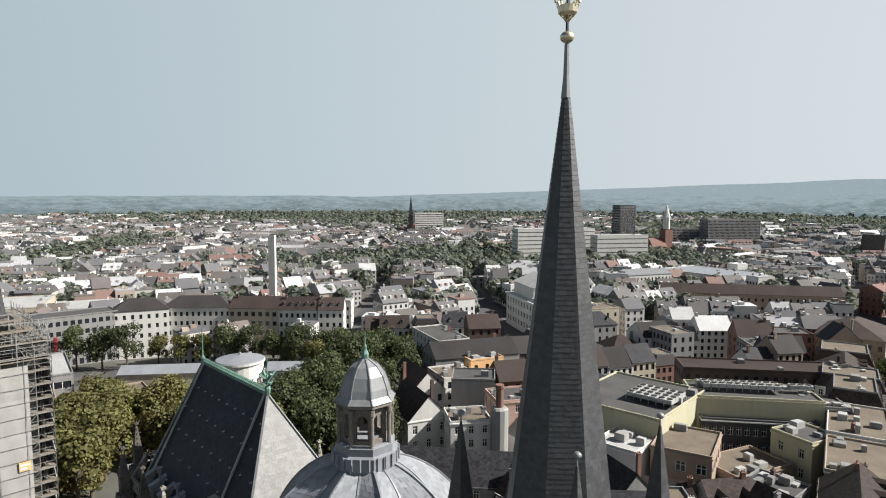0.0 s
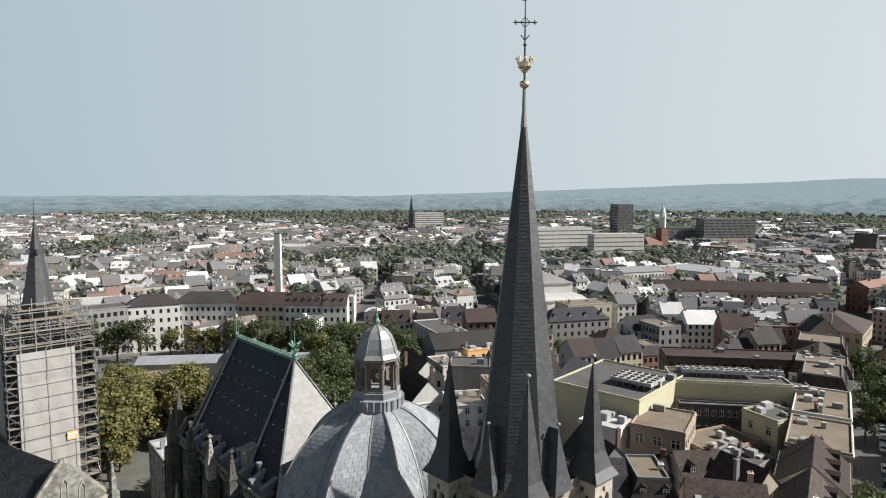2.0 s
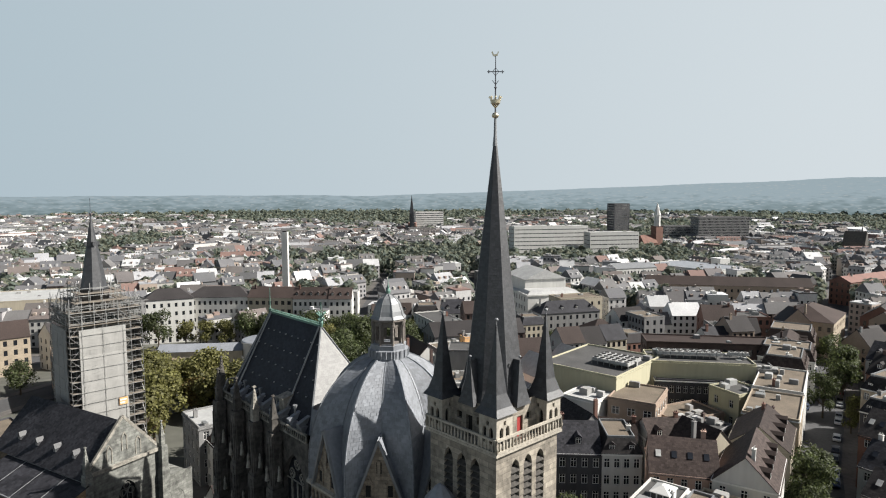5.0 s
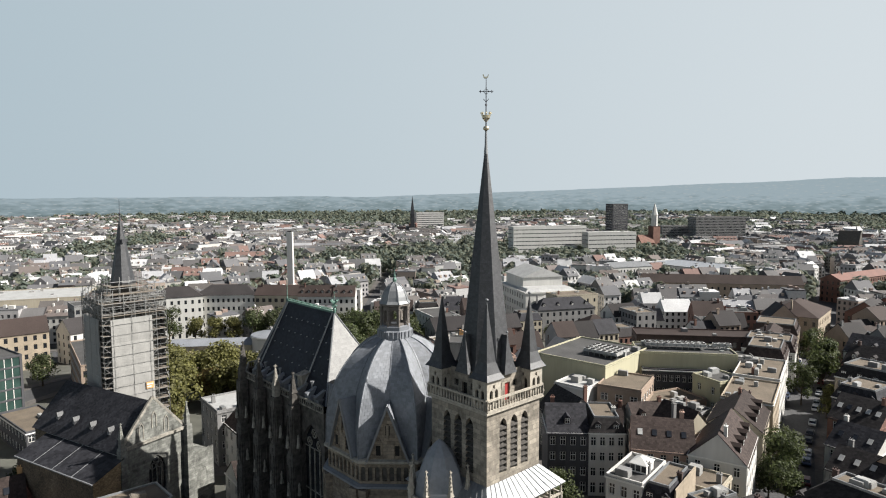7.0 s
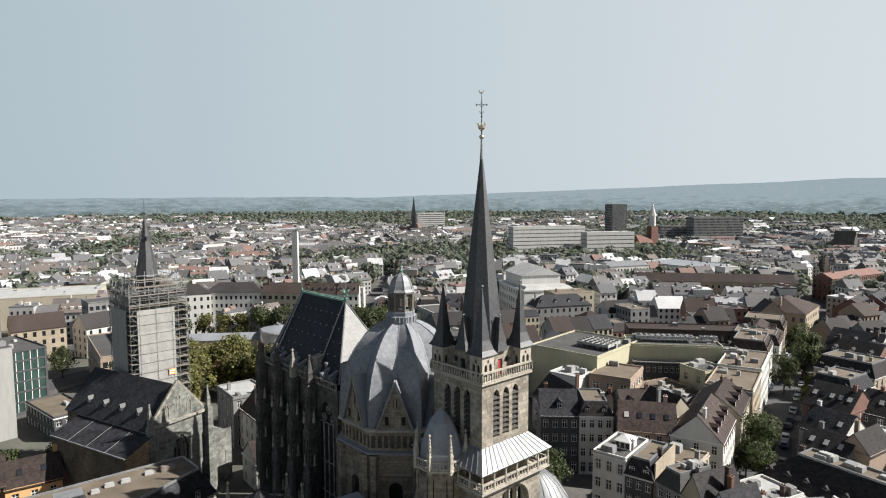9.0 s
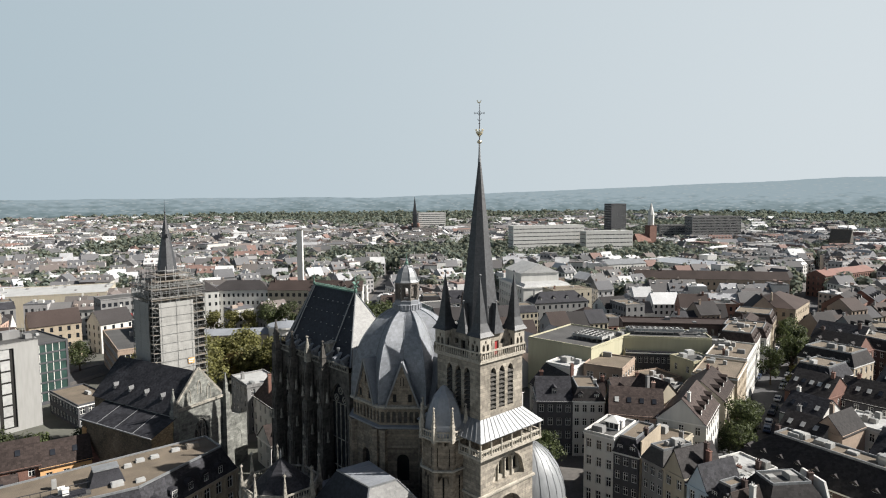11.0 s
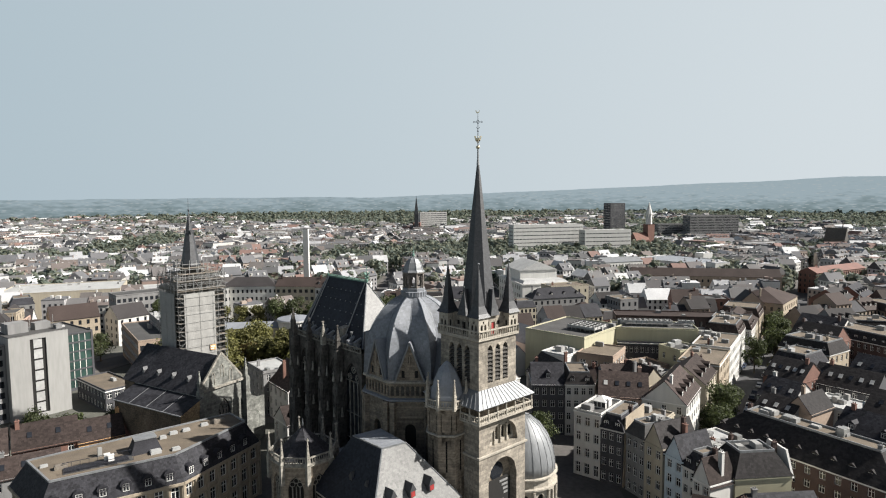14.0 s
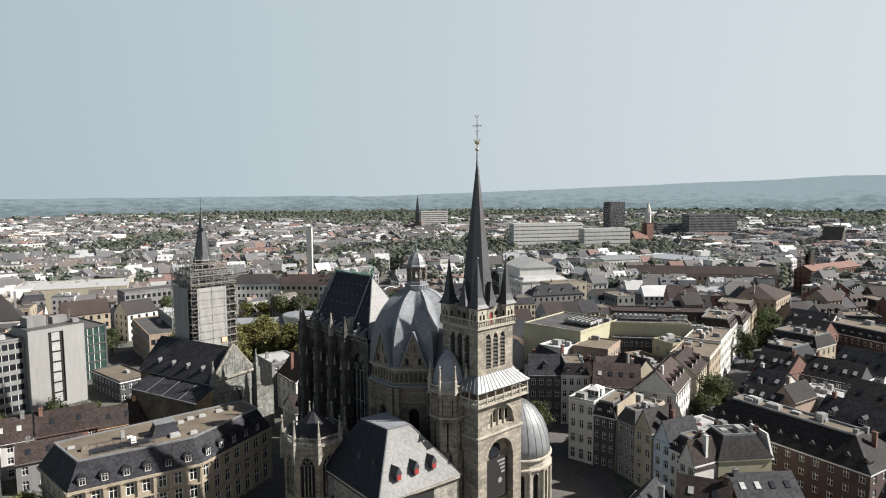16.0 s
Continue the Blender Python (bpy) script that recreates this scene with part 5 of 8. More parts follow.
def house(x, y, w, d, rot, h, roof="gable", rh=4.0, wall="white", tile="dark", floors=4, bays=4, sb=3, along="x", dormers=0, near=True, sky=0, chim=1,
          base=None, name="town_house", label="", group="", seed=0, ww=1.15, faces=None, clutter=0, strips=False, top=None, pane=None, wh=None, inset=0.42):
    """A house: centre, width along its front, depth, turn (0: the front looks to -y), height of its eaves."""
    rng = random.Random(seed or int(x * 7 + y * 13))
    base = ground_z(x, y) if base is None else base
    TAKEN.append((x, y, math.hypot(w, d) / 2 * 0.82))
    label = label or f"{WORDS[wall]} {floors}-storey building with a {TWORDS[tile]} {RWORDS[roof]}"
    o = thing(name, pose(x, y, base, 0, 0, rot), label, "house" if "house" in name else "building", group)
    wm, tm = plaster[wall], ROOFS[tile]
    hw, hd = w / 2, d / 2
    cs = [(-hw, -hd), (hw, -hd), (hw, hd), (-hw, hd)]
    me, panes = Mesh(), Mesh()
    fh = (h - 0.5) / floors
    wh = wh or min(1.9, fh * 0.58)
    to_cam = CAM_MID - V((x, y))
    for k in range(4):
        a, b = cs[k], cs[(k + 1) % 4]
        L = math.dist(a, b)
        n = bays if k % 2 == 0 else sb
        ang = radians(rot + 90 * k)
        facing = V((math.sin(ang), -math.cos(ang))).dot(to_cam) > 0
        if faces is not None:
            facing = k in faces
        holes = []
        if facing and n:
            if strips:
                holes = [(L / 2, L - 1.2, 0.9 + fh * j, 0.9 + fh * j + wh, 0) for j in range(floors)]
            else:
                wd = min(ww, L / n * 0.62)
                holes = [(L * (i + 0.5) / n, wd, (0.9 if j else 0.5) + fh * j, (0.9 if j else 0.5) + fh * j + (wh if j else min(2.4, fh - 0.9)), 0) for i in range(n) for j in range(floors)]
        me.facade(a, b, -1.5, h, holes, 0.22)
        u = V((b[0] - a[0], b[1] - a[1], 0)).normalized()
        inn = V((-u.y, u.x, 0))
        for c, wd, z0, z1, _ in holes:
            q = V((*a, 0)) + u * c + inn * 0.16
            if near and not strips:
                window(wd, z1 - z0, o, pose(q.x, q.y, z0, 0, 0, 90 * k))
            else:
                l, r = q - u * wd / 2, q + u * wd / 2
                panes.poly(((l.x, l.y, z0), (r.x, r.y, z0), (r.x, r.y, z1), (l.x, l.y, z1)))
                if strips:
                    m_ = int(wd / 1.6)
                    for i in range(1, m_):
                        e = l.lerp(r, i / m_) - inn * 0.06
                        panes.bar((e.x, e.y, z0), (e.x, e.y, z1), 0.07, 1)
    if roof == "gable":
        if along == "x":
            for s in (-1, 1):
                me.poly(((s * hw, -s * hd, h), (s * hw, s * hd, h), (s * hw, 0, h + rh)))
        else:
            for s in (-1, 1):
                me.poly(((-s * -hw, s * hd, h), (-s * hw, s * hd, h), (0, s * hd, h + rh)))
    part("wall", me, wm, o)
    if panes.f:
        part("glazing", panes, [pane or glass_dark, white_paint], o, kind="stuff")
    if h > 4 and near:
        part("cornice", Mesh().box(-hw - 0.18, -hd - 0.18, h - 0.35, hw + 0.18, hd + 0.18, h - 0.08), white_paint if wall in ("dark", "white", "sand", "brickdark") else wm, o)
    rm, tl = Mesh(), Mesh()

    def slope(a, b, c, e):
        a, b, c, e = V(a), V(b), V(c), V(e)
        if near:
            tl.shingles(a, b, c, e, 0.42, 0.5, 0.02, rng=rng)
        nn = (b - a).cross(e - a) if (e - a).length > 1e-6 else (b - a).cross(c - a)
        nn = nn.normalized() * 0.12
        rm.hexa([a - nn, b - nn, c - nn, e - nn, a, b, c, e])

    ov = 0.35
    if roof == "gable":
        ez = h - rh * ov / (hd if along == "x" else hw)
        if along == "x":
            slope((-hw - 0.15, -hd - ov, ez), (hw + 0.15, -hd - ov, ez), (hw + 0.15, 0, h + rh + 0.1), (-hw - 0.15, 0, h + rh + 0.1))
            slope((hw + 0.15, hd + ov, ez), (-hw - 0.15, hd + ov, ez), (-hw - 0.15, 0, h + rh + 0.1), (hw + 0.15, 0, h + rh + 0.1))
        else:
            slope((hw + ov, -hd - 0.15, ez), (hw + ov, hd + 0.15, ez), (0, hd + 0.15, h + rh + 0.1), (0, -hd - 0.15, h + rh + 0.1))
            slope((-hw - ov, hd + 0.15, ez), (-hw - ov, -hd - 0.15, ez), (0, -hd - 0.15, h + rh + 0.1), (0, hd + 0.15, h + rh + 0.1))
    elif roof == "hip":
        a, b, c, e = [V((q[0] * (1 + ov / hw), q[1] * (1 + ov / hd), h)) for q in cs]
        ins = min(hw, hd) * 0.95
        r0, r1 = (V((-hw + ins, 0, h + rh)), V((hw - ins, 0, h + rh))) if w >= d else (V((0, -hd + ins, h + rh)), V((0, hd - ins, h + rh)))
        if w >= d:
            slope(a, b, r1, r0), slope(c, e, r0, r1), slope(b, c, r1, r1), slope(e, a, r0, r0)
        else:
            slope(a, b, r0, r0), slope(c, e, r1, r1), slope(b, c, r1, r0), slope(e, a, r0, r1)
    elif roof == "mansard":
        ins = rh * inset
        q0 = [V((q[0] * (1 + 0.2 / hw), q[1] * (1 + 0.2 / hd), h)) for q in cs]
        q1 = [V((q[0] * (1 - ins / hw), q[1] * (1 - ins / hd), h + rh)) for q in cs]
        for k in range(4):
            slope(q0[k], q0[(k + 1) % 4], q1[(k + 1) % 4], q1[k])
    if rm.f:
        ro = part("roof", rm, tm, o)
        if tl.f:
            part("roof_tiling", tl, tm, ro, kind="stuff")
    if roof in ("flat", "mansard"):
        ins = rh * inset if roof == "mansard" else 0.0
        zt = h + (rh if roof == "mansard" else 0)
        deck = ROOFS[top] if top else (ROOFS["gravel"] if roof == "mansard" else tm)
        part("roof_deck", Mesh().box(-hw + ins, -hd + ins, zt - 0.25, hw - ins, hd - ins, zt), deck, o)
        me = Mesh()
        t = 0.22
        X, Y = hw - ins, hd - ins
        me.box(-X, -Y, zt, X, -Y + t, zt + 0.4).box(-X, Y - t, zt, X, Y, zt + 0.4).box(-X, -Y + t, zt, -X + t, Y - t, zt + 0.4).box(X - t, -Y + t, zt, X, Y - t, zt + 0.4)
        part("parapet", me, wm if roof == "flat" else lead_pale, o)
        for i in range(clutter):
            cx, cy = rng.uniform(-X + 1.2, X - 1.2), rng.uniform(-Y + 1.2, Y - 1.2)
            a_, b_, c_ = rng.uniform(0.4, 1.3), rng.uniform(0.4, 1.1), rng.uniform(0.3, 1.5)
            me = Mesh().box(cx - a_, cy - b_, zt, cx + a_, cy + b_, zt + c_)
            me.box(cx - a_ * 0.9, cy - b_ * 0.9, zt + c_, cx + a_ * 0.9, cy + b_ * 0.9, zt + c_ + 0.12)
            part(rng.choice(("roof_hatch", "vent_box", "roof_light")), me, rng.choice((felt_pale, steel, concrete, plaster["grey"])), o)
    for i in range(dormers):
        dx = -hw + w * (i + 0.5) / dormers
        if along == "x" or roof == "mansard":
            yy = -hd + (0.35 * rh * inset if roof == "mansard" else hd * 0.3)
            zz = h + (0.35 if roof == "mansard" else rh * 0.28)
            me = Mesh().box(-0.62, -0.1, 0, 0.62, 1.6, 1.25)
            me.hexa([(-0.75, -0.25, 1.25), (0.75, -0.25, 1.25), (0.75, 1.9, 1.25), (-0.75, 1.9, 1.25), (-0.04, -0.25, 1.8), (0.04, -0.25, 1.8), (0.04, 2.2, 1.8), (-0.04, 2.2, 1.8)])
            dm = part("dormer", me, tm, o, at=pose(dx, yy, zz))
            window(1.0, 1.1, dm, pose(0, -0.18, 0.1), "dormer_window")
    for i in range(sky):
        s = (i + 0.6) / (sky + 0.3)
        if along == "x" and roof == "gable":
            p = V((-hw + w * s, -hd * 0.5, h + rh * 0.5 + 0.14))
            ang = math.degrees(math.atan2(rh, hd))
            part("skylight", Mesh().box(-0.45, -0.65, 0, 0.45, 0.65, 0.09), rng.choice((glass_dark, felt_pale)), o, at=pose(p.x, p.y, p.z, ang, 0, 0))
        elif roof == "gable":
            p = V((hw * 0.5 if rot > 0 else -hw * 0.5, -hd + d * s, h + rh * 0.5 + 0.14))
            ang = math.degrees(math.atan2(rh, hw))
            part("skylight", Mesh().box(-0.65, -0.45, 0, 0.65, 0.45, 0.09), rng.choice((glass_dark, felt_pale)), o, at=pose(p.x, p.y, p.z, 0, ang if rot > 0 else -ang, 0))
    for i in range(chim):
        cx = rng.choice((-1, 1)) * hw * rng.uniform(0.55, 0.85)
        cy = rng.uniform(-0.2, 0.3) * hd
        z1 = h + rh + 0.9 if roof != "flat" else h + 1.6
        me = Mesh().box(cx - 0.4, cy - 0.3, h - 0.1, cx + 0.4, cy + 0.3, z1).box(cx - 0.48, cy - 0.38, z1, cx + 0.48, cy + 0.38, z1 + 0.12)
        for s in (-0.2, 0.2):
            me.lathe([(0.11, z1 + 0.12), (0.09, z1 + 0.5)], 6, (cx + s, cy))
        part("chimney", me, rng.choice((brick_dark, brick_red, plaster["grey"], wm)), o)
    return o


# row on the west side of the curved street, behind the store
house(100.0, 130.5, 13, 15, 58, 13.0, "mansard", 3.0, "white", "brown", 4, 4, 6, dormers=3, clutter=2)
house(108.5, 146.0, 14, 15, 58, 13.0, "gable", 4.2, "cream", "brown", 4, 5, 6, dormers=3)
house(118.5, 162.0, 16, 15, 58, 14.0, "mansard", 3.2, "sand", "brown", 4, 6, 4, dormers=4, near=False)
# curved front of the block along the street
house(59.8, 65.4, 15.5, 11, 58, 12.0, "gable", 4.0, "cream", "brown", 4, 5, 3, dormers=3, sky=0)
house(69.6, 79.9, 18.5, 11, 58, 13.2, "flat", 0, "sand", "gravel", 4, 7, 3, clutter=5, top="gravel")
house(80.5, 97.4, 21.5, 11, 58, 13.8, "flat", 0, "white", "gravel", 4, 8, 3, clutter=6, top="gravel")
house(90.3, 113.9, 15.5, 11, 58, 14.0, "mansard", 3.0, "white", "brown", 4, 6, 3, dormers=4, clutter=3)
# row along the square south of the cathedral
house(20.3, 59, 8.2, 11, -3, 13, "gable", 4.2, "dark", "slate", 4, 4, 0, dormers=1)
house(28.0, 58.3, 7.2, 11, -3, 13.2, "mansard", 2.6, "white", "dark", 4, 4, 0, dormers=2)
house(38.2, 52.0, 11.6, 11, -14, 12.0, "gable", 4.6, "pink", "brown", 4, 5, 0, sky=4)
house(49.0, 48.2, 16, 10, 58, 12.6, "gable", 4.8, "white", "brown", 4, 6, 3, dormers=4)
house(45.0, 60.0, 9, 9, 28, 12.0, "gable", 4.4, "cream", "brown", 4, 3, 3, along="y", sky=3)
# front row facing the tower
wh_ = house(27.9, 34.1, 6.2, 11, -38, 14.2, "flat", 0, "white", "felt", 4, 3, 3, clutter=2)
part("roof_pavilion", Mesh().box(-0.6, -1.4, 14.2, 2.2, 2.0, 15.7).hexa([(-0.8, -1.6, 15.7), (2.4, -1.6, 15.7), (2.4, 2.2, 15.7), (-0.8, 2.2, 15.7), (0.6, -0.2, 16.5), (1.0, -0.2, 16.5), (1.0, 0.8, 16.5), (0.6, 0.8, 16.5)]), white_paint, wh_, "white glazed roof pavilion")
for x in (-0.15, 0.8, 1.75):
    part("pavilion_window", Mesh().box(x - 0.36, -1.46, 14.5, x + 0.36, -1.4, 15.5), glass_dark, wh_)
dk_ = house(32.2, 30.7, 4.9, 11, -38, 11.8, "mansard", 2.8, "dark", "slate", 4, 3, 0, dormers=2, inset=0.3)
part("party_wall", Mesh().hexa([(2.46, -5.4, -1), (2.7, -5.4, -1), (2.7, 5.5, -1), (2.46, 5.5, -1), (2.46, -4.6, 14.6), (2.7, -4.6, 14.6), (2.7, 5.5, 14.9), (2.46, 5.5, 14.9)]), plaster["sand"], dk_, "bare grey-brown party wall")
house(39.8, 37.5, 9.0, 8, -40, 11.0, "flat", 0, "cream", "gravel", 4, 3, 3, clutter=4)
house(36.4, 23.8, 5.2, 9, -64, 12.2, "mansard", 2.4, "grey", "felt", 4, 3, 0, dormers=0, clutter=3)
house(38.5, 18.9, 4.8, 9, -64, 12.4, "gable", 4.2, "cream", "dark", 4, 2, 0, along="y")
house(40.4, 14.3, 4.4, 8, -64, 11.8, "gable", 4.0, "blue", "slate", 4, 2, 0, along="y")
house(41.4, 9.8, 4.6, 6, -64, 11.2, "mansard", 2.8, "white", "slate", 4, 3, 0, dormers=2)
house(41.2, 5.4, 3.8, 6, -64, 11.2, "gable", 4.0, "white", "brown", 4, 2, 0, along="y")
house(49.0, 23.0, 8, 9, -64, 11.0, "flat", 0, "white", "pale", 3, 2, 2, clutter=7)
house(46.5, 15.8, 6, 6, -64, 11.5, "flat", 0, "grey", "felt", 3, 2, 2, clutter=5)
yl_ = house(49.2, 9.4, 10.5, 8.6, 7, 11.4, "mansard", 3.6, "yellow", "dark", 4, 0, 3, dormers=0, top="felt", clutter=2, inset=0.55)
part("parapet_gable", Mesh().hexa([(5.1, -4.6, 11.0), (5.5, -4.6, 11.0), (5.5, 4.4, 11.0), (5.1, 4.4, 11.0), (5.1, -2.6, 15.3), (5.5, -2.6, 15.3), (5.5, 2.6, 15.3), (5.1, 2.6, 15.3)]), plaster["white"], yl_, "white stepped fire wall")
house(49.5, -0.5, 11.5, 8, 5, 8.4, "gable", 3.0, "brick", "slate", 3, 4, 2, sky=4)
house(38.5, -4.0, 8.5, 8, -24, 8.4, "gable", 3.6, "grey", "brown", 3, 3, 2, sky=2)
house(29.0, -3.5, 6.5, 8, -36, 7.0, "gable", 3.4, "white", "slate", 2, 2, 2, along="y", dormers=0)
# the long dark brick block
house(66.0, 18.6, 35, 14, -58, 10.6, "mansard", 4.4, "brickdark", "dark", 4, 13, 4, dormers=11, clutter=9, name="apartment_block", chim=4, inset=1.1, sky=0)
house(84, 22, 18, 12, -58, 11, "gable", 4.5, "brick", "slate", 4, 6, 3, dormers=3)
house(90, 2, 20, 12, -60, 12, "mansard", 4.0, "brickdark", "dark", 4, 6, 3, dormers=4, clutter=3)
# across the street
house(74.0, 45.0, 9, 10, -57, 9.0, "gable", 3.6, "grey", "dark", 3, 3, 3, sky=3)
house(70.5, 37.0, 7, 9, -57, 8.5, "flat", 0, "white", "pale", 3, 3, 3, clutter=5)
house(80.5, 55.5, 9, 11, -57, 9.5, "gable", 4.0, "white", "slate", 3, 3, 3, sky=3)
house(79.5, 43.5, 6, 10, -57, 10.5, "gable", 3.4, "tan", "dark", 3, 0, 0, along="y", label="house with a tall bare brown fire wall")
house(88.0, 66.0, 10, 12, -56, 11.5, "gable", 4.4, "brick", "dark", 4, 3, 3, sky=5)
house(96.5, 78.5, 10, 12, -56, 12.0, "mansard", 3.0, "dark", "slate", 4, 4, 3, dormers=3, clutter=2)
house(89.5, 47, 12, 10, -56, 10.0, "flat", 0, "white", "pale", 3, 4, 3, clutter=8)
house(100, 61, 15, 11, -52, 10.5, "gable", 4.4, "dark", "dark", 4, 5, 3, sky=6)
house(107, 90, 15, 12, -56, 13.0, "mansard", 3.2, "sand", "dark", 4, 6, 4, dormers=4, clutter=2)
house(114, 68, 14, 13, -60, 10.5, "gable", 5, "white", "slate", 3, 5, 3, sky=4)
house(117, 104, 14, 12, -55, 13, "gable", 4.6, "brick", "dark", 4, 6, 4, dormers=3)
house(137, 103, 30, 13, -68, 12.0, "mansard", 2.8, "brickdark", "dark", 4, 14, 4, dormers=10, clutter=3, name="office_block")
house(152, 140, 24, 14, -16, 11, "mansard", 3.0, "brickdark", "dark", 4, 10, 4, dormers=6, clutter=3)
house(128, 120, 15, 12, -54, 13, "gable", 4.6, "white", "slate", 4, 6, 4, dormers=3)
house(100, 32, 24, 12, -56, 11.0, "gable", 4.5, "grey", "dark", 4, 8, 3, sky=5)
# department store round its court
house(42.0, 89.9, 11, 14, -30, 12.5, "flat", 0, "tan", "gravel", 3, 3, 5, clutter=1, name="department_store", label="tan stone-clad store wing with a gravelled flat roof", ww=1.9, chim=0)
sw_ = house(37.3, 108.4, 22, 26, -41.3, 16.0, "flat", 0, "yellow", "felt", 4, 0, 0, clutter=3, name="store_wing", label="pale yellow windowless store wing with flat roof and air coolers", chim=0)
house(30.2, 91.0, 9, 10, -41.3, 12.0, "flat", 0, "white", "pale", 3, 0, 0, clutter=3, name="store_wing", label="low pale annexe with metal sheet roof", chim=0)
house(64.4, 110.8, 27, 12, -9, 16.0, "flat", 0, "yellow", "felt", 4, 0, 0, clutter=4, name="store_wing", label="pale yellow upper store wing with flat roof and coolers", chim=0)
house(63.0, 104.0, 24, 3.0, -9, 11.6, "flat", 0, "dark", "felt", 3, 14, 2, name="store_wing", label="dark glazed courtyard front of the store", chim=0, ww=1.5)
part("red_panel", Mesh().box(8.0, 13.2, 9.0, 11.12, 13.6, 11.6), red_paint, sw_, "red facade panel")
house(53.8, 90.5, 15, 10, 25, 7.8, "flat", 0, "tan", "gravel", 2, 5, 2, clutter=4, name="store_wing", ww=1.8, chim=0)
house(67.5, 93.5, 9, 9, 25, 12.6, "flat", 0, "yellow", "felt", 3, 0, 2, clutter=6, name="store_wing", label="pale yellow roof storey of the store", chim=0)
house(77.5, 107.5, 11, 9, -9, 14.6, "flat", 0, "grey", "felt", 3, 4, 3, clutter=7, name="store_wing", chim=0)
house(51.5, 75.5, 10, 9, 40, 10.0, "flat", 0, "grey", "felt", 3, 4, 3, clutter=6)
house(41.5, 71.5, 9, 9, 8, 9.5, "gable", 3.8, "white", "brown", 3, 3, 3, dormers=2)
house(32.5, 72.5, 8, 8, -20, 9.0, "gable", 3.6, "sand", "brown", 2, 3, 2)
house(24.5, 77, 10, 12, 20, 9.0, "gable", 5.0, "grey", "dark", 3, 3, 3, along="y")
house(80, 138, 42, 11, -8, 16, "flat", 0, "brickdark", "brown", 4, 17, 4, clutter=4, near=False, name="office_block", chim=0)


def cooler_bank(x, y, z, rot, nx, ny, label):
    """Rows of roof air coolers on a steel frame, each with its fan mouths."""
    t = thing("air_cooler_bank", pose(x, y, z, 0, 0, rot), label, "air cooler")
    fr = Mesh()
    for i in range(nx + 1):
        for j in (0, ny):
            fr.bar((i * 1.7, j * 2.0, 0), (i * 1.7, j * 2.0, 0.9), 0.07)
    fr.box(-0.1, -0.1, 0.85, nx * 1.7 + 0.1, ny * 2.0 + 0.1, 0.95)
    part("frame", fr, steel, t)
    for i in range(nx):
        for j in range(ny):
            b = part("cooler", Mesh().box(i * 1.7 + 0.1, j * 2 + 0.1, 0.95, i * 1.7 + 1.6, j * 2 + 1.9, 1.7), felt_pale, t)
            part("fan_mouth", Mesh().lathe([(0.6, 1.7), (0.6, 1.85), (0.52, 1.86)], 12, (i * 1.7 + 0.85, j * 2 + 1.0)), void, b)


cooler_bank(34.0, 104.5, 16.0, -41.3, 6, 4, "bank of white roof air coolers on the store roof")
cooler_bank(53.5, 110.6, 16.0, -9, 10, 2, "long bank of white roof air coolers")
cooler_bank(72.5, 109.0, 16.0, -9, 3, 1, "short row of roof air coolers")

# pale folded metal roofs beside the store
for x, y, w_, d_, r_, h_ in ((26, 122, 12, 20, 30, 9), (38, 135, 12, 20, 30, 9), (14, 112, 9, 16, 30, 6)):
    house(x, y, w_, d_, r_, h_, "gable", 4.5, "white", "lead", 2, 0, 0, along="y", near=False, chim=0, name="market_hall", label="low hall with a folded pale metal roof")

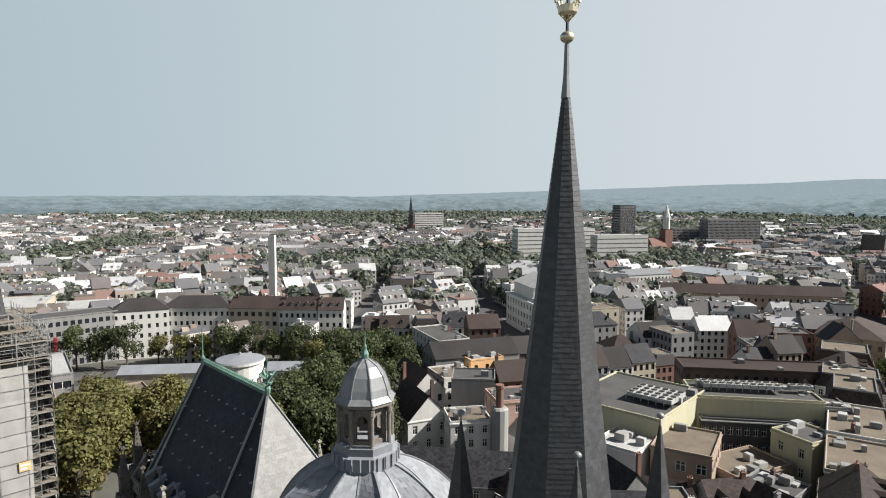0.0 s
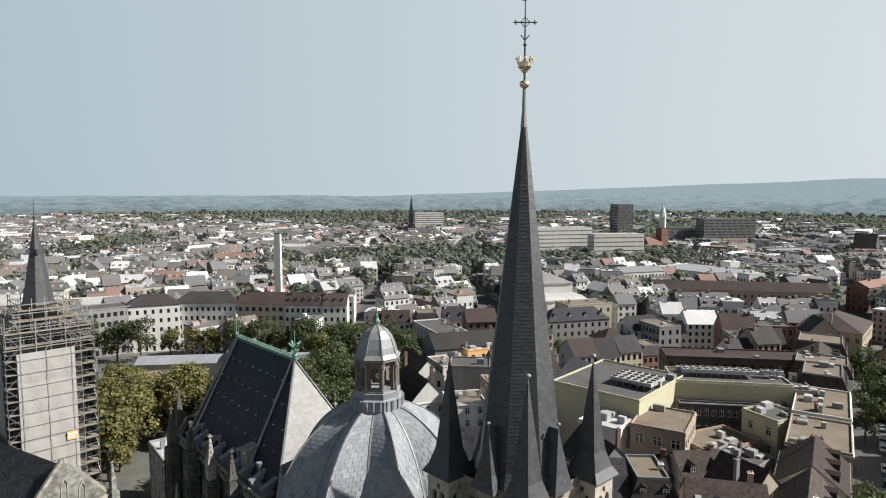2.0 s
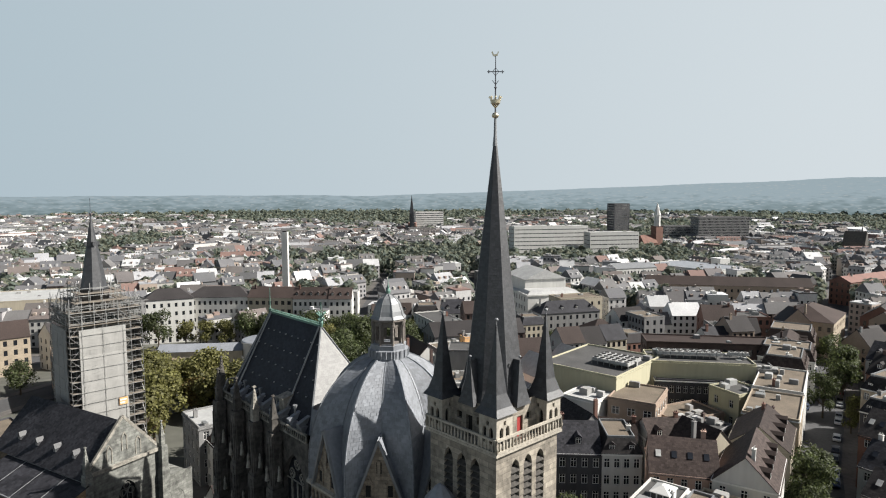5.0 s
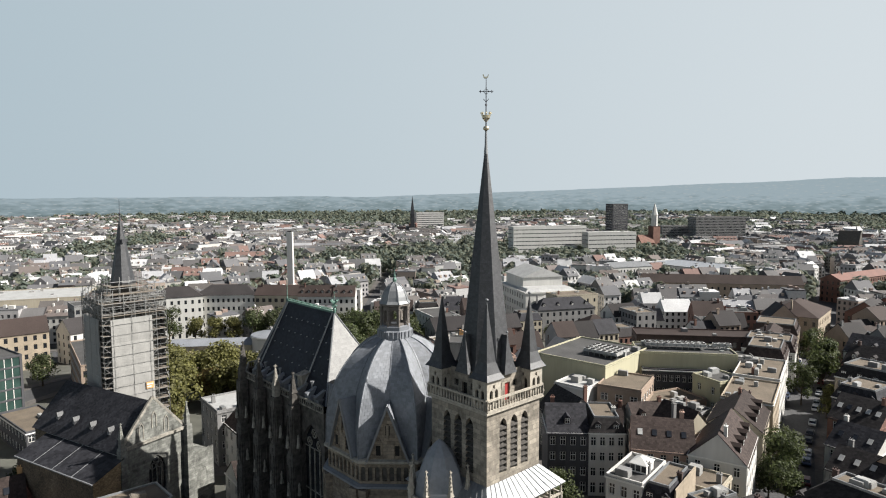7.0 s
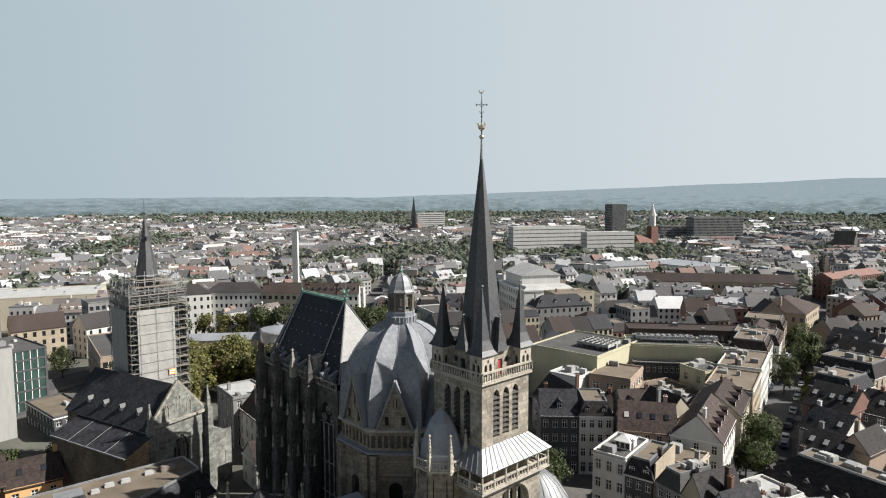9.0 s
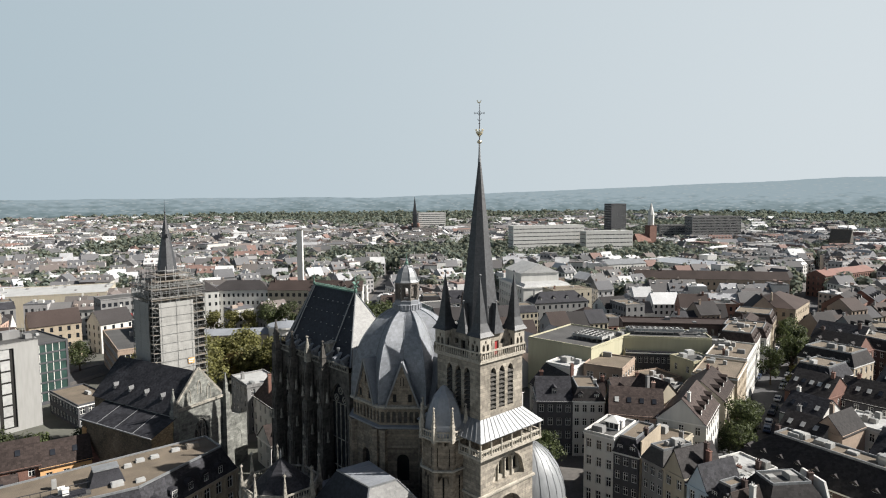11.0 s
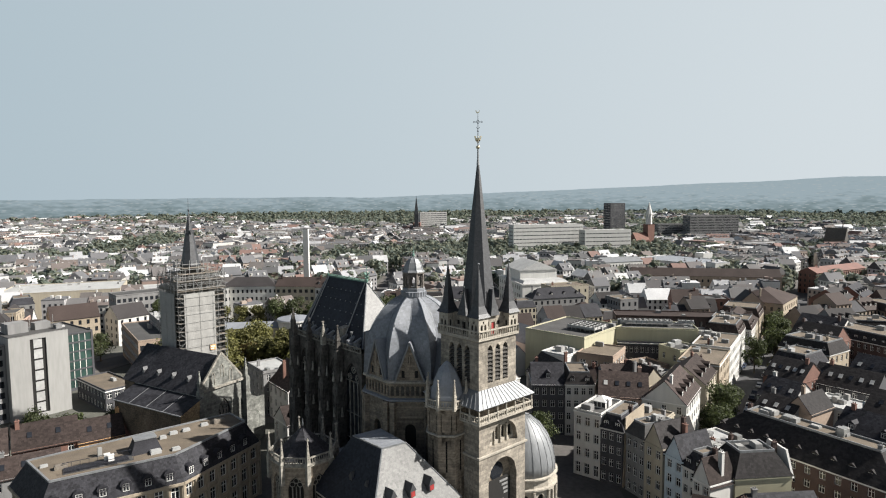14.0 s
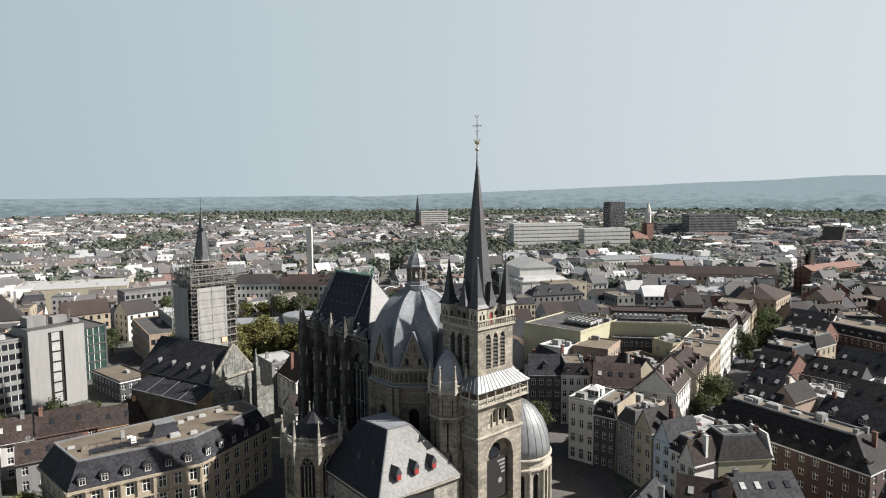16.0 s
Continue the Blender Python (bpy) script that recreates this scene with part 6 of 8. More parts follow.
# ---- left of the cathedral ----
def bent_block():
    """The long stone-fronted block with a bent front, mansard and gravel roof."""
    t = thing("commercial_block", pose(0, 0, 0), "sandstone-fronted block with slate mansard, dormers and gravel flat roof", "building")
    foot = [(-69.0, -7.2), (-51.4, 4.5), (-43.7, 22.2), (-50.7, 29.1), (-80.7, 3.1)]
    TAKEN.append((-60, 12, 20))
    n = len(foot)
    cen = V((sum(p[0] for p in foot) / n, sum(p[1] for p in foot) / n, 0))
    wall = Mesh()
    ez, tz = 11.0, 15.3
    for k in range(n):
        a, b = foot[k], foot[(k + 1) % n]
        L = math.dist(a, b)
        m = int(L / 2.6)
        hs = [(L * (i + 0.5) / m, 1.45, z, z + dz, 1 if z > 8 else 0) for i in range(m) for z, dz in ((0.4, 3.2), (4.6, 2.4), (8.0, 2.2))] if k in (0, 1, 4) else []
        wall.facade(a, b, -1, ez, hs, 0.3)
        u = V((b[0] - a[0], b[1] - a[1], 0)).normalized()
        inn = V((-u.y, u.x, 0))
        ang = math.degrees(math.atan2(u.y, u.x))
        for c, wd, z0, z1, _ in hs:
            q = V((*a, 0)) + u * c + inn * 0.22
            window(wd, z1 - z0, t, pose(q.x, q.y, z0, 0, 0, ang))
        if k in (0, 1):
            for i in range(m + 1):
                q = V((*a, 0)) + u * (L * i / m) - inn * 0.08
                part("pilaster", Mesh().square([(0.28, 0.0), (0.24, 10.2), (0.36, 10.5), (0.36, 10.8)]), plaster["sand"], t, at=pose(q.x, q.y, 0, 0, 0, ang))
            for i in range(int(L / 3.4)):
                q = V((*a, 0)) + u * (3.4 * (i + 0.6)) + inn * 0.35
                me = Mesh().box(-0.75, -0.2, 0, 0.75, 1.8, 1.5)
                me.lathe([(0.9, -0.3), (0.9, 1.9)], 10)
                for j in range(len(me.v) - 20, len(me.v)):
                    px, py, pz = me.v[j]
                    me.v[j] = (px, pz, 1.4 + py * 0.75)
                dm = part("dormer", me, old_slate, t, at=pose(q.x, q.y, ez + 0.5, 0, 0, ang))
                window(1.0, 1.3, dm, pose(0, -0.3, 0.2), "dormer_window")
    part("wall", wall, plaster["sand"], t)
    off = [V((*p, 0)) + (V((*p, 0)) - cen).normalized() * 0.35 for p in foot]
    me = Mesh()
    for z0, z1 in ((10.6, 11.05), (7.2, 7.45), (4.0, 4.2)):
        for p, q in zip(off, off[1:] + off[:1]):
            part("string_course", Mesh().bar((p.x, p.y, (z0 + z1) / 2), (q.x, q.y, (z0 + z1) / 2), (z1 - z0) / 2), plaster["sand"], t)
    top = [V((x, y, 0)) for x, y in ((-68.8, -4.7), (-53.2, 5.7), (-46.1, 21.7), (-50.8, 26.4), (-77.7, 3.1))]
    rm = Mesh()
    for k in range(n):
        a, b, c, d = off[k], off[(k + 1) % n], top[(k + 1) % n], top[k]
        up = lambda v, z: V((v.x, v.y, z))
        rm.shingles(up(a, ez), up(b, ez), up(c, tz), up(d, tz), 0.35, 0.4, 0.015)
        rm.poly((up(a, ez - .05), up(b, ez - .05), up(c, tz - .05), up(d, tz - .05)))
    part("mansard_roof", rm, old_slate, t)
    part("roof_deck", Mesh().poly([(p.x, p.y, tz + 0.02) for p in top]), gravel, t)
    me = Mesh()
    for p, q in zip(top, top[1:] + top[:1]):
        me.bar((p.x, p.y, tz + 0.1), (q.x, q.y, tz + 0.1), 0.16)
    part("roof_edge", me, lead_pale, t)
    rng = random.Random(2)
    # raised slate stair head, sunken terrace with pipes, skylights and vents
    st = part("stair_head", Mesh().hexa([(-2.6, -1.9, 0), (2.6, -1.9, 0), (2.6, 1.7, 0), (-2.6, 1.7, 0), (-1.7, -1.1, 2.3), (1.7, -1.1, 2.3), (1.7, 1.1, 2.3), (-1.7, 1.1, 2.3)]), old_slate, t, at=pose(-59.6, 8.0, tz, 0, 0, 36))
    part("stair_head_cap", Mesh().box(-1.85, -1.25, 2.3, 1.85, 1.25, 2.5), lead_pale, st)
    part("terrace_floor", Mesh().box(-5.2, -1.5, 0.03, 5.2, 1.2, 0.12), felt, t, at=pose(-64.6, 1.9, tz, 0, 0, 34))
    for k in range(9):
        part("terrace_pipe", Mesh().bar((-5.0, -1.2 + 0.28 * k, 0.2), (4.6, -1.2 + 0.28 * k, 0.2), 0.05), iron, t, at=pose(-64.6, 1.9, tz, 0, 0, 34))
    for y in (-1.5, 1.2):
        rail = Mesh().bar((-5.2, y, 1.0), (5.2, y, 1.0), 0.04)
        for k in range(9):
            rail.bar((-5.2 + 1.3 * k, y, 0), (-5.2 + 1.3 * k, y, 1.0), 0.035)
        part("terrace_rail", rail, iron, t, at=pose(-64.6, 1.9, tz, 0, 0, 34))
    for x, y in ((-63.9, 3.4), (-63.0, 3.0)):
        part("white_cooler", Mesh().box(-0.45, -0.3, 0.12, 0.45, 0.3, 1.2).box(-0.5, -0.35, 1.2, 0.5, 0.35, 1.28), white_paint, t, at=pose(x, y, tz, 0, 0, 36))
    for x, y, a_, b_, c_, m_ in SKYLIGHTS:
        part("roof_hatch", Mesh().box(-a_, -b_, 0, a_, b_, c_).box(-a_ * 0.85, -b_ * 0.85, c_, a_ * 0.85, b_ * 0.85, c_ + 0.1), m_, t, at=pose(x, y, tz, 0, 0, 36))


SKYLIGHTS = [(-57.8, 15.5, 0.7, 0.5, 0.4, felt_pale), (-56.0, 17.0, 0.7, 0.5, 0.4, felt_pale), (-53.6, 19.9, 0.7, 0.5, 0.4, felt_pale), (-58.8, 13.3, 0.6, 0.5, 0.4, felt_pale), (-54.0, 8.0, 0.7, 0.5, 0.4, felt_pale),
             (-57.0, 6.6, 0.9, 0.7, 0.5, felt_pale), (-51.2, 21.5, 1.1, 0.6, 0.7, wood), (-73.3, 0.9, 0.6, 0.4, 0.3, felt_pale), (-70.0, 0.3, 1.0, 0.6, 0.6, wood), (-66.3, 5.4, 0.35, 0.35, 1.4, concrete)]
bent_block()
# small old houses behind it
house(-93, 31, 12, 9, 34, 8.2, "gable", 4.2, "brick", "brown", 3, 4, 3, sky=2)
house(-84, 36, 9, 8, 36, 7.5, "gable", 3.8, "orange", "brown", 2, 3, 2, sky=2)
house(-103, 24, 11, 9, 34, 8, "gable", 4.2, "white", "brown", 3, 4, 3, sky=3)
house(-90, 20, 12, 7, 34, 6.5, "gable", 3.0, "grey", "brown", 2, 4, 2, sky=3)
house(-101, 10, 12, 10, 34, 8.5, "gable", 4.0, "dark", "dark", 3, 4, 3)
house(-113, 14, 12, 10, 34, 9.0, "flat", 0, "grey", "felt", 3, 4, 3, clutter=3)
house(-77, 41, 8, 7, 36, 6.0, "gable", 3.4, "brick", "red", 2, 2, 2)
house(-107, 80.5, 20, 9, -39, 6.0, "flat", 0, "dark", "gravel", 2, 9, 4, clutter=1, ww=1.6, chim=0, label="low dark glazed building with a brown flat roof")
# concrete block with its tall window strip
t = thing("concrete_office_block", pose(-119.7, 69.2, 0, 0, 0, 54), "bare concrete office block with one tall window strip", "building")
TAKEN.append((-116, 72, 14))
part("wall", Mesh().facade((-7.4, -2), (7.4, -2), -1, 23.4, [(7.1, 4.0, 1.0, 22.0, 0)], 0.5).facade((7.4, -2), (7.4, 9), -1, 23.4, [], 0.3).facade((7.4, 9), (-7.4, 9), -1, 23.4, [], 0.3).facade((-7.4, 9), (-7.4, -2), -1, 23.4, [], 0.3), concrete, t, "blank concrete wall")
part("strip_back", Mesh().box(-2.4, -1.6, 1, 1.8, -1.5, 22.1), void, t)
for k in range(7):
    part("pane", Mesh().box(-1.35, -1.75, 1.4 + 3.0 * k, 0.75, -1.62, 3.9 + 3.0 * k), felt_pale, t)
part("roof_deck", Mesh().box(-7.4, -2, 23.2, 7.4, 9, 23.45), felt, t)
for x0, y0, x1, y1, h_ in ((-6, 2, -1, 7, 2.8), (1, 3, 5, 6, 2.0), (5.2, 0, 6.8, 2, 1.2)):
    part("roof_plant", Mesh().box(x0, y0, 23.4, x1, y1, 23.4 + h_), plaster["grey"], t)
for x in (-6, -4, 0, 3, 6):
    part("roof_mast", Mesh().bar((x, 4, 23.4), (x, 4, 27 + (x % 3)), 0.05), steel, t)
house(-134.5, 59.5, 18, 12, 54, 21, "flat", 0, "grey", "felt", 7, 6, 3, strips=True, near=False, clutter=5, name="office_block", label="grey office block with bands of windows", chim=0)
house(-131.8, 97.4, 12, 22, 54, 18, "flat", 0, "dark", "felt", 6, 4, 6, strips=True, near=False, clutter=4, name="office_block", label="glazed green-tinted office block with steel bands", chim=0, pane=green_glass, wh=2.4)
house(-117.8, 130.0, 38, 14, -54.5, 12.0, "flat", 0, "tan", "felt", 3, 10, 4, near=False, strips=True, wh=1.9, clutter=4, chim=0, name="office_block", label="stepped tan-grey office block with window bands")
house(-113.5, 136.0, 26, 9, -54.5, 16.0, "flat", 0, "grey", "pale", 4, 8, 3, near=False, strips=True, wh=1.7, clutter=3, chim=0, name="office_block", label="pale set-back roof storeys of an office block")
house(-101.5, 112.0, 13, 9, -54.5, 8.0, "flat", 0, "tan", "gravel", 2, 4, 3, near=False, strips=True, chim=0, name="office_block", label="low tan wing with a brown flat roof")
house(-178, 128, 14, 14, 35, 15, "hip", 9, "sand", "dark", 4, 4, 4, near=False)
house(-165, 160, 18, 12, 40, 14, "gable", 5, "sand", "brown", 4, 6, 3, near=False)
house(-150, 175, 14, 12, 55, 13, "gable", 5, "white", "dark", 4, 4, 3, near=False)
g = house(-162, 222, 36, 14, 42, 20.5, "flat", 0, "grey", "zinc", 5, 14, 4, near=False, ww=1.9, chim=0, name="office_block", label="office block with a grid front and green flat roof", top="felt")
part("flag", Mesh().box(-6, -8.4, 4, -4.6, -8.32, 13), red_paint, g, "long red flag")
# church neighbours
house(-56, 74, 9, 12, 38, 12.5, "flat", 0, "grey", "pale", 4, 3, 4, clutter=1, label="grey house with a pale metal flat roof")
house(-46.5, 66, 11, 13, 38, 10.0, "gable", 5.4, "white", "brown", 3, 3, 4, along="y", sky=4)
house(-43, 50, 8, 8, 38, 6.0, "gable", 3.5, "white", "brown", 2, 3, 2, dormers=2)
# long pale row behind the park
house(-138.5, 238, 22, 13, 24, 21, "hip", 4.5, "white", "dark", 5, 7, 3, near=False, name="office_block", label="white office building with rows of square windows", chim=0)
house(-116, 246.5, 30, 13, 4, 21, "hip", 4.5, "white", "dark", 5, 12, 3, near=False, name="office_block", label="white office building with rows of square windows", chim=0)
house(-90, 246.5, 22, 13, -3, 21, "gable", 4.2, "cream", "brown", 5, 7, 3, near=False, ww=1.7)
house(-70.5, 245.5, 17, 13, 0, 20.5, "gable", 4.6, "white", "brown", 5, 7, 3, near=False, dormers=5)
house(-56.5, 245, 11, 13, 4, 20.5, "gable", 4.4, "white", "brown", 5, 4, 3, near=False, dormers=3)
# pale stone rotunda with its wings
r = thing("spring_rotunda", pose(-73, 170, -5), "pale round colonnaded pavilion with a flat grey cone roof", "pavilion")
TAKEN.append((-73, 170, 10))
part("drum", Mesh().lathe([(7.4, -1), (7.4, 11.0), (7.9, 11.3), (7.9, 11.9), (7.2, 12.0)], 28), plaster["white"], r)
part("cone_roof", Mesh().lathe([(7.8, 11.95), (7.6, 12.2), (0.5, 13.6), (0.4, 14.2), (0.1, 14.4)], 28), lead, r)
for k in range(16):
    a = 2 * math.pi * k / 16
    part("column", Mesh().lathe([(0.5, -0.8), (0.38, -0.5), (0.34, 6.8), (0.5, 7.2)], 10, (8.4 * math.cos(a), 8.4 * math.sin(a))), plaster["white"], r)
house(-95, 168, 30, 8, 7, 9.0, "gable", 1.8, "cream", "zinc", 1, 9, 2, near=False, base=-5, ww=1.3, name="colonnade_wing", label="low cream colonnade wing with a grey metal roof", chim=0)
house(-52, 172, 24, 8, 2, 9.0, "gable", 1.8, "white", "zinc", 1, 8, 2, near=False, base=-5, ww=1.3, name="colonnade_wing", label="low cream colonnade wing with a grey metal roof", chim=0)
# houses between park and theatre
house(-8, 199, 12, 26, 24, 16.5, "flat", 0, "white", "felt", 5, 3, 7, near=False, clutter=3)
house(2, 162, 27, 14, 18, 16, "gable", 3.5, "grey", "dark", 5, 0, 4, near=False, clutter=0, label="house with a tall blank grey fire wall")
house(5, 156, 11, 8, 24, 15.2, "flat", 0, "orange", "pale", 4, 3, 2, near=False, clutter=2)
house(1.5, 128, 11, 10, -4, 15.5, "flat", 0, "grey", "felt", 4, 0, 0, near=False, clutter=1, label="plain grey stair block with blank walls", chim=0)
house(-14, 139, 10, 18, 24, 11, "gable", 5, "white", "brown", 3, 3, 5, along="y", near=False, dormers=0, sky=3)
house(-4, 143, 10, 12, 24, 13, "flat", 0, "white", "gravel", 4, 3, 4, near=False, clutter=4)
house(16, 172, 14, 12, 14, 15, "gable", 4, "brickdark", "dark", 4, 5, 3, near=False)
house(22, 155, 11, 11, 14, 12, "flat", 0, "blue", "felt", 4, 3, 3, near=False, clutter=3)
house(8, 205, 12, 12, 8, 19, "gable", 4, "brickdark", "brown", 6, 4, 3, near=False)
house(-2, 222, 10, 12, 6, 17, "gable", 5, "white", "slate", 5, 4, 3, near=False, dormers=2)
house(-14, 224, 11, 12, 8, 16, "mansard", 3.5, "white", "dark", 5, 4, 3, near=False, dormers=3)
house(-27, 225, 12, 12, 4, 16, "gable", 4, "white", "brown", 4, 5, 3, near=False, dormers=2)
house(-34.5, 228, 10, 12, 10, 15, "gable", 4.2, "cream", "brown", 4, 4, 3, near=False)
house(-12.5, 113, 10, 15, 24, 11, "gable", 5.2, "white", "brown", 3, 3, 5, along="y", sky=4, near=True)
house(-3, 83, 25, 11, -8, 9, "gable", 4.4, "grey", "slate", 3, 7, 3, near=True)
house(9, 74, 8, 9, 38, 9, "gable", 4, "white", "brown", 3, 3, 3, along="y", near=True, sky=2)
house(-1, 104, 9, 9, 10, 12.5, "flat", 0, "white", "gravel", 4, 3, 3, clutter=4, near=True)
house(10, 118, 10, 10, 14, 13, "flat", 0, "pink", "felt", 4, 3, 3, clutter=3, near=True)
house(12, 135, 10, 10, 14, 14, "gable", 4, "brick", "brown", 4, 3, 3, near=False)
house(-26, 128, 9, 12, 24, 12.5, "flat", 0, "white", "pale", 4, 3, 4, clutter=3, near=False)
# chimney stack on a roof
s = thing("brick_chimney_stack", pose(5.8, 100, 0), "round red-brown chimney stack with a pale band", "chimney")
part("stack", Mesh().lathe([(0.95, 0), (0.8, 19.5), (0.95, 19.8), (0.95, 20.5), (0.6, 20.5)], 14), brick_red, s)
part("pedestal", Mesh().lathe([(1.9, 0), (1.9, 15.2), (1.5, 15.6)], 12), concrete, s)

# theatre
th = thing("theatre", pose(48, 292, -10, 0, 0, 14), "white neoclassical theatre with a columned portico and pediment", "theatre")
TAKEN.append((48, 295, 30))
part("wall", Mesh().facade((-15, -20), (15, -20), -1, 17, [(x, 1.4, 3, 7, 0) for x in (3, 27)], 0.3).facade((15, -20), (15, 24), -1, 17, [(3 + 4 * i, 1.5, z, z + 2.6, 0) for i in range(10) for z in (3, 8, 13)], 0.3)
     .facade((15, 24), (-15, 24), -1, 17, [], 0.3).facade((-15, 24), (-15, -20), -1, 17, [(3 + 4 * i, 1.5, z, z + 2.6, 0) for i in range(10) for z in (3, 8, 13)], 0.3), plaster["white"], th)
part("inside", Mesh().box(-14.5, -19.5, 0, 14.5, 23.5, 16.8), void, th)
part("cornice", Mesh().box(-15.5, -20.5, 16.6, 15.5, 24.5, 17.4), plaster["white"], th)
part("stage_tower", Mesh().box(-12, -8, 17, 12, 20, 24), plaster["white"], th)
part("stage_roof", Mesh().hexa([(-12.6, -8.6, 24), (12.6, -8.6, 24), (12.6, 20.6, 24), (-12.6, 20.6, 24), (-0.3, -8, 29), (0.3, -8, 29), (0.3, 20, 29), (-0.3, 20, 29)]), felt_pale, th)
part("front_roof", Mesh().hexa([(-15, -20, 17.4), (15, -20, 17.4), (15, -8, 17.4), (-15, -8, 17.4), (-13, -18, 19), (13, -18, 19), (13, -8, 19), (-13, -8, 19)]), felt_pale, th)
for k in range(8):
    x = -8.4 + 2.4 * k
    part("column", Mesh().lathe([(0.7, -0.5), (0.55, 0), (0.48, 10.6), (0.75, 11.2)], 12, (x, -25)), plaster["white"], th)
part("entablature", Mesh().box(-9.6, -26, 11.2, 9.6, -20, 12.8), plaster["white"], th)
part("pediment", Mesh().hexa([(-10, -26.2, 12.8), (10, -26.2, 12.8), (10, -20, 12.8), (-10, -20, 12.8), (-0.1, -26.2, 17.2), (0.1, -26.2, 17.2), (0.1, -20, 17.2), (-0.1, -20, 17.2)]), plaster["white"], th)
house(62, 262, 24, 13, 18, 18, "flat", 0, "cream", "gravel", 4, 6, 3, near=False, clutter=3)
house(52, 236, 30, 11, 16, 15, "hip", 5, "grey", "slate", 4, 9, 3, near=False, dormers=4)
# far landmarks
house(102, 596, 82, 16, 14, 37, "flat", 0, "white", "pale", 9, 20, 3, near=False, strips=True, wh=0.95, name="office_slab", label="long white office slab with bands of windows", chim=0, clutter=4)
house(166, 590, 54, 16, 12, 31, "flat", 0, "white", "pale", 7, 16, 3, near=False, strips=True, wh=0.95, name="office_slab", label="long white office slab with bands of windows", chim=0, clutter=3)
house(246, 858, 26, 18, 20, 56, "flat", 0, "dark", "felt", 15, 8, 5, near=False, strips=True, name="tower_block", label="dark tower block with window bands", chim=0)
house(-36, 1010, 48, 16, 14, 40, "flat", 0, "white", "felt", 11, 14, 4, near=False, strips=True, wh=1.3, name="office_slab", label="pale office slab seen far off", chim=0)
house(186, 418, 42, 60, 32, 16, "flat", 0, "white", "zinc", 4, 10, 14, near=False, clutter=8, name="office_block", label="long pale building with a glazed grey roof", chim=0)
house(128, 392, 34, 16, 20, 18, "gable", 3, "white", "lead", 4, 12, 4, near=False)
house(170, 330, 96, 14, -10, 14.5, "gable", 4.5, "tan", "brown", 3, 26, 4, near=False, dormers=0, name="office_block", chim=2)
house(272, 352, 62, 13, 30, 15, "gable", 3.2, "brick", "red", 4, 26, 4, near=False, name="long_brick_building", label="long brick building with a red tiled roof", chim=3)
house(150, 205, 30, 22, 50, 17, "hip", 5, "sand", "brown", 4, 8, 7, near=False)
house(182, 205, 22, 14, 46, 17, "gable", 5, "brick", "dark", 4, 7, 4, near=False, dormers=4)
house(205, 225, 22, 14, 46, 17, "gable", 5, "brick", "slate", 4, 7, 4, near=False, dormers=4)
house(352, 760, 70, 20, 8, 40, "flat", 0, "grey", "felt", 11, 16, 5, near=False, strips=True, name="office_slab", label="grey stepped office slab on the hillside", chim=0, clutter=4)
house(300, 775, 40, 18, 8, 28, "flat", 0, "grey", "felt", 8, 10, 5, near=False, strips=True, name="office_slab", label="grey stepped office slab on the hillside", chim=0, clutter=3)
c = thing("white_chimney", pose(-94, 285, -10), "tall slender white concrete chimney", "chimney")
part("shaft", Mesh().box(-1.6, -1.6, -1, 1.6, 1.6, 50.0), plaster["white"], c)
part("flue_cap", Mesh().box(-1.2, -1.2, 50.0, 1.2, 1.2, 50.5), void, c)
TAKEN.append((-94, 285, 5))
house(-78, 300, 44, 14, 3, 14, "flat", 0, "white", "pale", 3, 12, 3, near=False, clutter=5)
house(-235, 268, 62, 40, 22, 17, "flat", 0, "cream", "pale", 3, 0, 0, near=False, clutter=9, name="shopping_hall", label="large cream flat-roofed shopping hall", chim=0)
house(-195, 285, 40, 26, 22, 14, "flat", 0, "white", "pale", 3, 6, 3, near=False, clutter=8, name="shopping_hall", label="large white flat-roofed shopping hall", chim=0)
# far churches
k = thing("far_church", pose(230, 640, -10, 0, 0, 20), "red brick church tower with a white lantern top", "church")
part("tower", Mesh().square([(4.6, 0), (4.6, 34), (5.0, 34.5)]), brick_red, k)
part("lantern", Mesh().lathe([(3.6, 34.5), (3.4, 46), (4.0, 46.5), (0.3, 60)], 8), plaster["white"], k)
part("nave", Mesh().hexa([(-22, -7, 0), (-4, -7, 0), (-4, 7, 0), (-22, 7, 0), (-22, -7, 16), (-4, -7, 16), (-4, 7, 16), (-22, 7, 16)]).hexa([(-22.5, -7.5, 16), (-4, -7.5, 16), (-4, 7.5, 16), (-22.5, 7.5, 16), (-22.5, -0.1, 25), (-4, -0.1, 25), (-4, 0.1, 25), (-22.5, 0.1, 25)]), brick_red, k)
k = thing("far_church", pose(-62, 960, -9, 0, 0, 0), "slender dark church spire far off", "church")
part("spire", Mesh().square([(3.5, 0), (3.5, 38), (0.1, 68)]), slate, k)
part("nave", Mesh().hexa([(-6, 4, 0), (6, 4, 0), (6, 40, 0), (-6, 40, 0), (-6, 4, 22), (6, 4, 22), (6, 40, 22), (-6, 40, 22)]), brick_red, k)
k = thing("far_church", pose(432, 610, -10, 0, 0, 40) @ Matrix.Scale(0.66, 4), "dark stone church with a steep roof", "church")
part("nave", Mesh().hexa([(-8, -16, 0), (8, -16, 0), (8, 16, 0), (-8, 16, 0), (-8, -16, 28), (8, -16, 28), (8, 16, 28), (-8, 16, 28)]).hexa([(-8.4, -16, 28), (8.4, -16, 28), (8.4, 16, 28), (-8.4, 16, 28), (-0.2, -16, 46), (0.2, -16, 46), (0.2, 16, 46), (-0.2, 16, 46)]), stone_dark, k)
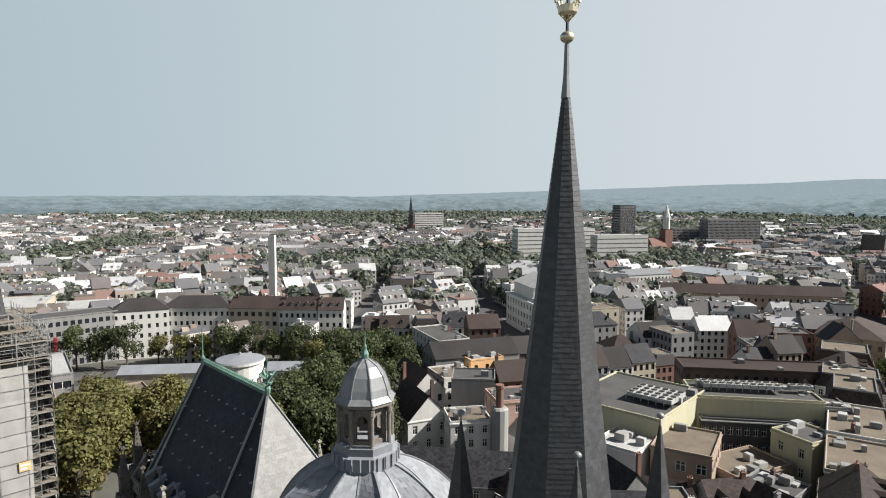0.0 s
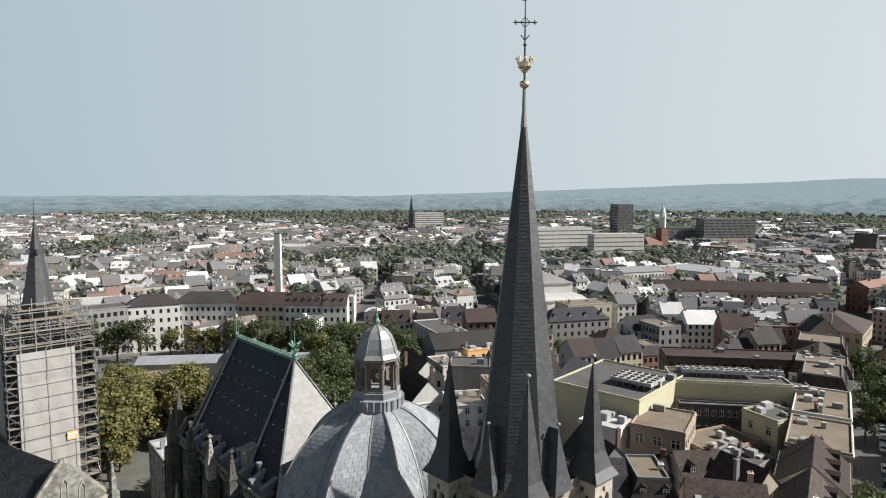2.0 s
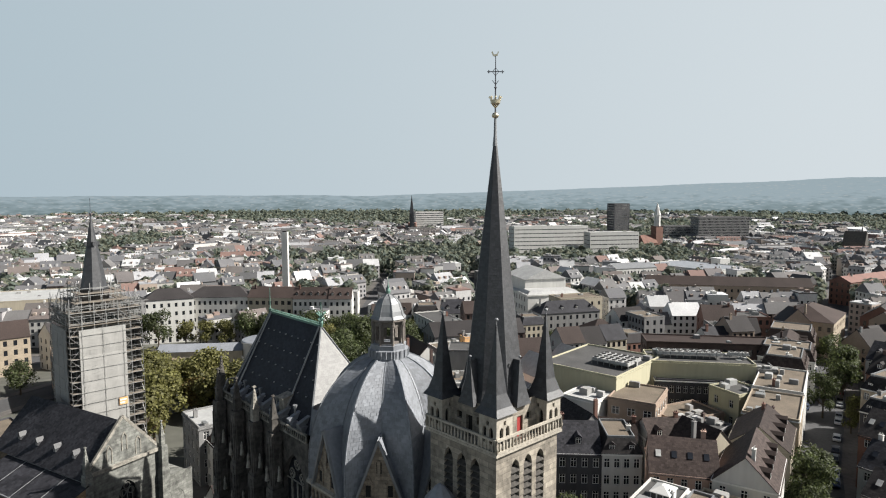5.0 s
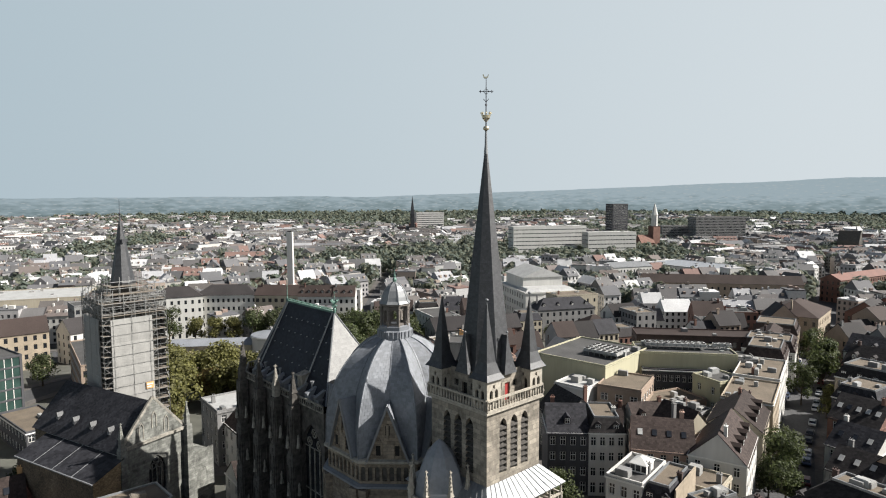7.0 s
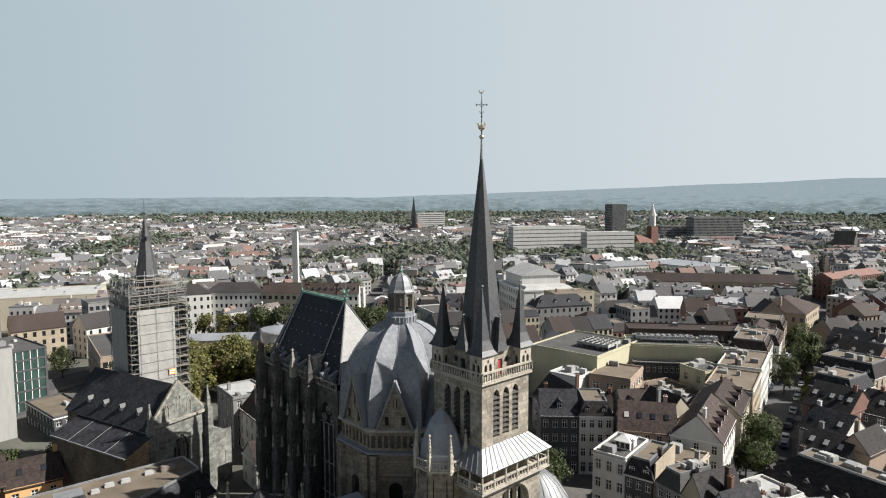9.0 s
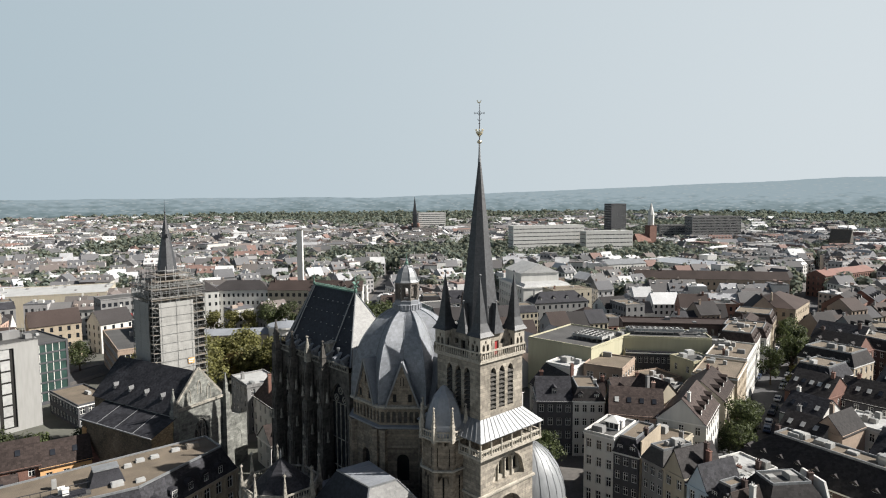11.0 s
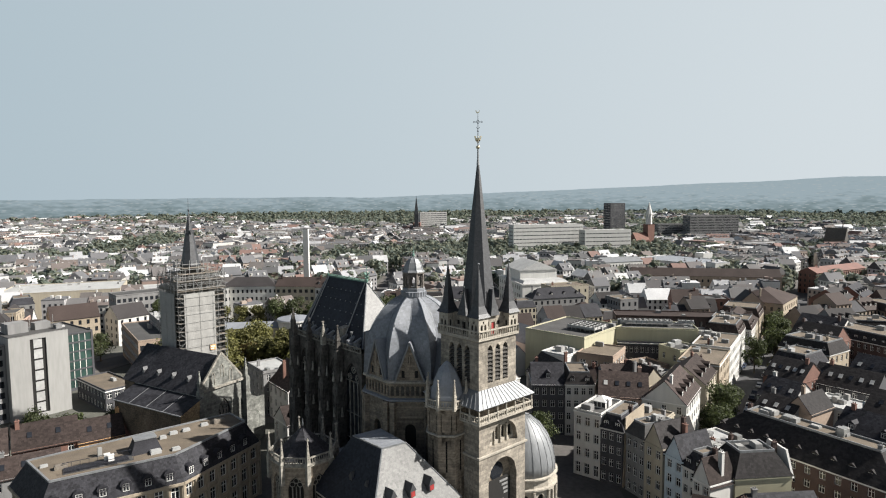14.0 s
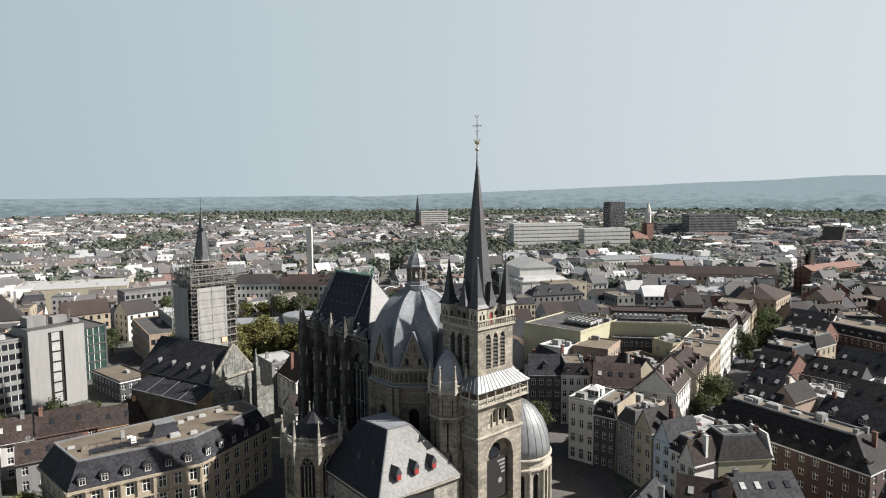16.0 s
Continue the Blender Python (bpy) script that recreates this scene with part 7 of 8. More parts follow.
part("spirelet", Mesh().lathe([(2, 20), (2, 42), (0.1, 56)], 8, (10, -6)), slate_pale, k)

# ---- trees ----
def tree_kind(seed, hgt, wid, lm, dense=1.0):
    rng = random.Random(seed)
    t = thing("tree", pose(0, 0, -900 - seed * 30), "leafy green park tree with a rounded uneven crown", "tree", "park and street trees")
    me = Mesh()
    me.lathe([(0.42, -0.3), (0.3, 1.2), (0.24, hgt * 0.35), (0.12, hgt * 0.62)], 8)
    clumps = []
    for k in range(16):
        a, e = rng.uniform(0, 6.283), rng.uniform(0.05, 1.0)
        r = wid * (0.35 + 0.5 * rng.random()) * (1 - 0.45 * e)
        c = V((r * math.cos(a), r * math.sin(a), hgt * (0.34 + 0.54 * e)))
        clumps.append((c, wid * rng.uniform(0.3, 0.5)))
        s = V((0, 0, hgt * rng.uniform(0.2, 0.4)))
        me.bar(s, s.lerp(c, 0.9), 0.13, r2=0.03)
    part("trunk", me, bark, t)
    cr = Mesh()
    for c, r in clumps:
        for k in range(int(150 * dense)):
            d = V((rng.gauss(0, 1), rng.gauss(0, 1), rng.gauss(0, 0.85))).normalized()
            p = c + d * r * rng.uniform(0.55, 1.08)
            n = (d + V((rng.gauss(0, 0.5), rng.gauss(0, 0.5), rng.gauss(0.3, 0.5)))).normalized()
            u = n.cross(V((0.3, 0.2, 1))).normalized()
            v = n.cross(u)
            s = rng.uniform(0.16, 0.34)
            cr.poly((p - u * s - v * s * 0.5, p + u * s * 0.6 - v * s, p + u * s + v * s * 0.4, p - u * s * 0.4 + v * s))
    part("crown", cr, lm, t)
    return t


KINDS = [tree_kind(1, 13, 5.2, leaf[0]), tree_kind(2, 12, 4.6, leaf[1]), tree_kind(3, 15, 5.4, leaf[0]), tree_kind(4, 11, 4.4, leaf[1]), tree_kind(5, 10, 4.2, leaf[2])]
rng = random.Random(11)


def plant(x, y, k, s=1.0):
    copy_thing(KINDS[k], pose(x, y, ground_z(x, y), 0, 0, rng.uniform(0, 360)) @ Matrix.Diagonal((s, s, s * rng.uniform(0.92, 1.08), 1)))


def blocked(x, y, pad=1.0):
    return any((x - a) ** 2 + (y - b) ** 2 < (r + pad) ** 2 for a, b, r in TAKEN)


# park behind the choir
for x0, y0, x1, y1, n, ks in ((-96, 84, -44, 130, 44, (1, 1, 3, 4, 1)), (-45, 92, -20, 190, 40, (0, 0, 2, 2))):
    for i in range(n):
        for _ in range(8):
            x, y = rng.uniform(x0, x1), rng.uniform(y0, y1)
            if not blocked(x, y, 0):
                plant(x, y, rng.choice(ks), rng.uniform(1.05, 1.4))
                TAKEN.append((x, y, 2.2))
                break
for i in range(16):
    plant(-150 + i * 9.2 + rng.uniform(-1, 1), 219 + rng.uniform(-2, 2) - (8 if i < 3 else 0), rng.choice((0, 2, 0, 1)), rng.uniform(1.05, 1.3))
for i in range(14):
    plant(-66 + i * 6 + rng.uniform(-1, 1), 205 + rng.uniform(-5, 5) - i * 1.2, rng.choice((0, 2, 1)), rng.uniform(0.95, 1.25))
# street trees and garden trees
for x, y, k, s in ((71.0, 66.5, 0, 0.75), (67.0, 60, 0, 0.8), (63.8, 54.5, 2, 0.8), (61.5, 48.5, 0, 0.7), (98, 108, 2, 0.8), (112, 122, 0, 1.0), (118, 132, 2, 1.0), (124, 142, 0, 1.0), (104, 104, 1, 0.6), (132, 160, 2, 1.0), (98, 96, 1, 0.5), (60, 52, 0, 0.6),
                   (88, 30, 0, 0.8), (95, 14, 2, 0.8), (-96, 44, 0, 0.8), (-88, 50, 0, 0.7), (-106, 47, 0, 0.7), (-118, 40, 2, 0.7), (-80, -2, 1, 0.7), (-82, -10, 1, 0.8), (14, 40, 0, 0.7), (17, 46, 0, 0.7), (15, 31, 3, 0.5),
                   (-140, 118, 0, 0.8), (-137, 130, 0, 0.9), (40, 262, 0, 0.7), (34, 256, 0, 0.7), (44, 225, 0, 0.6), (-20, 206, 0, 0.8), (-24, 214, 0, 0.7), (205, 190, 0, 0.9), (212, 196, 1, 0.9), (220, 204, 1, 0.8), (230, 214, 0, 0.8)):
    plant(x, y, k, s)
for t in KINDS:
    for o in list(t.children_recursive) + [t]:
        bpy.data.objects.remove(o)

# ---- parked cars ----
def car(col, rough=0.35):
    t = thing("car", pose(0, 0, -800), "parked car at the kerb", "car", "parked cars")
    paint = mat("car_paint", col, rough, metal=0.3, spread=0.04, bump=0)
    me = Mesh()
    prof = [(-2.15, 0.35), (-2.2, 0.75), (-1.9, 0.95), (2.0, 0.92), (2.15, 0.7), (2.1, 0.35)]
    for s in (-1, 1):
        me.poly([(x, s * 0.86, z) for x, z in (prof if s < 0 else prof[::-1])])
    for (x0, z0), (x1, z1) in zip(prof, prof[1:] + prof[:1]):
        me.poly(((x0, -0.86, z0), (x0, 0.86, z0), (x1, 0.86, z1), (x1, -0.86, z1)))
    me.hexa([(-1.3, -0.7, 1.36), (0.75, -0.7, 1.36), (0.75, 0.7, 1.36), (-1.3, 0.7, 1.36), (-1.2, -0.64, 1.45), (0.6, -0.64, 1.45), (0.6, 0.64, 1.45), (-1.2, 0.64, 1.45)])
    b = part("body", me, paint, t)
    part("greenhouse", Mesh().hexa([(-1.85, -0.8, 0.93), (1.3, -0.8, 0.93), (1.3, 0.8, 0.93), (-1.85, 0.8, 0.93), (-1.3, -0.7, 1.37), (0.75, -0.7, 1.37), (0.75, 0.7, 1.37), (-1.3, 0.7, 1.37)]), glass_dark, t)
    for x in (-1.35, 1.35):
        for y in (-0.8, 0.8):
            me = Mesh().lathe([(0.33, -0.1), (0.33, 0.1)], 12)
            me.v = [(a + x, c + y, b_ + 0.33) for a, b_, c in me.v]
            part("wheel", me, void, t)
    return t


CARS = [car((0.5, 0.5, 0.5)), car((0.03, 0.03, 0.035)), car((0.65, 0.65, 0.64)), car((0.12, 0.02, 0.02)), car((0.05, 0.07, 0.12))]
rng = random.Random(21)
line = [V((66, 58)), V((79, 80)), V((104, 118)), V((150, 190))]
for a, b in zip(line, line[1:]):
    L = (b - a).length
    u = (b - a) / L
    nn = V((-u.y, u.x))
    for s in range(int(L / 5.6)):
        for e in (-1, 1):
            if rng.random() < 0.7:
                p = a + u * (5.6 * s + 2.8) + nn * e * 4.2
                copy_thing(rng.choice(CARS), pose(p.x, p.y, ground_z(p.x, p.y) + 0.04, 0, 0, math.degrees(math.atan2(u.y, u.x))))
for x, y, r_ in ((98, 116, 57), (92, 92, 57), (-38, 88, 20), (-34, 92, 20), (-30, 84, 20), (-26, 90, 100), (-58, 186, 0), (-40, 190, 5), (-100, 190, 0), (-124, 192, 0), (10, 196, 10)):
    copy_thing(rng.choice(CARS), pose(x, y, ground_z(x, y) + 0.04, 0, 0, r_))
for t in CARS:
    for o in list(t.children_recursive) + [t]:
        bpy.data.objects.remove(o)

# ---- the town beyond: rows of houses on blocks between streets ----
STREETS = [([(45, 20), (79, 80), (104, 118), (150, 190), (260, 360), (420, 640)], 9), ([(-46, 205), (-52, 300), (-58, 620)], 9), ([(14, 190), (20, 330), (8, 480), (40, 900)], 10),
           ([(-230, 170), (-150, 200), (-60, 208), (30, 196), (90, 178)], 13), ([(-140, 90), (-128, 150), (-150, 210)], 9)]
KEEP_OUT = [(0, 8, 32), (-20, 36, 30), (-62, 45, 20), (-30, 110, 26), (-35, 150, 24), (-75, 120, 34), (-70, 165, 24), (-40, 190, 24), (-60, 200, 22), (-110, 195, 20), (0, -80, 60), (-10, -20, 40), (-110, 170, 18), (-50, 85, 20), (-118, 110, 14), (-130, 124, 12), (-104, 98, 14), (-146, 145, 14), (-128, 142, 22), (-112, 122, 18), (-150, 165, 10)]


def seg_gap(p, a, b):
    d = b - a
    t = max(0, min(1, (p - a).dot(d) / d.length_squared))
    return (p - a - d * t).length


def free(x, y, r):
    if any((x - a) ** 2 + (y - b) ** 2 < (r + q) ** 2 for a, b, q in TAKEN) or any((x - a) ** 2 + (y - b) ** 2 < (q + r * 0.5) ** 2 for a, b, q in KEEP_OUT):
        return False
    p = V((x, y))
    return all(seg_gap(p, V(s), V(e)) > wd + r * 0.45 for pts, wd in STREETS for s, e in zip(pts, pts[1:]))


MID = []                              # house rows that are too far off to stand one by one
rng = random.Random(77)
WALLS = ["white"] * 9 + ["cream"] * 3 + ["grey"] * 4 + ["pink"] * 2 + ["brick"] * 3 + ["sand"] * 2 + ["tan", "dark", "brickdark"]
TILES = ["dark"] * 10 + ["brown"] * 6 + ["slate"] * 5
count = 0
for by in range(-2, 12):
    for bx in range(-14, 17):
        cx, cy = bx * 50 + (by % 2) * 18 + rng.uniform(-5, 5), 60 + by * 44 + rng.uniform(-4, 4)
        rot = rng.uniform(-12, 38) if cx > -60 else rng.uniform(10, 45)
        bw, bd = rng.uniform(36, 44), rng.uniform(30, 38)
        for side_ in range(4):
            L = bw if side_ % 2 == 0 else bd - 20
            n = int(L / rng.uniform(8, 11.5))
            for i in range(n):
                wd = L / max(1, n)
                s = -L / 2 + wd * (i + 0.5)
                dp = rng.uniform(9.5, 12)
                off = (bd if side_ % 2 == 0 else bw) / 2 - dp / 2
                a = radians(rot + 90 * side_)
                x, y = cx + s * math.cos(a) + off * math.sin(a), cy + s * math.sin(a) - off * math.cos(a)
                if not 20 < y < 470 or abs(x + 5) > 0.76 * (y + 110) + 12 or y < 0.2 * abs(x) - 10:
                    continue
                if (x < -60 and y < 95) or (-60 < x < 60 and y < 120) or not free(x, y, wd / 2):
                    continue
                big = rng.random()
                dist = y + 100
                h = rng.uniform(11, 17) + (2 if big > 0.85 else 0)
                kind = "flat" if big > (0.7 if y > 215 else 0.8) else "hip" if big < 0.08 else "mansard" if big < 0.16 else "gable"
                wl_ = rng.choice(WALLS)
                if x > 90 and rng.random() < 0.65:
                    wl_ = rng.choice(("brick", "brickdark", "grey", "tan", "dark"))
                if y > 215:
                    MID.append((x, y, wd, dp, h, rng.uniform(3.6, 5.4), a, kind == "flat"))
                    continue
                house(x, y, wd - 0.02, dp, rot + 90 * side_, h, kind, rng.uniform(3.6, 5.4) if kind != "mansard" else 3, wl_, rng.choice(TILES) if kind != "flat" else rng.choice(("felt", "gravel", "pale", "felt")),
                      4 if h < 15 else 5, max(2, round(wd / 2.4)), 3 if kind != "gable" else 2, near=False, chim=1 if rng.random() < 0.6 and dist < 400 else 0, dormers=rng.choice((0, 0, 2, 3)) if kind in ("gable", "mansard") and dist < 330 else 0,
                      clutter=2 if kind == "flat" and dist < 380 else 0, seed=rng.randrange(1, 10 ** 6))
                TAKEN.pop()
                count += 1
        # yard buildings and a few trees inside the block
        for i in range(2):
            x, y = cx + rng.uniform(-8, 8), cy + rng.uniform(-6, 6)
            if 120 < y < 470 and abs(x + 5) < 0.76 * (y + 110) and free(x, y, 6):
                house(x, y, rng.uniform(8, 15), rng.uniform(6, 10), rot, rng.uniform(4, 8), "flat", 0, rng.choice(("grey", "white", "tan")), rng.choice(("felt", "gravel", "pale")), 2, 4, 2, near=False, chim=0, name="yard_building", clutter=1, seed=rng.randrange(1, 10 ** 6))
                TAKEN.pop()

far_wall = palette("far_walls", [(0.493, 0.484, 0.459), (0.391, 0.374, 0.34), (0.306, 0.297, 0.297), (0.51, 0.501, 0.484), (0.468, 0.459, 0.451), (0.221, 0.162, 0.136), (0.323, 0.264, 0.221), (0.425, 0.416, 0.391)])
# distance haze is mixed into these colours: roofs paler, leaves paler and bluer
far_roof = palette("hazed_far_roofs", [(0.085, 0.083, 0.084), (0.11, 0.1, 0.098), (0.12, 0.1, 0.092), (0.1, 0.1, 0.106), (0.085, 0.08, 0.08), (0.11, 0.106, 0.105), (0.07, 0.07, 0.072), (0.095, 0.085, 0.08), (0.16, 0.1, 0.085), (0.3, 0.3, 0.31), (0.12, 0.118, 0.122), (0.46, 0.46, 0.46), (0.38, 0.38, 0.38), (0.1, 0.1, 0.105)])
far_leaf = palette("hazed_far_leaves", [(0.12, 0.145, 0.115), (0.14, 0.155, 0.115), (0.13, 0.155, 0.13), (0.155, 0.16, 0.115)], spread=0.25)
let_light_through(far_leaf)


def far_town():
    """House rows too far off to be told apart one by one."""
    rng = random.Random(5)
    walls, roofs, panes, wood_ = Mesh(), Mesh(), Mesh(), Mesh()
    def one(x, y, wd, dp, h, rh, a, flat):
        g = ground_z(x, y)
        u, v = V((math.cos(a), math.sin(a), 0)), V((-math.sin(a), math.cos(a), 0))
        o = V((x, y, g))
        P = lambda i, j, z: o + u * (i * wd / 2) + v * (j * dp / 2) + V((0, 0, z))
        walls.hexa([P(-1, -1, -3), P(1, -1, -3), P(1, 1, -3), P(-1, 1, -3), P(-1, -1, h), P(1, -1, h), P(1, 1, h), P(-1, 1, h)])
        if flat:
            roofs.hexa([P(-1, -1, h), P(1, -1, h), P(1, 1, h), P(-1, 1, h), P(-1, -1, h + 0.6), P(1, -1, h + 0.6), P(1, 1, h + 0.6), P(-1, 1, h + 0.6)])
            for _ in range(2):
                s, t_, q = rng.uniform(-0.6, 0.6), rng.uniform(-0.6, 0.6), rng.uniform(0.1, 0.25)
                walls.hexa([P(s - q, t_ - q, h), P(s + q, t_ - q, h), P(s + q, t_ + q, h), P(s - q, t_ + q, h), P(s - q, t_ - q, h + 2), P(s + q, t_ - q, h + 2), P(s + q, t_ + q, h + 2), P(s - q, t_ + q, h + 2)])
        else:
            roofs.hexa([P(-1.02, -1.1, h - 0.3), P(1.02, -1.1, h - 0.3), P(1.02, 1.1, h - 0.3), P(-1.02, 1.1, h - 0.3), P(-1.02, -0.02, h + rh), P(1.02, -0.02, h + rh), P(1.02, 0.02, h + rh), P(-1.02, 0.02, h + rh)])
            s = rng.uniform(-0.9, 0.9)
            if y < 900:
                q = 0.6 / wd
                walls.hexa([P(s - q, -0.1, h), P(s + q, -0.1, h), P(s + q, 0.1, h), P(s - q, 0.1, h), P(s - q, -0.1, h + rh + 1.2), P(s + q, -0.1, h + rh + 1.2), P(s + q, 0.1, h + rh + 1.2), P(s - q, 0.1, h + rh + 1.2)])
                if rng.random() < 0.5:
                    for i in range(int(wd / 3.5)):
                        s = -1 + 2 * (i + 0.5) / int(wd / 3.5)
                        q, sg = 1.3 / wd, (-1 if v.y > 0 else 1)
                        walls.hexa([P(s - q, sg * 0.75, h), P(s + q, sg * 0.75, h), P(s + q, sg * 0.2, h), P(s - q, sg * 0.2, h), P(s - q, sg * 0.75, h + rh * 0.6), P(s + q, sg * 0.75, h + rh * 0.6), P(s + q, sg * 0.2, h + rh * 0.62), P(s - q, sg * 0.2, h + rh * 0.62)])
        if y < 1100:
            for s, face, L in ((-1, v, wd), (1, v, wd), (-1, u, dp), (1, u, dp)):
                if (face * s).y < 0.1:
                    ax_ = u if face is v else v
                    base = o + face * s * ((dp if face is v else wd) / 2 + 0.06)
                    m = max(1, int(L / 2.6))
                    for i in range(m):
                        for j in range(int(h / 3.1)):
                            c = base + ax_ * (-L / 2 + L * (i + 0.5) / m) + V((0, 0, 1.2 + 3.0 * j))
                            e = ax_ * 0.55
                            panes.poly((c - e, c + e, c + e + V((0, 0, 1.6)), c - e + V((0, 0, 1.6))))

    for row in MID:
        one(*row)
    for _ in range(9500):
        y = 455 + 1400 * rng.random() ** 1.25
        x = rng.uniform(-0.78, 0.78) * (y + 110) - 5
        g = ground_z(x, y)
        patch = noise.noise((x * 0.0022, y * 0.0016, 1.7))
        if noise.noise((x * 0.006, y * 0.004, 0)) < -0.28 or rng.random() < max(0.0, (y - 1400) / 4000) or patch < -0.28 + max(0.0, y - 750) * 0.00042 or not all(seg_gap(V((x, y)), V(s), V(e)) > wd + 3 for pts, wd in STREETS for s, e in zip(pts, pts[1:])):
            continue
        if y < 700 and any((x - a) ** 2 + (y - b) ** 2 < (q + 8) ** 2 for a, b, q in TAKEN):
            continue
        a = radians(round(noise.noise((x * 0.004, y * 0.004, 9)) * 3) * 22 + 15 + rng.choice((0, 90)))
        n = rng.choice((1, 2, 3, 4))
        wd, dp, h, rh = n * rng.uniform(7, 9), rng.uniform(9, 12), rng.uniform(8, 15), rng.uniform(3.5, 5.5)
        flat = rng.random() < 0.22
        if flat:
            wd, dp, h = wd * 1.4, dp * 1.5, h * rng.choice((0.7, 1.0, 1.3))
        one(x, y, wd, dp, h, rh, a, flat)
    for _ in range(14000):
        y = 300 + 1560 * rng.random() ** 1.05
        x = rng.uniform(-0.8, 0.8) * (y + 110) - 5
        wooded = noise.noise((x * 0.0022, y * 0.0016, 1.7)) < -0.14 + max(0.0, y - 750) * 0.0005 or y > 1500 + 500 * rng.random() or noise.noise((x * 0.006, y * 0.004, 0)) < -0.2
        if not wooded and rng.random() > 0.22:
            continue
        if y < 470 and not free(x, y, 4):
            continue
        g = ground_z(x, y)
        s = rng.uniform(4, 7.5) * (1 + y / 6000)
        for c in range(5):
            o = V((x + rng.uniform(-s, s) * 0.6, y + rng.uniform(-s, s) * 0.6, g + s * rng.uniform(0.8, 1.9)))
            for k in range(7 if y > 900 else 22):
                d = V((rng.gauss(0, 1), rng.gauss(0, 1), rng.gauss(0.2, 0.8))).normalized()
                p = o + d * s * 0.55
                n = (d + V((rng.gauss(0, 0.4), rng.gauss(0, 0.4), 0.3))).normalized()
                a = n.cross(V((0.2, 0.1, 1))).normalized()
                b = n.cross(a)
                q = s * (0.36 if y > 900 else 0.24)
                wood_.poly((p - a * q, p - b * q, p + a * q, p + b * q))
    t = tagged(part("distant_houses", walls, far_wall), "crowded house walls of the distant town", "houses", kind="stuff")
    tagged(part("distant_roofs", roofs, far_roof), "pitched roofs of the distant town, haze mixed into their colours", "roofs", kind="stuff")
    tagged(part("distant_windows", panes, glass_dark), "small dark windows of the distant town", "windows", kind="stuff")
    tagged(part("distant_trees", wood_, far_leaf), "green woods and garden trees between distant houses, haze mixed into their colours", "trees", kind="stuff")


far_town()


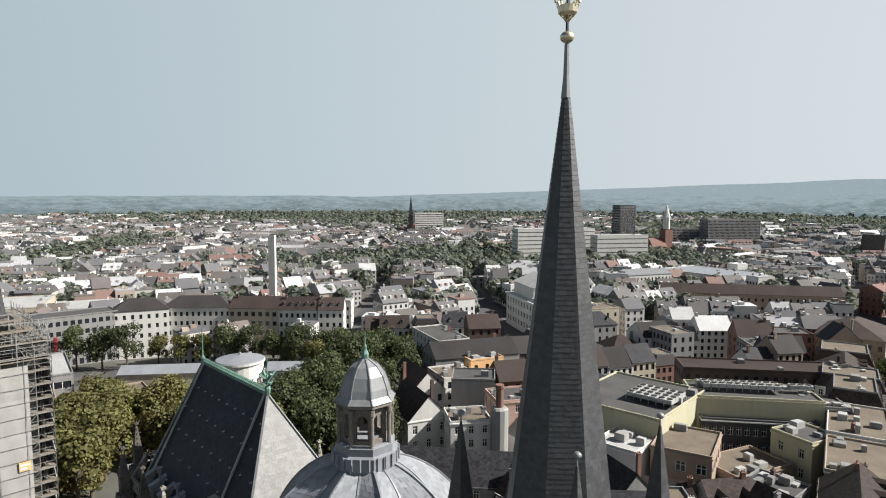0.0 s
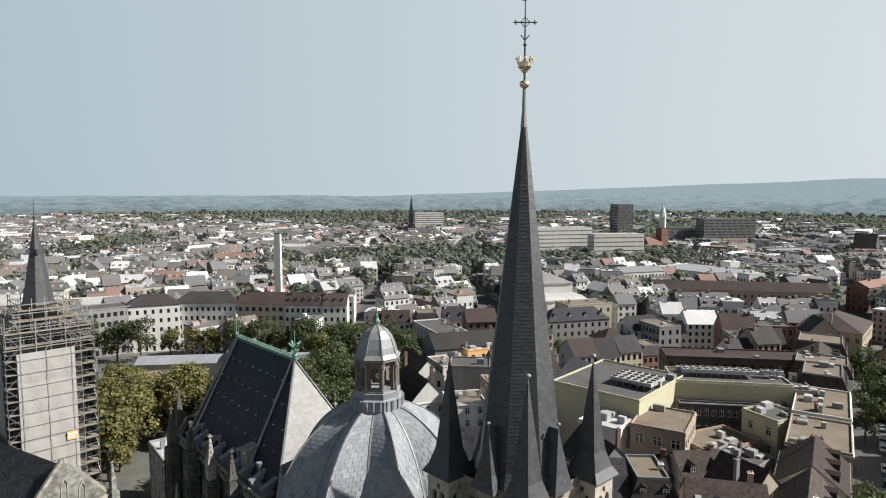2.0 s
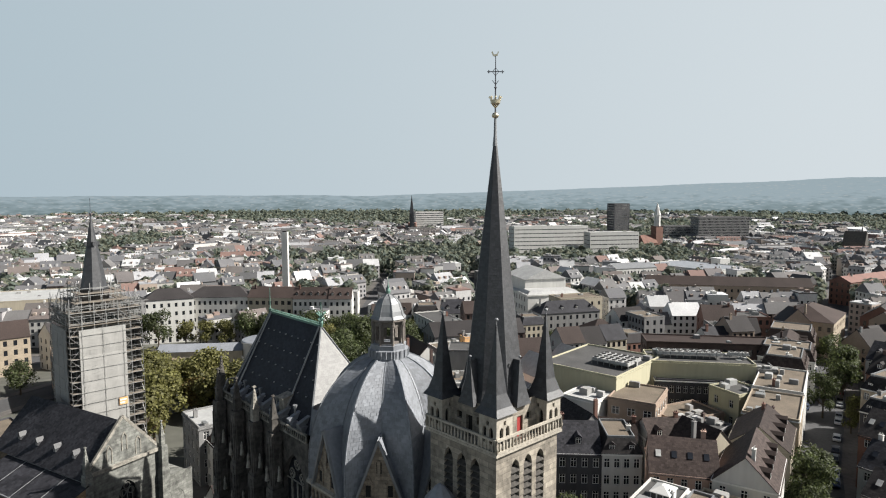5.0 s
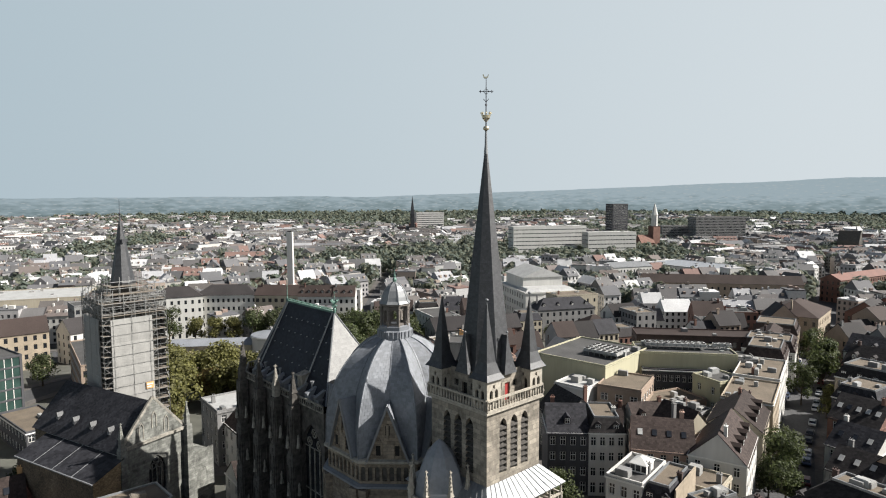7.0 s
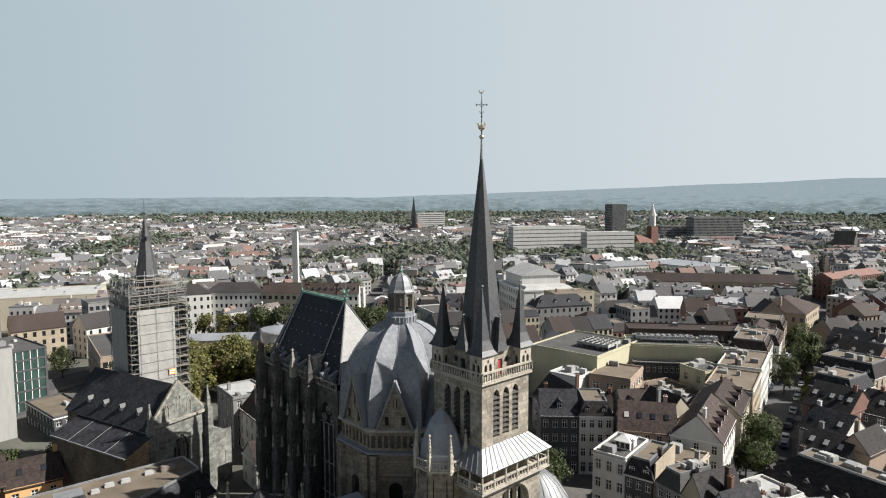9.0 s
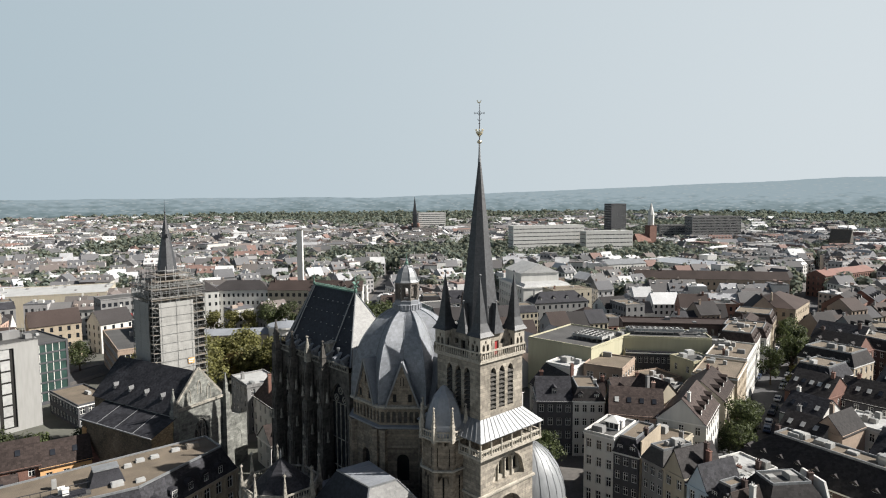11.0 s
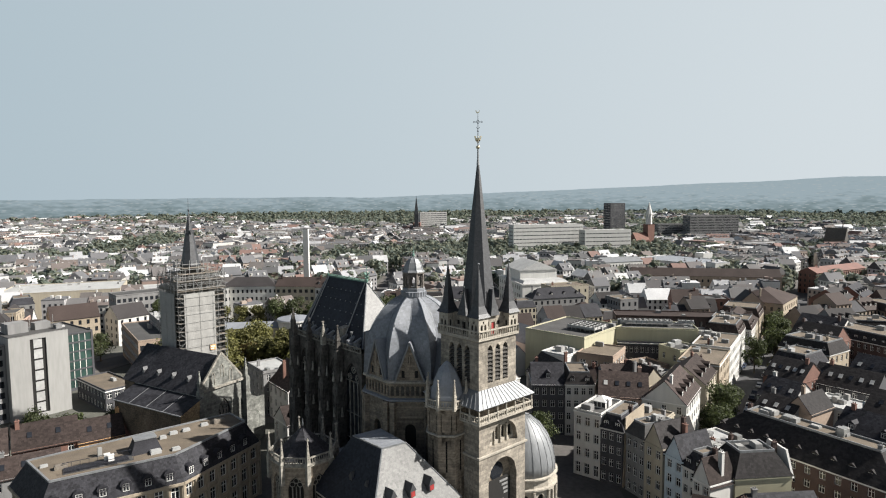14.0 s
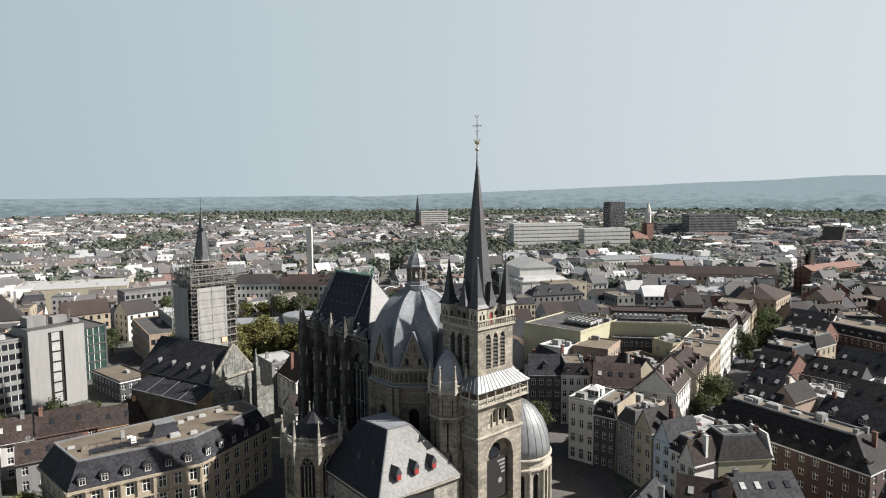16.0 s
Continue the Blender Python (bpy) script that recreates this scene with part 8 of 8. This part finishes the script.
# ---- ground, streets and the far hills ----
def land():
    me = Mesh()
    ys = [-700, -300, -150, -60, 0, 40, 80, 95, 110, 125, 140, 155, 170, 185, 200, 215, 230, 245, 260, 320, 450, 700, 900] + [900 + 130 * k for k in range(1, 18)]
    xs = [-4300, -3000, -2000, -1200, -700, -400, -200, -100, 0, 100, 200, 400, 700, 1200, 2000, 3000, 4300]
    for y0, y1 in zip(ys, ys[1:]):
        for x0, x1 in zip(xs, xs[1:]):
            me.poly([(x, y, ground_z(x, y) - 0.05) for x, y in ((x0, y0), (x1, y0), (x1, y1), (x0, y1))])
    tagged(part("ground", me, town_ground), "dull green-grey town ground to the horizon", "ground", kind="structure")
    for i, (pts, wd) in enumerate(STREETS):
        me = Mesh()
        kerb = Mesh()
        fine = []
        for a, b in zip(pts, pts[1:]):
            a, b = V((*a, 0)), V((*b, 0))
            n = max(1, int((b - a).length / 12))
            fine += [a.lerp(b, k / n) for k in range(n)]
        fine.append(V((*pts[-1], 0)))
        for p, q in zip(fine, fine[1:]):
            u = (q - p).normalized()
            nn = V((-u.y, u.x, 0))
            up = lambda v, z: (v.x, v.y, ground_z(v.x, v.y) + z)
            r = wd * 0.62
            me.poly((up(p - nn * r, 0.03), up(q - nn * r, 0.03), up(q + nn * r, 0.03), up(p + nn * r, 0.03)))
            for e in (-1, 1):
                a, b, c, d = p + nn * e * r, q + nn * e * r, q + nn * e * wd, p + nn * e * wd
                kerb.hexa([up(a, -0.2), up(b, -0.2), up(c, -0.2), up(d, -0.2), up(a, 0.15), up(b, 0.15), up(c, 0.15), up(d, 0.15)])
        tagged(part("road", me, asphalt), "grey asphalt town street", "road", kind="structure")
        tagged(part("pavement", kerb, paving), "raised stone pavement along a street", "pavement", kind="structure")
    me = Mesh()
    for x0, y0, x1, y1, n in ((-45, -60, 30, 62, 6), (-60, 62, 20, 95, 3)):
        me.poly([(x, y, 0.02) for x, y in ((x0, y0), (x1, y0), (x1, y1), (x0, y1))])
    tagged(part("square_paving", me, paving), "grey stone paving of the cathedral square", "pavement", kind="structure")
    # hills on the horizon; haze is painted as a glowing colour, paler upwards
    hz = bpy.data.materials.new("painted_haze")
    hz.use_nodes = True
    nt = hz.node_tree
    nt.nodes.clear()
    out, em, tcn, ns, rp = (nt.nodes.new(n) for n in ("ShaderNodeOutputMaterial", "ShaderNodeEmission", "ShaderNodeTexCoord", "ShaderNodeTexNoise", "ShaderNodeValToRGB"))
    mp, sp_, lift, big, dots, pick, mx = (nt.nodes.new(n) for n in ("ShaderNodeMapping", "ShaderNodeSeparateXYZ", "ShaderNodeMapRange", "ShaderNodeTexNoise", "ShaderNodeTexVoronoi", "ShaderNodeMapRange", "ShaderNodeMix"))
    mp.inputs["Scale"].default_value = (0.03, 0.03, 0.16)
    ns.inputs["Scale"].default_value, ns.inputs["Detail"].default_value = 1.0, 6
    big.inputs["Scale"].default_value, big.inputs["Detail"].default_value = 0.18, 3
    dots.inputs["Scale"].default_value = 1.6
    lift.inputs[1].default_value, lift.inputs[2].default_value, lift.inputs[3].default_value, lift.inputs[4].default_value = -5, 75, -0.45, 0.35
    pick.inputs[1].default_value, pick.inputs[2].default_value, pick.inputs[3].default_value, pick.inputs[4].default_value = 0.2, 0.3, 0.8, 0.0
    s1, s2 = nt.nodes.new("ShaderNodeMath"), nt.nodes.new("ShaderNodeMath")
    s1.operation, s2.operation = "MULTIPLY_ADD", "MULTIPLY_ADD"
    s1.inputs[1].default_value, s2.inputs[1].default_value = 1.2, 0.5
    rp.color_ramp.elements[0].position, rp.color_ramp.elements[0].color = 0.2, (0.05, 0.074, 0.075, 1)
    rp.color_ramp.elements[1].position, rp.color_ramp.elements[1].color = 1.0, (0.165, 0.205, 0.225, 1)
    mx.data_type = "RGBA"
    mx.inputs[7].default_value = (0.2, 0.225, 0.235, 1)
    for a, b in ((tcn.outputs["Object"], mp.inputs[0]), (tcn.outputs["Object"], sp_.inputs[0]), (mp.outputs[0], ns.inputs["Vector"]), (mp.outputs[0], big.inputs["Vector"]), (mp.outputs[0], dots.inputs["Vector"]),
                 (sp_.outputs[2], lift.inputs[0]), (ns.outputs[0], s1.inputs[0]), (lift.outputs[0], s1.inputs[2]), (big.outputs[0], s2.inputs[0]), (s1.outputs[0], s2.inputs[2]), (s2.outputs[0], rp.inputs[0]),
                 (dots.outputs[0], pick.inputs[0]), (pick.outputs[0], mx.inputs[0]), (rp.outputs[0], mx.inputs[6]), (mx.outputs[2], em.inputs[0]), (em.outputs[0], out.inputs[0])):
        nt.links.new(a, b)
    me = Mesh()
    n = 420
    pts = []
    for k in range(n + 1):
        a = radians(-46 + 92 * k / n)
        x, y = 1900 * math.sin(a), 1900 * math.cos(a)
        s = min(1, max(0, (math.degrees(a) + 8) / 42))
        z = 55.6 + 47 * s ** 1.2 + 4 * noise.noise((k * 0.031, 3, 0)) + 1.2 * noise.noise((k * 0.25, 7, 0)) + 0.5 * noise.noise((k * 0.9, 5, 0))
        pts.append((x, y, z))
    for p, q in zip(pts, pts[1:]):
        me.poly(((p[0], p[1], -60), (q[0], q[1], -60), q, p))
    tagged(part("backdrop_hills", me, hz), "blue-green wooded hills on the horizon with glowing painted haze", "hills", kind="structure")


land()
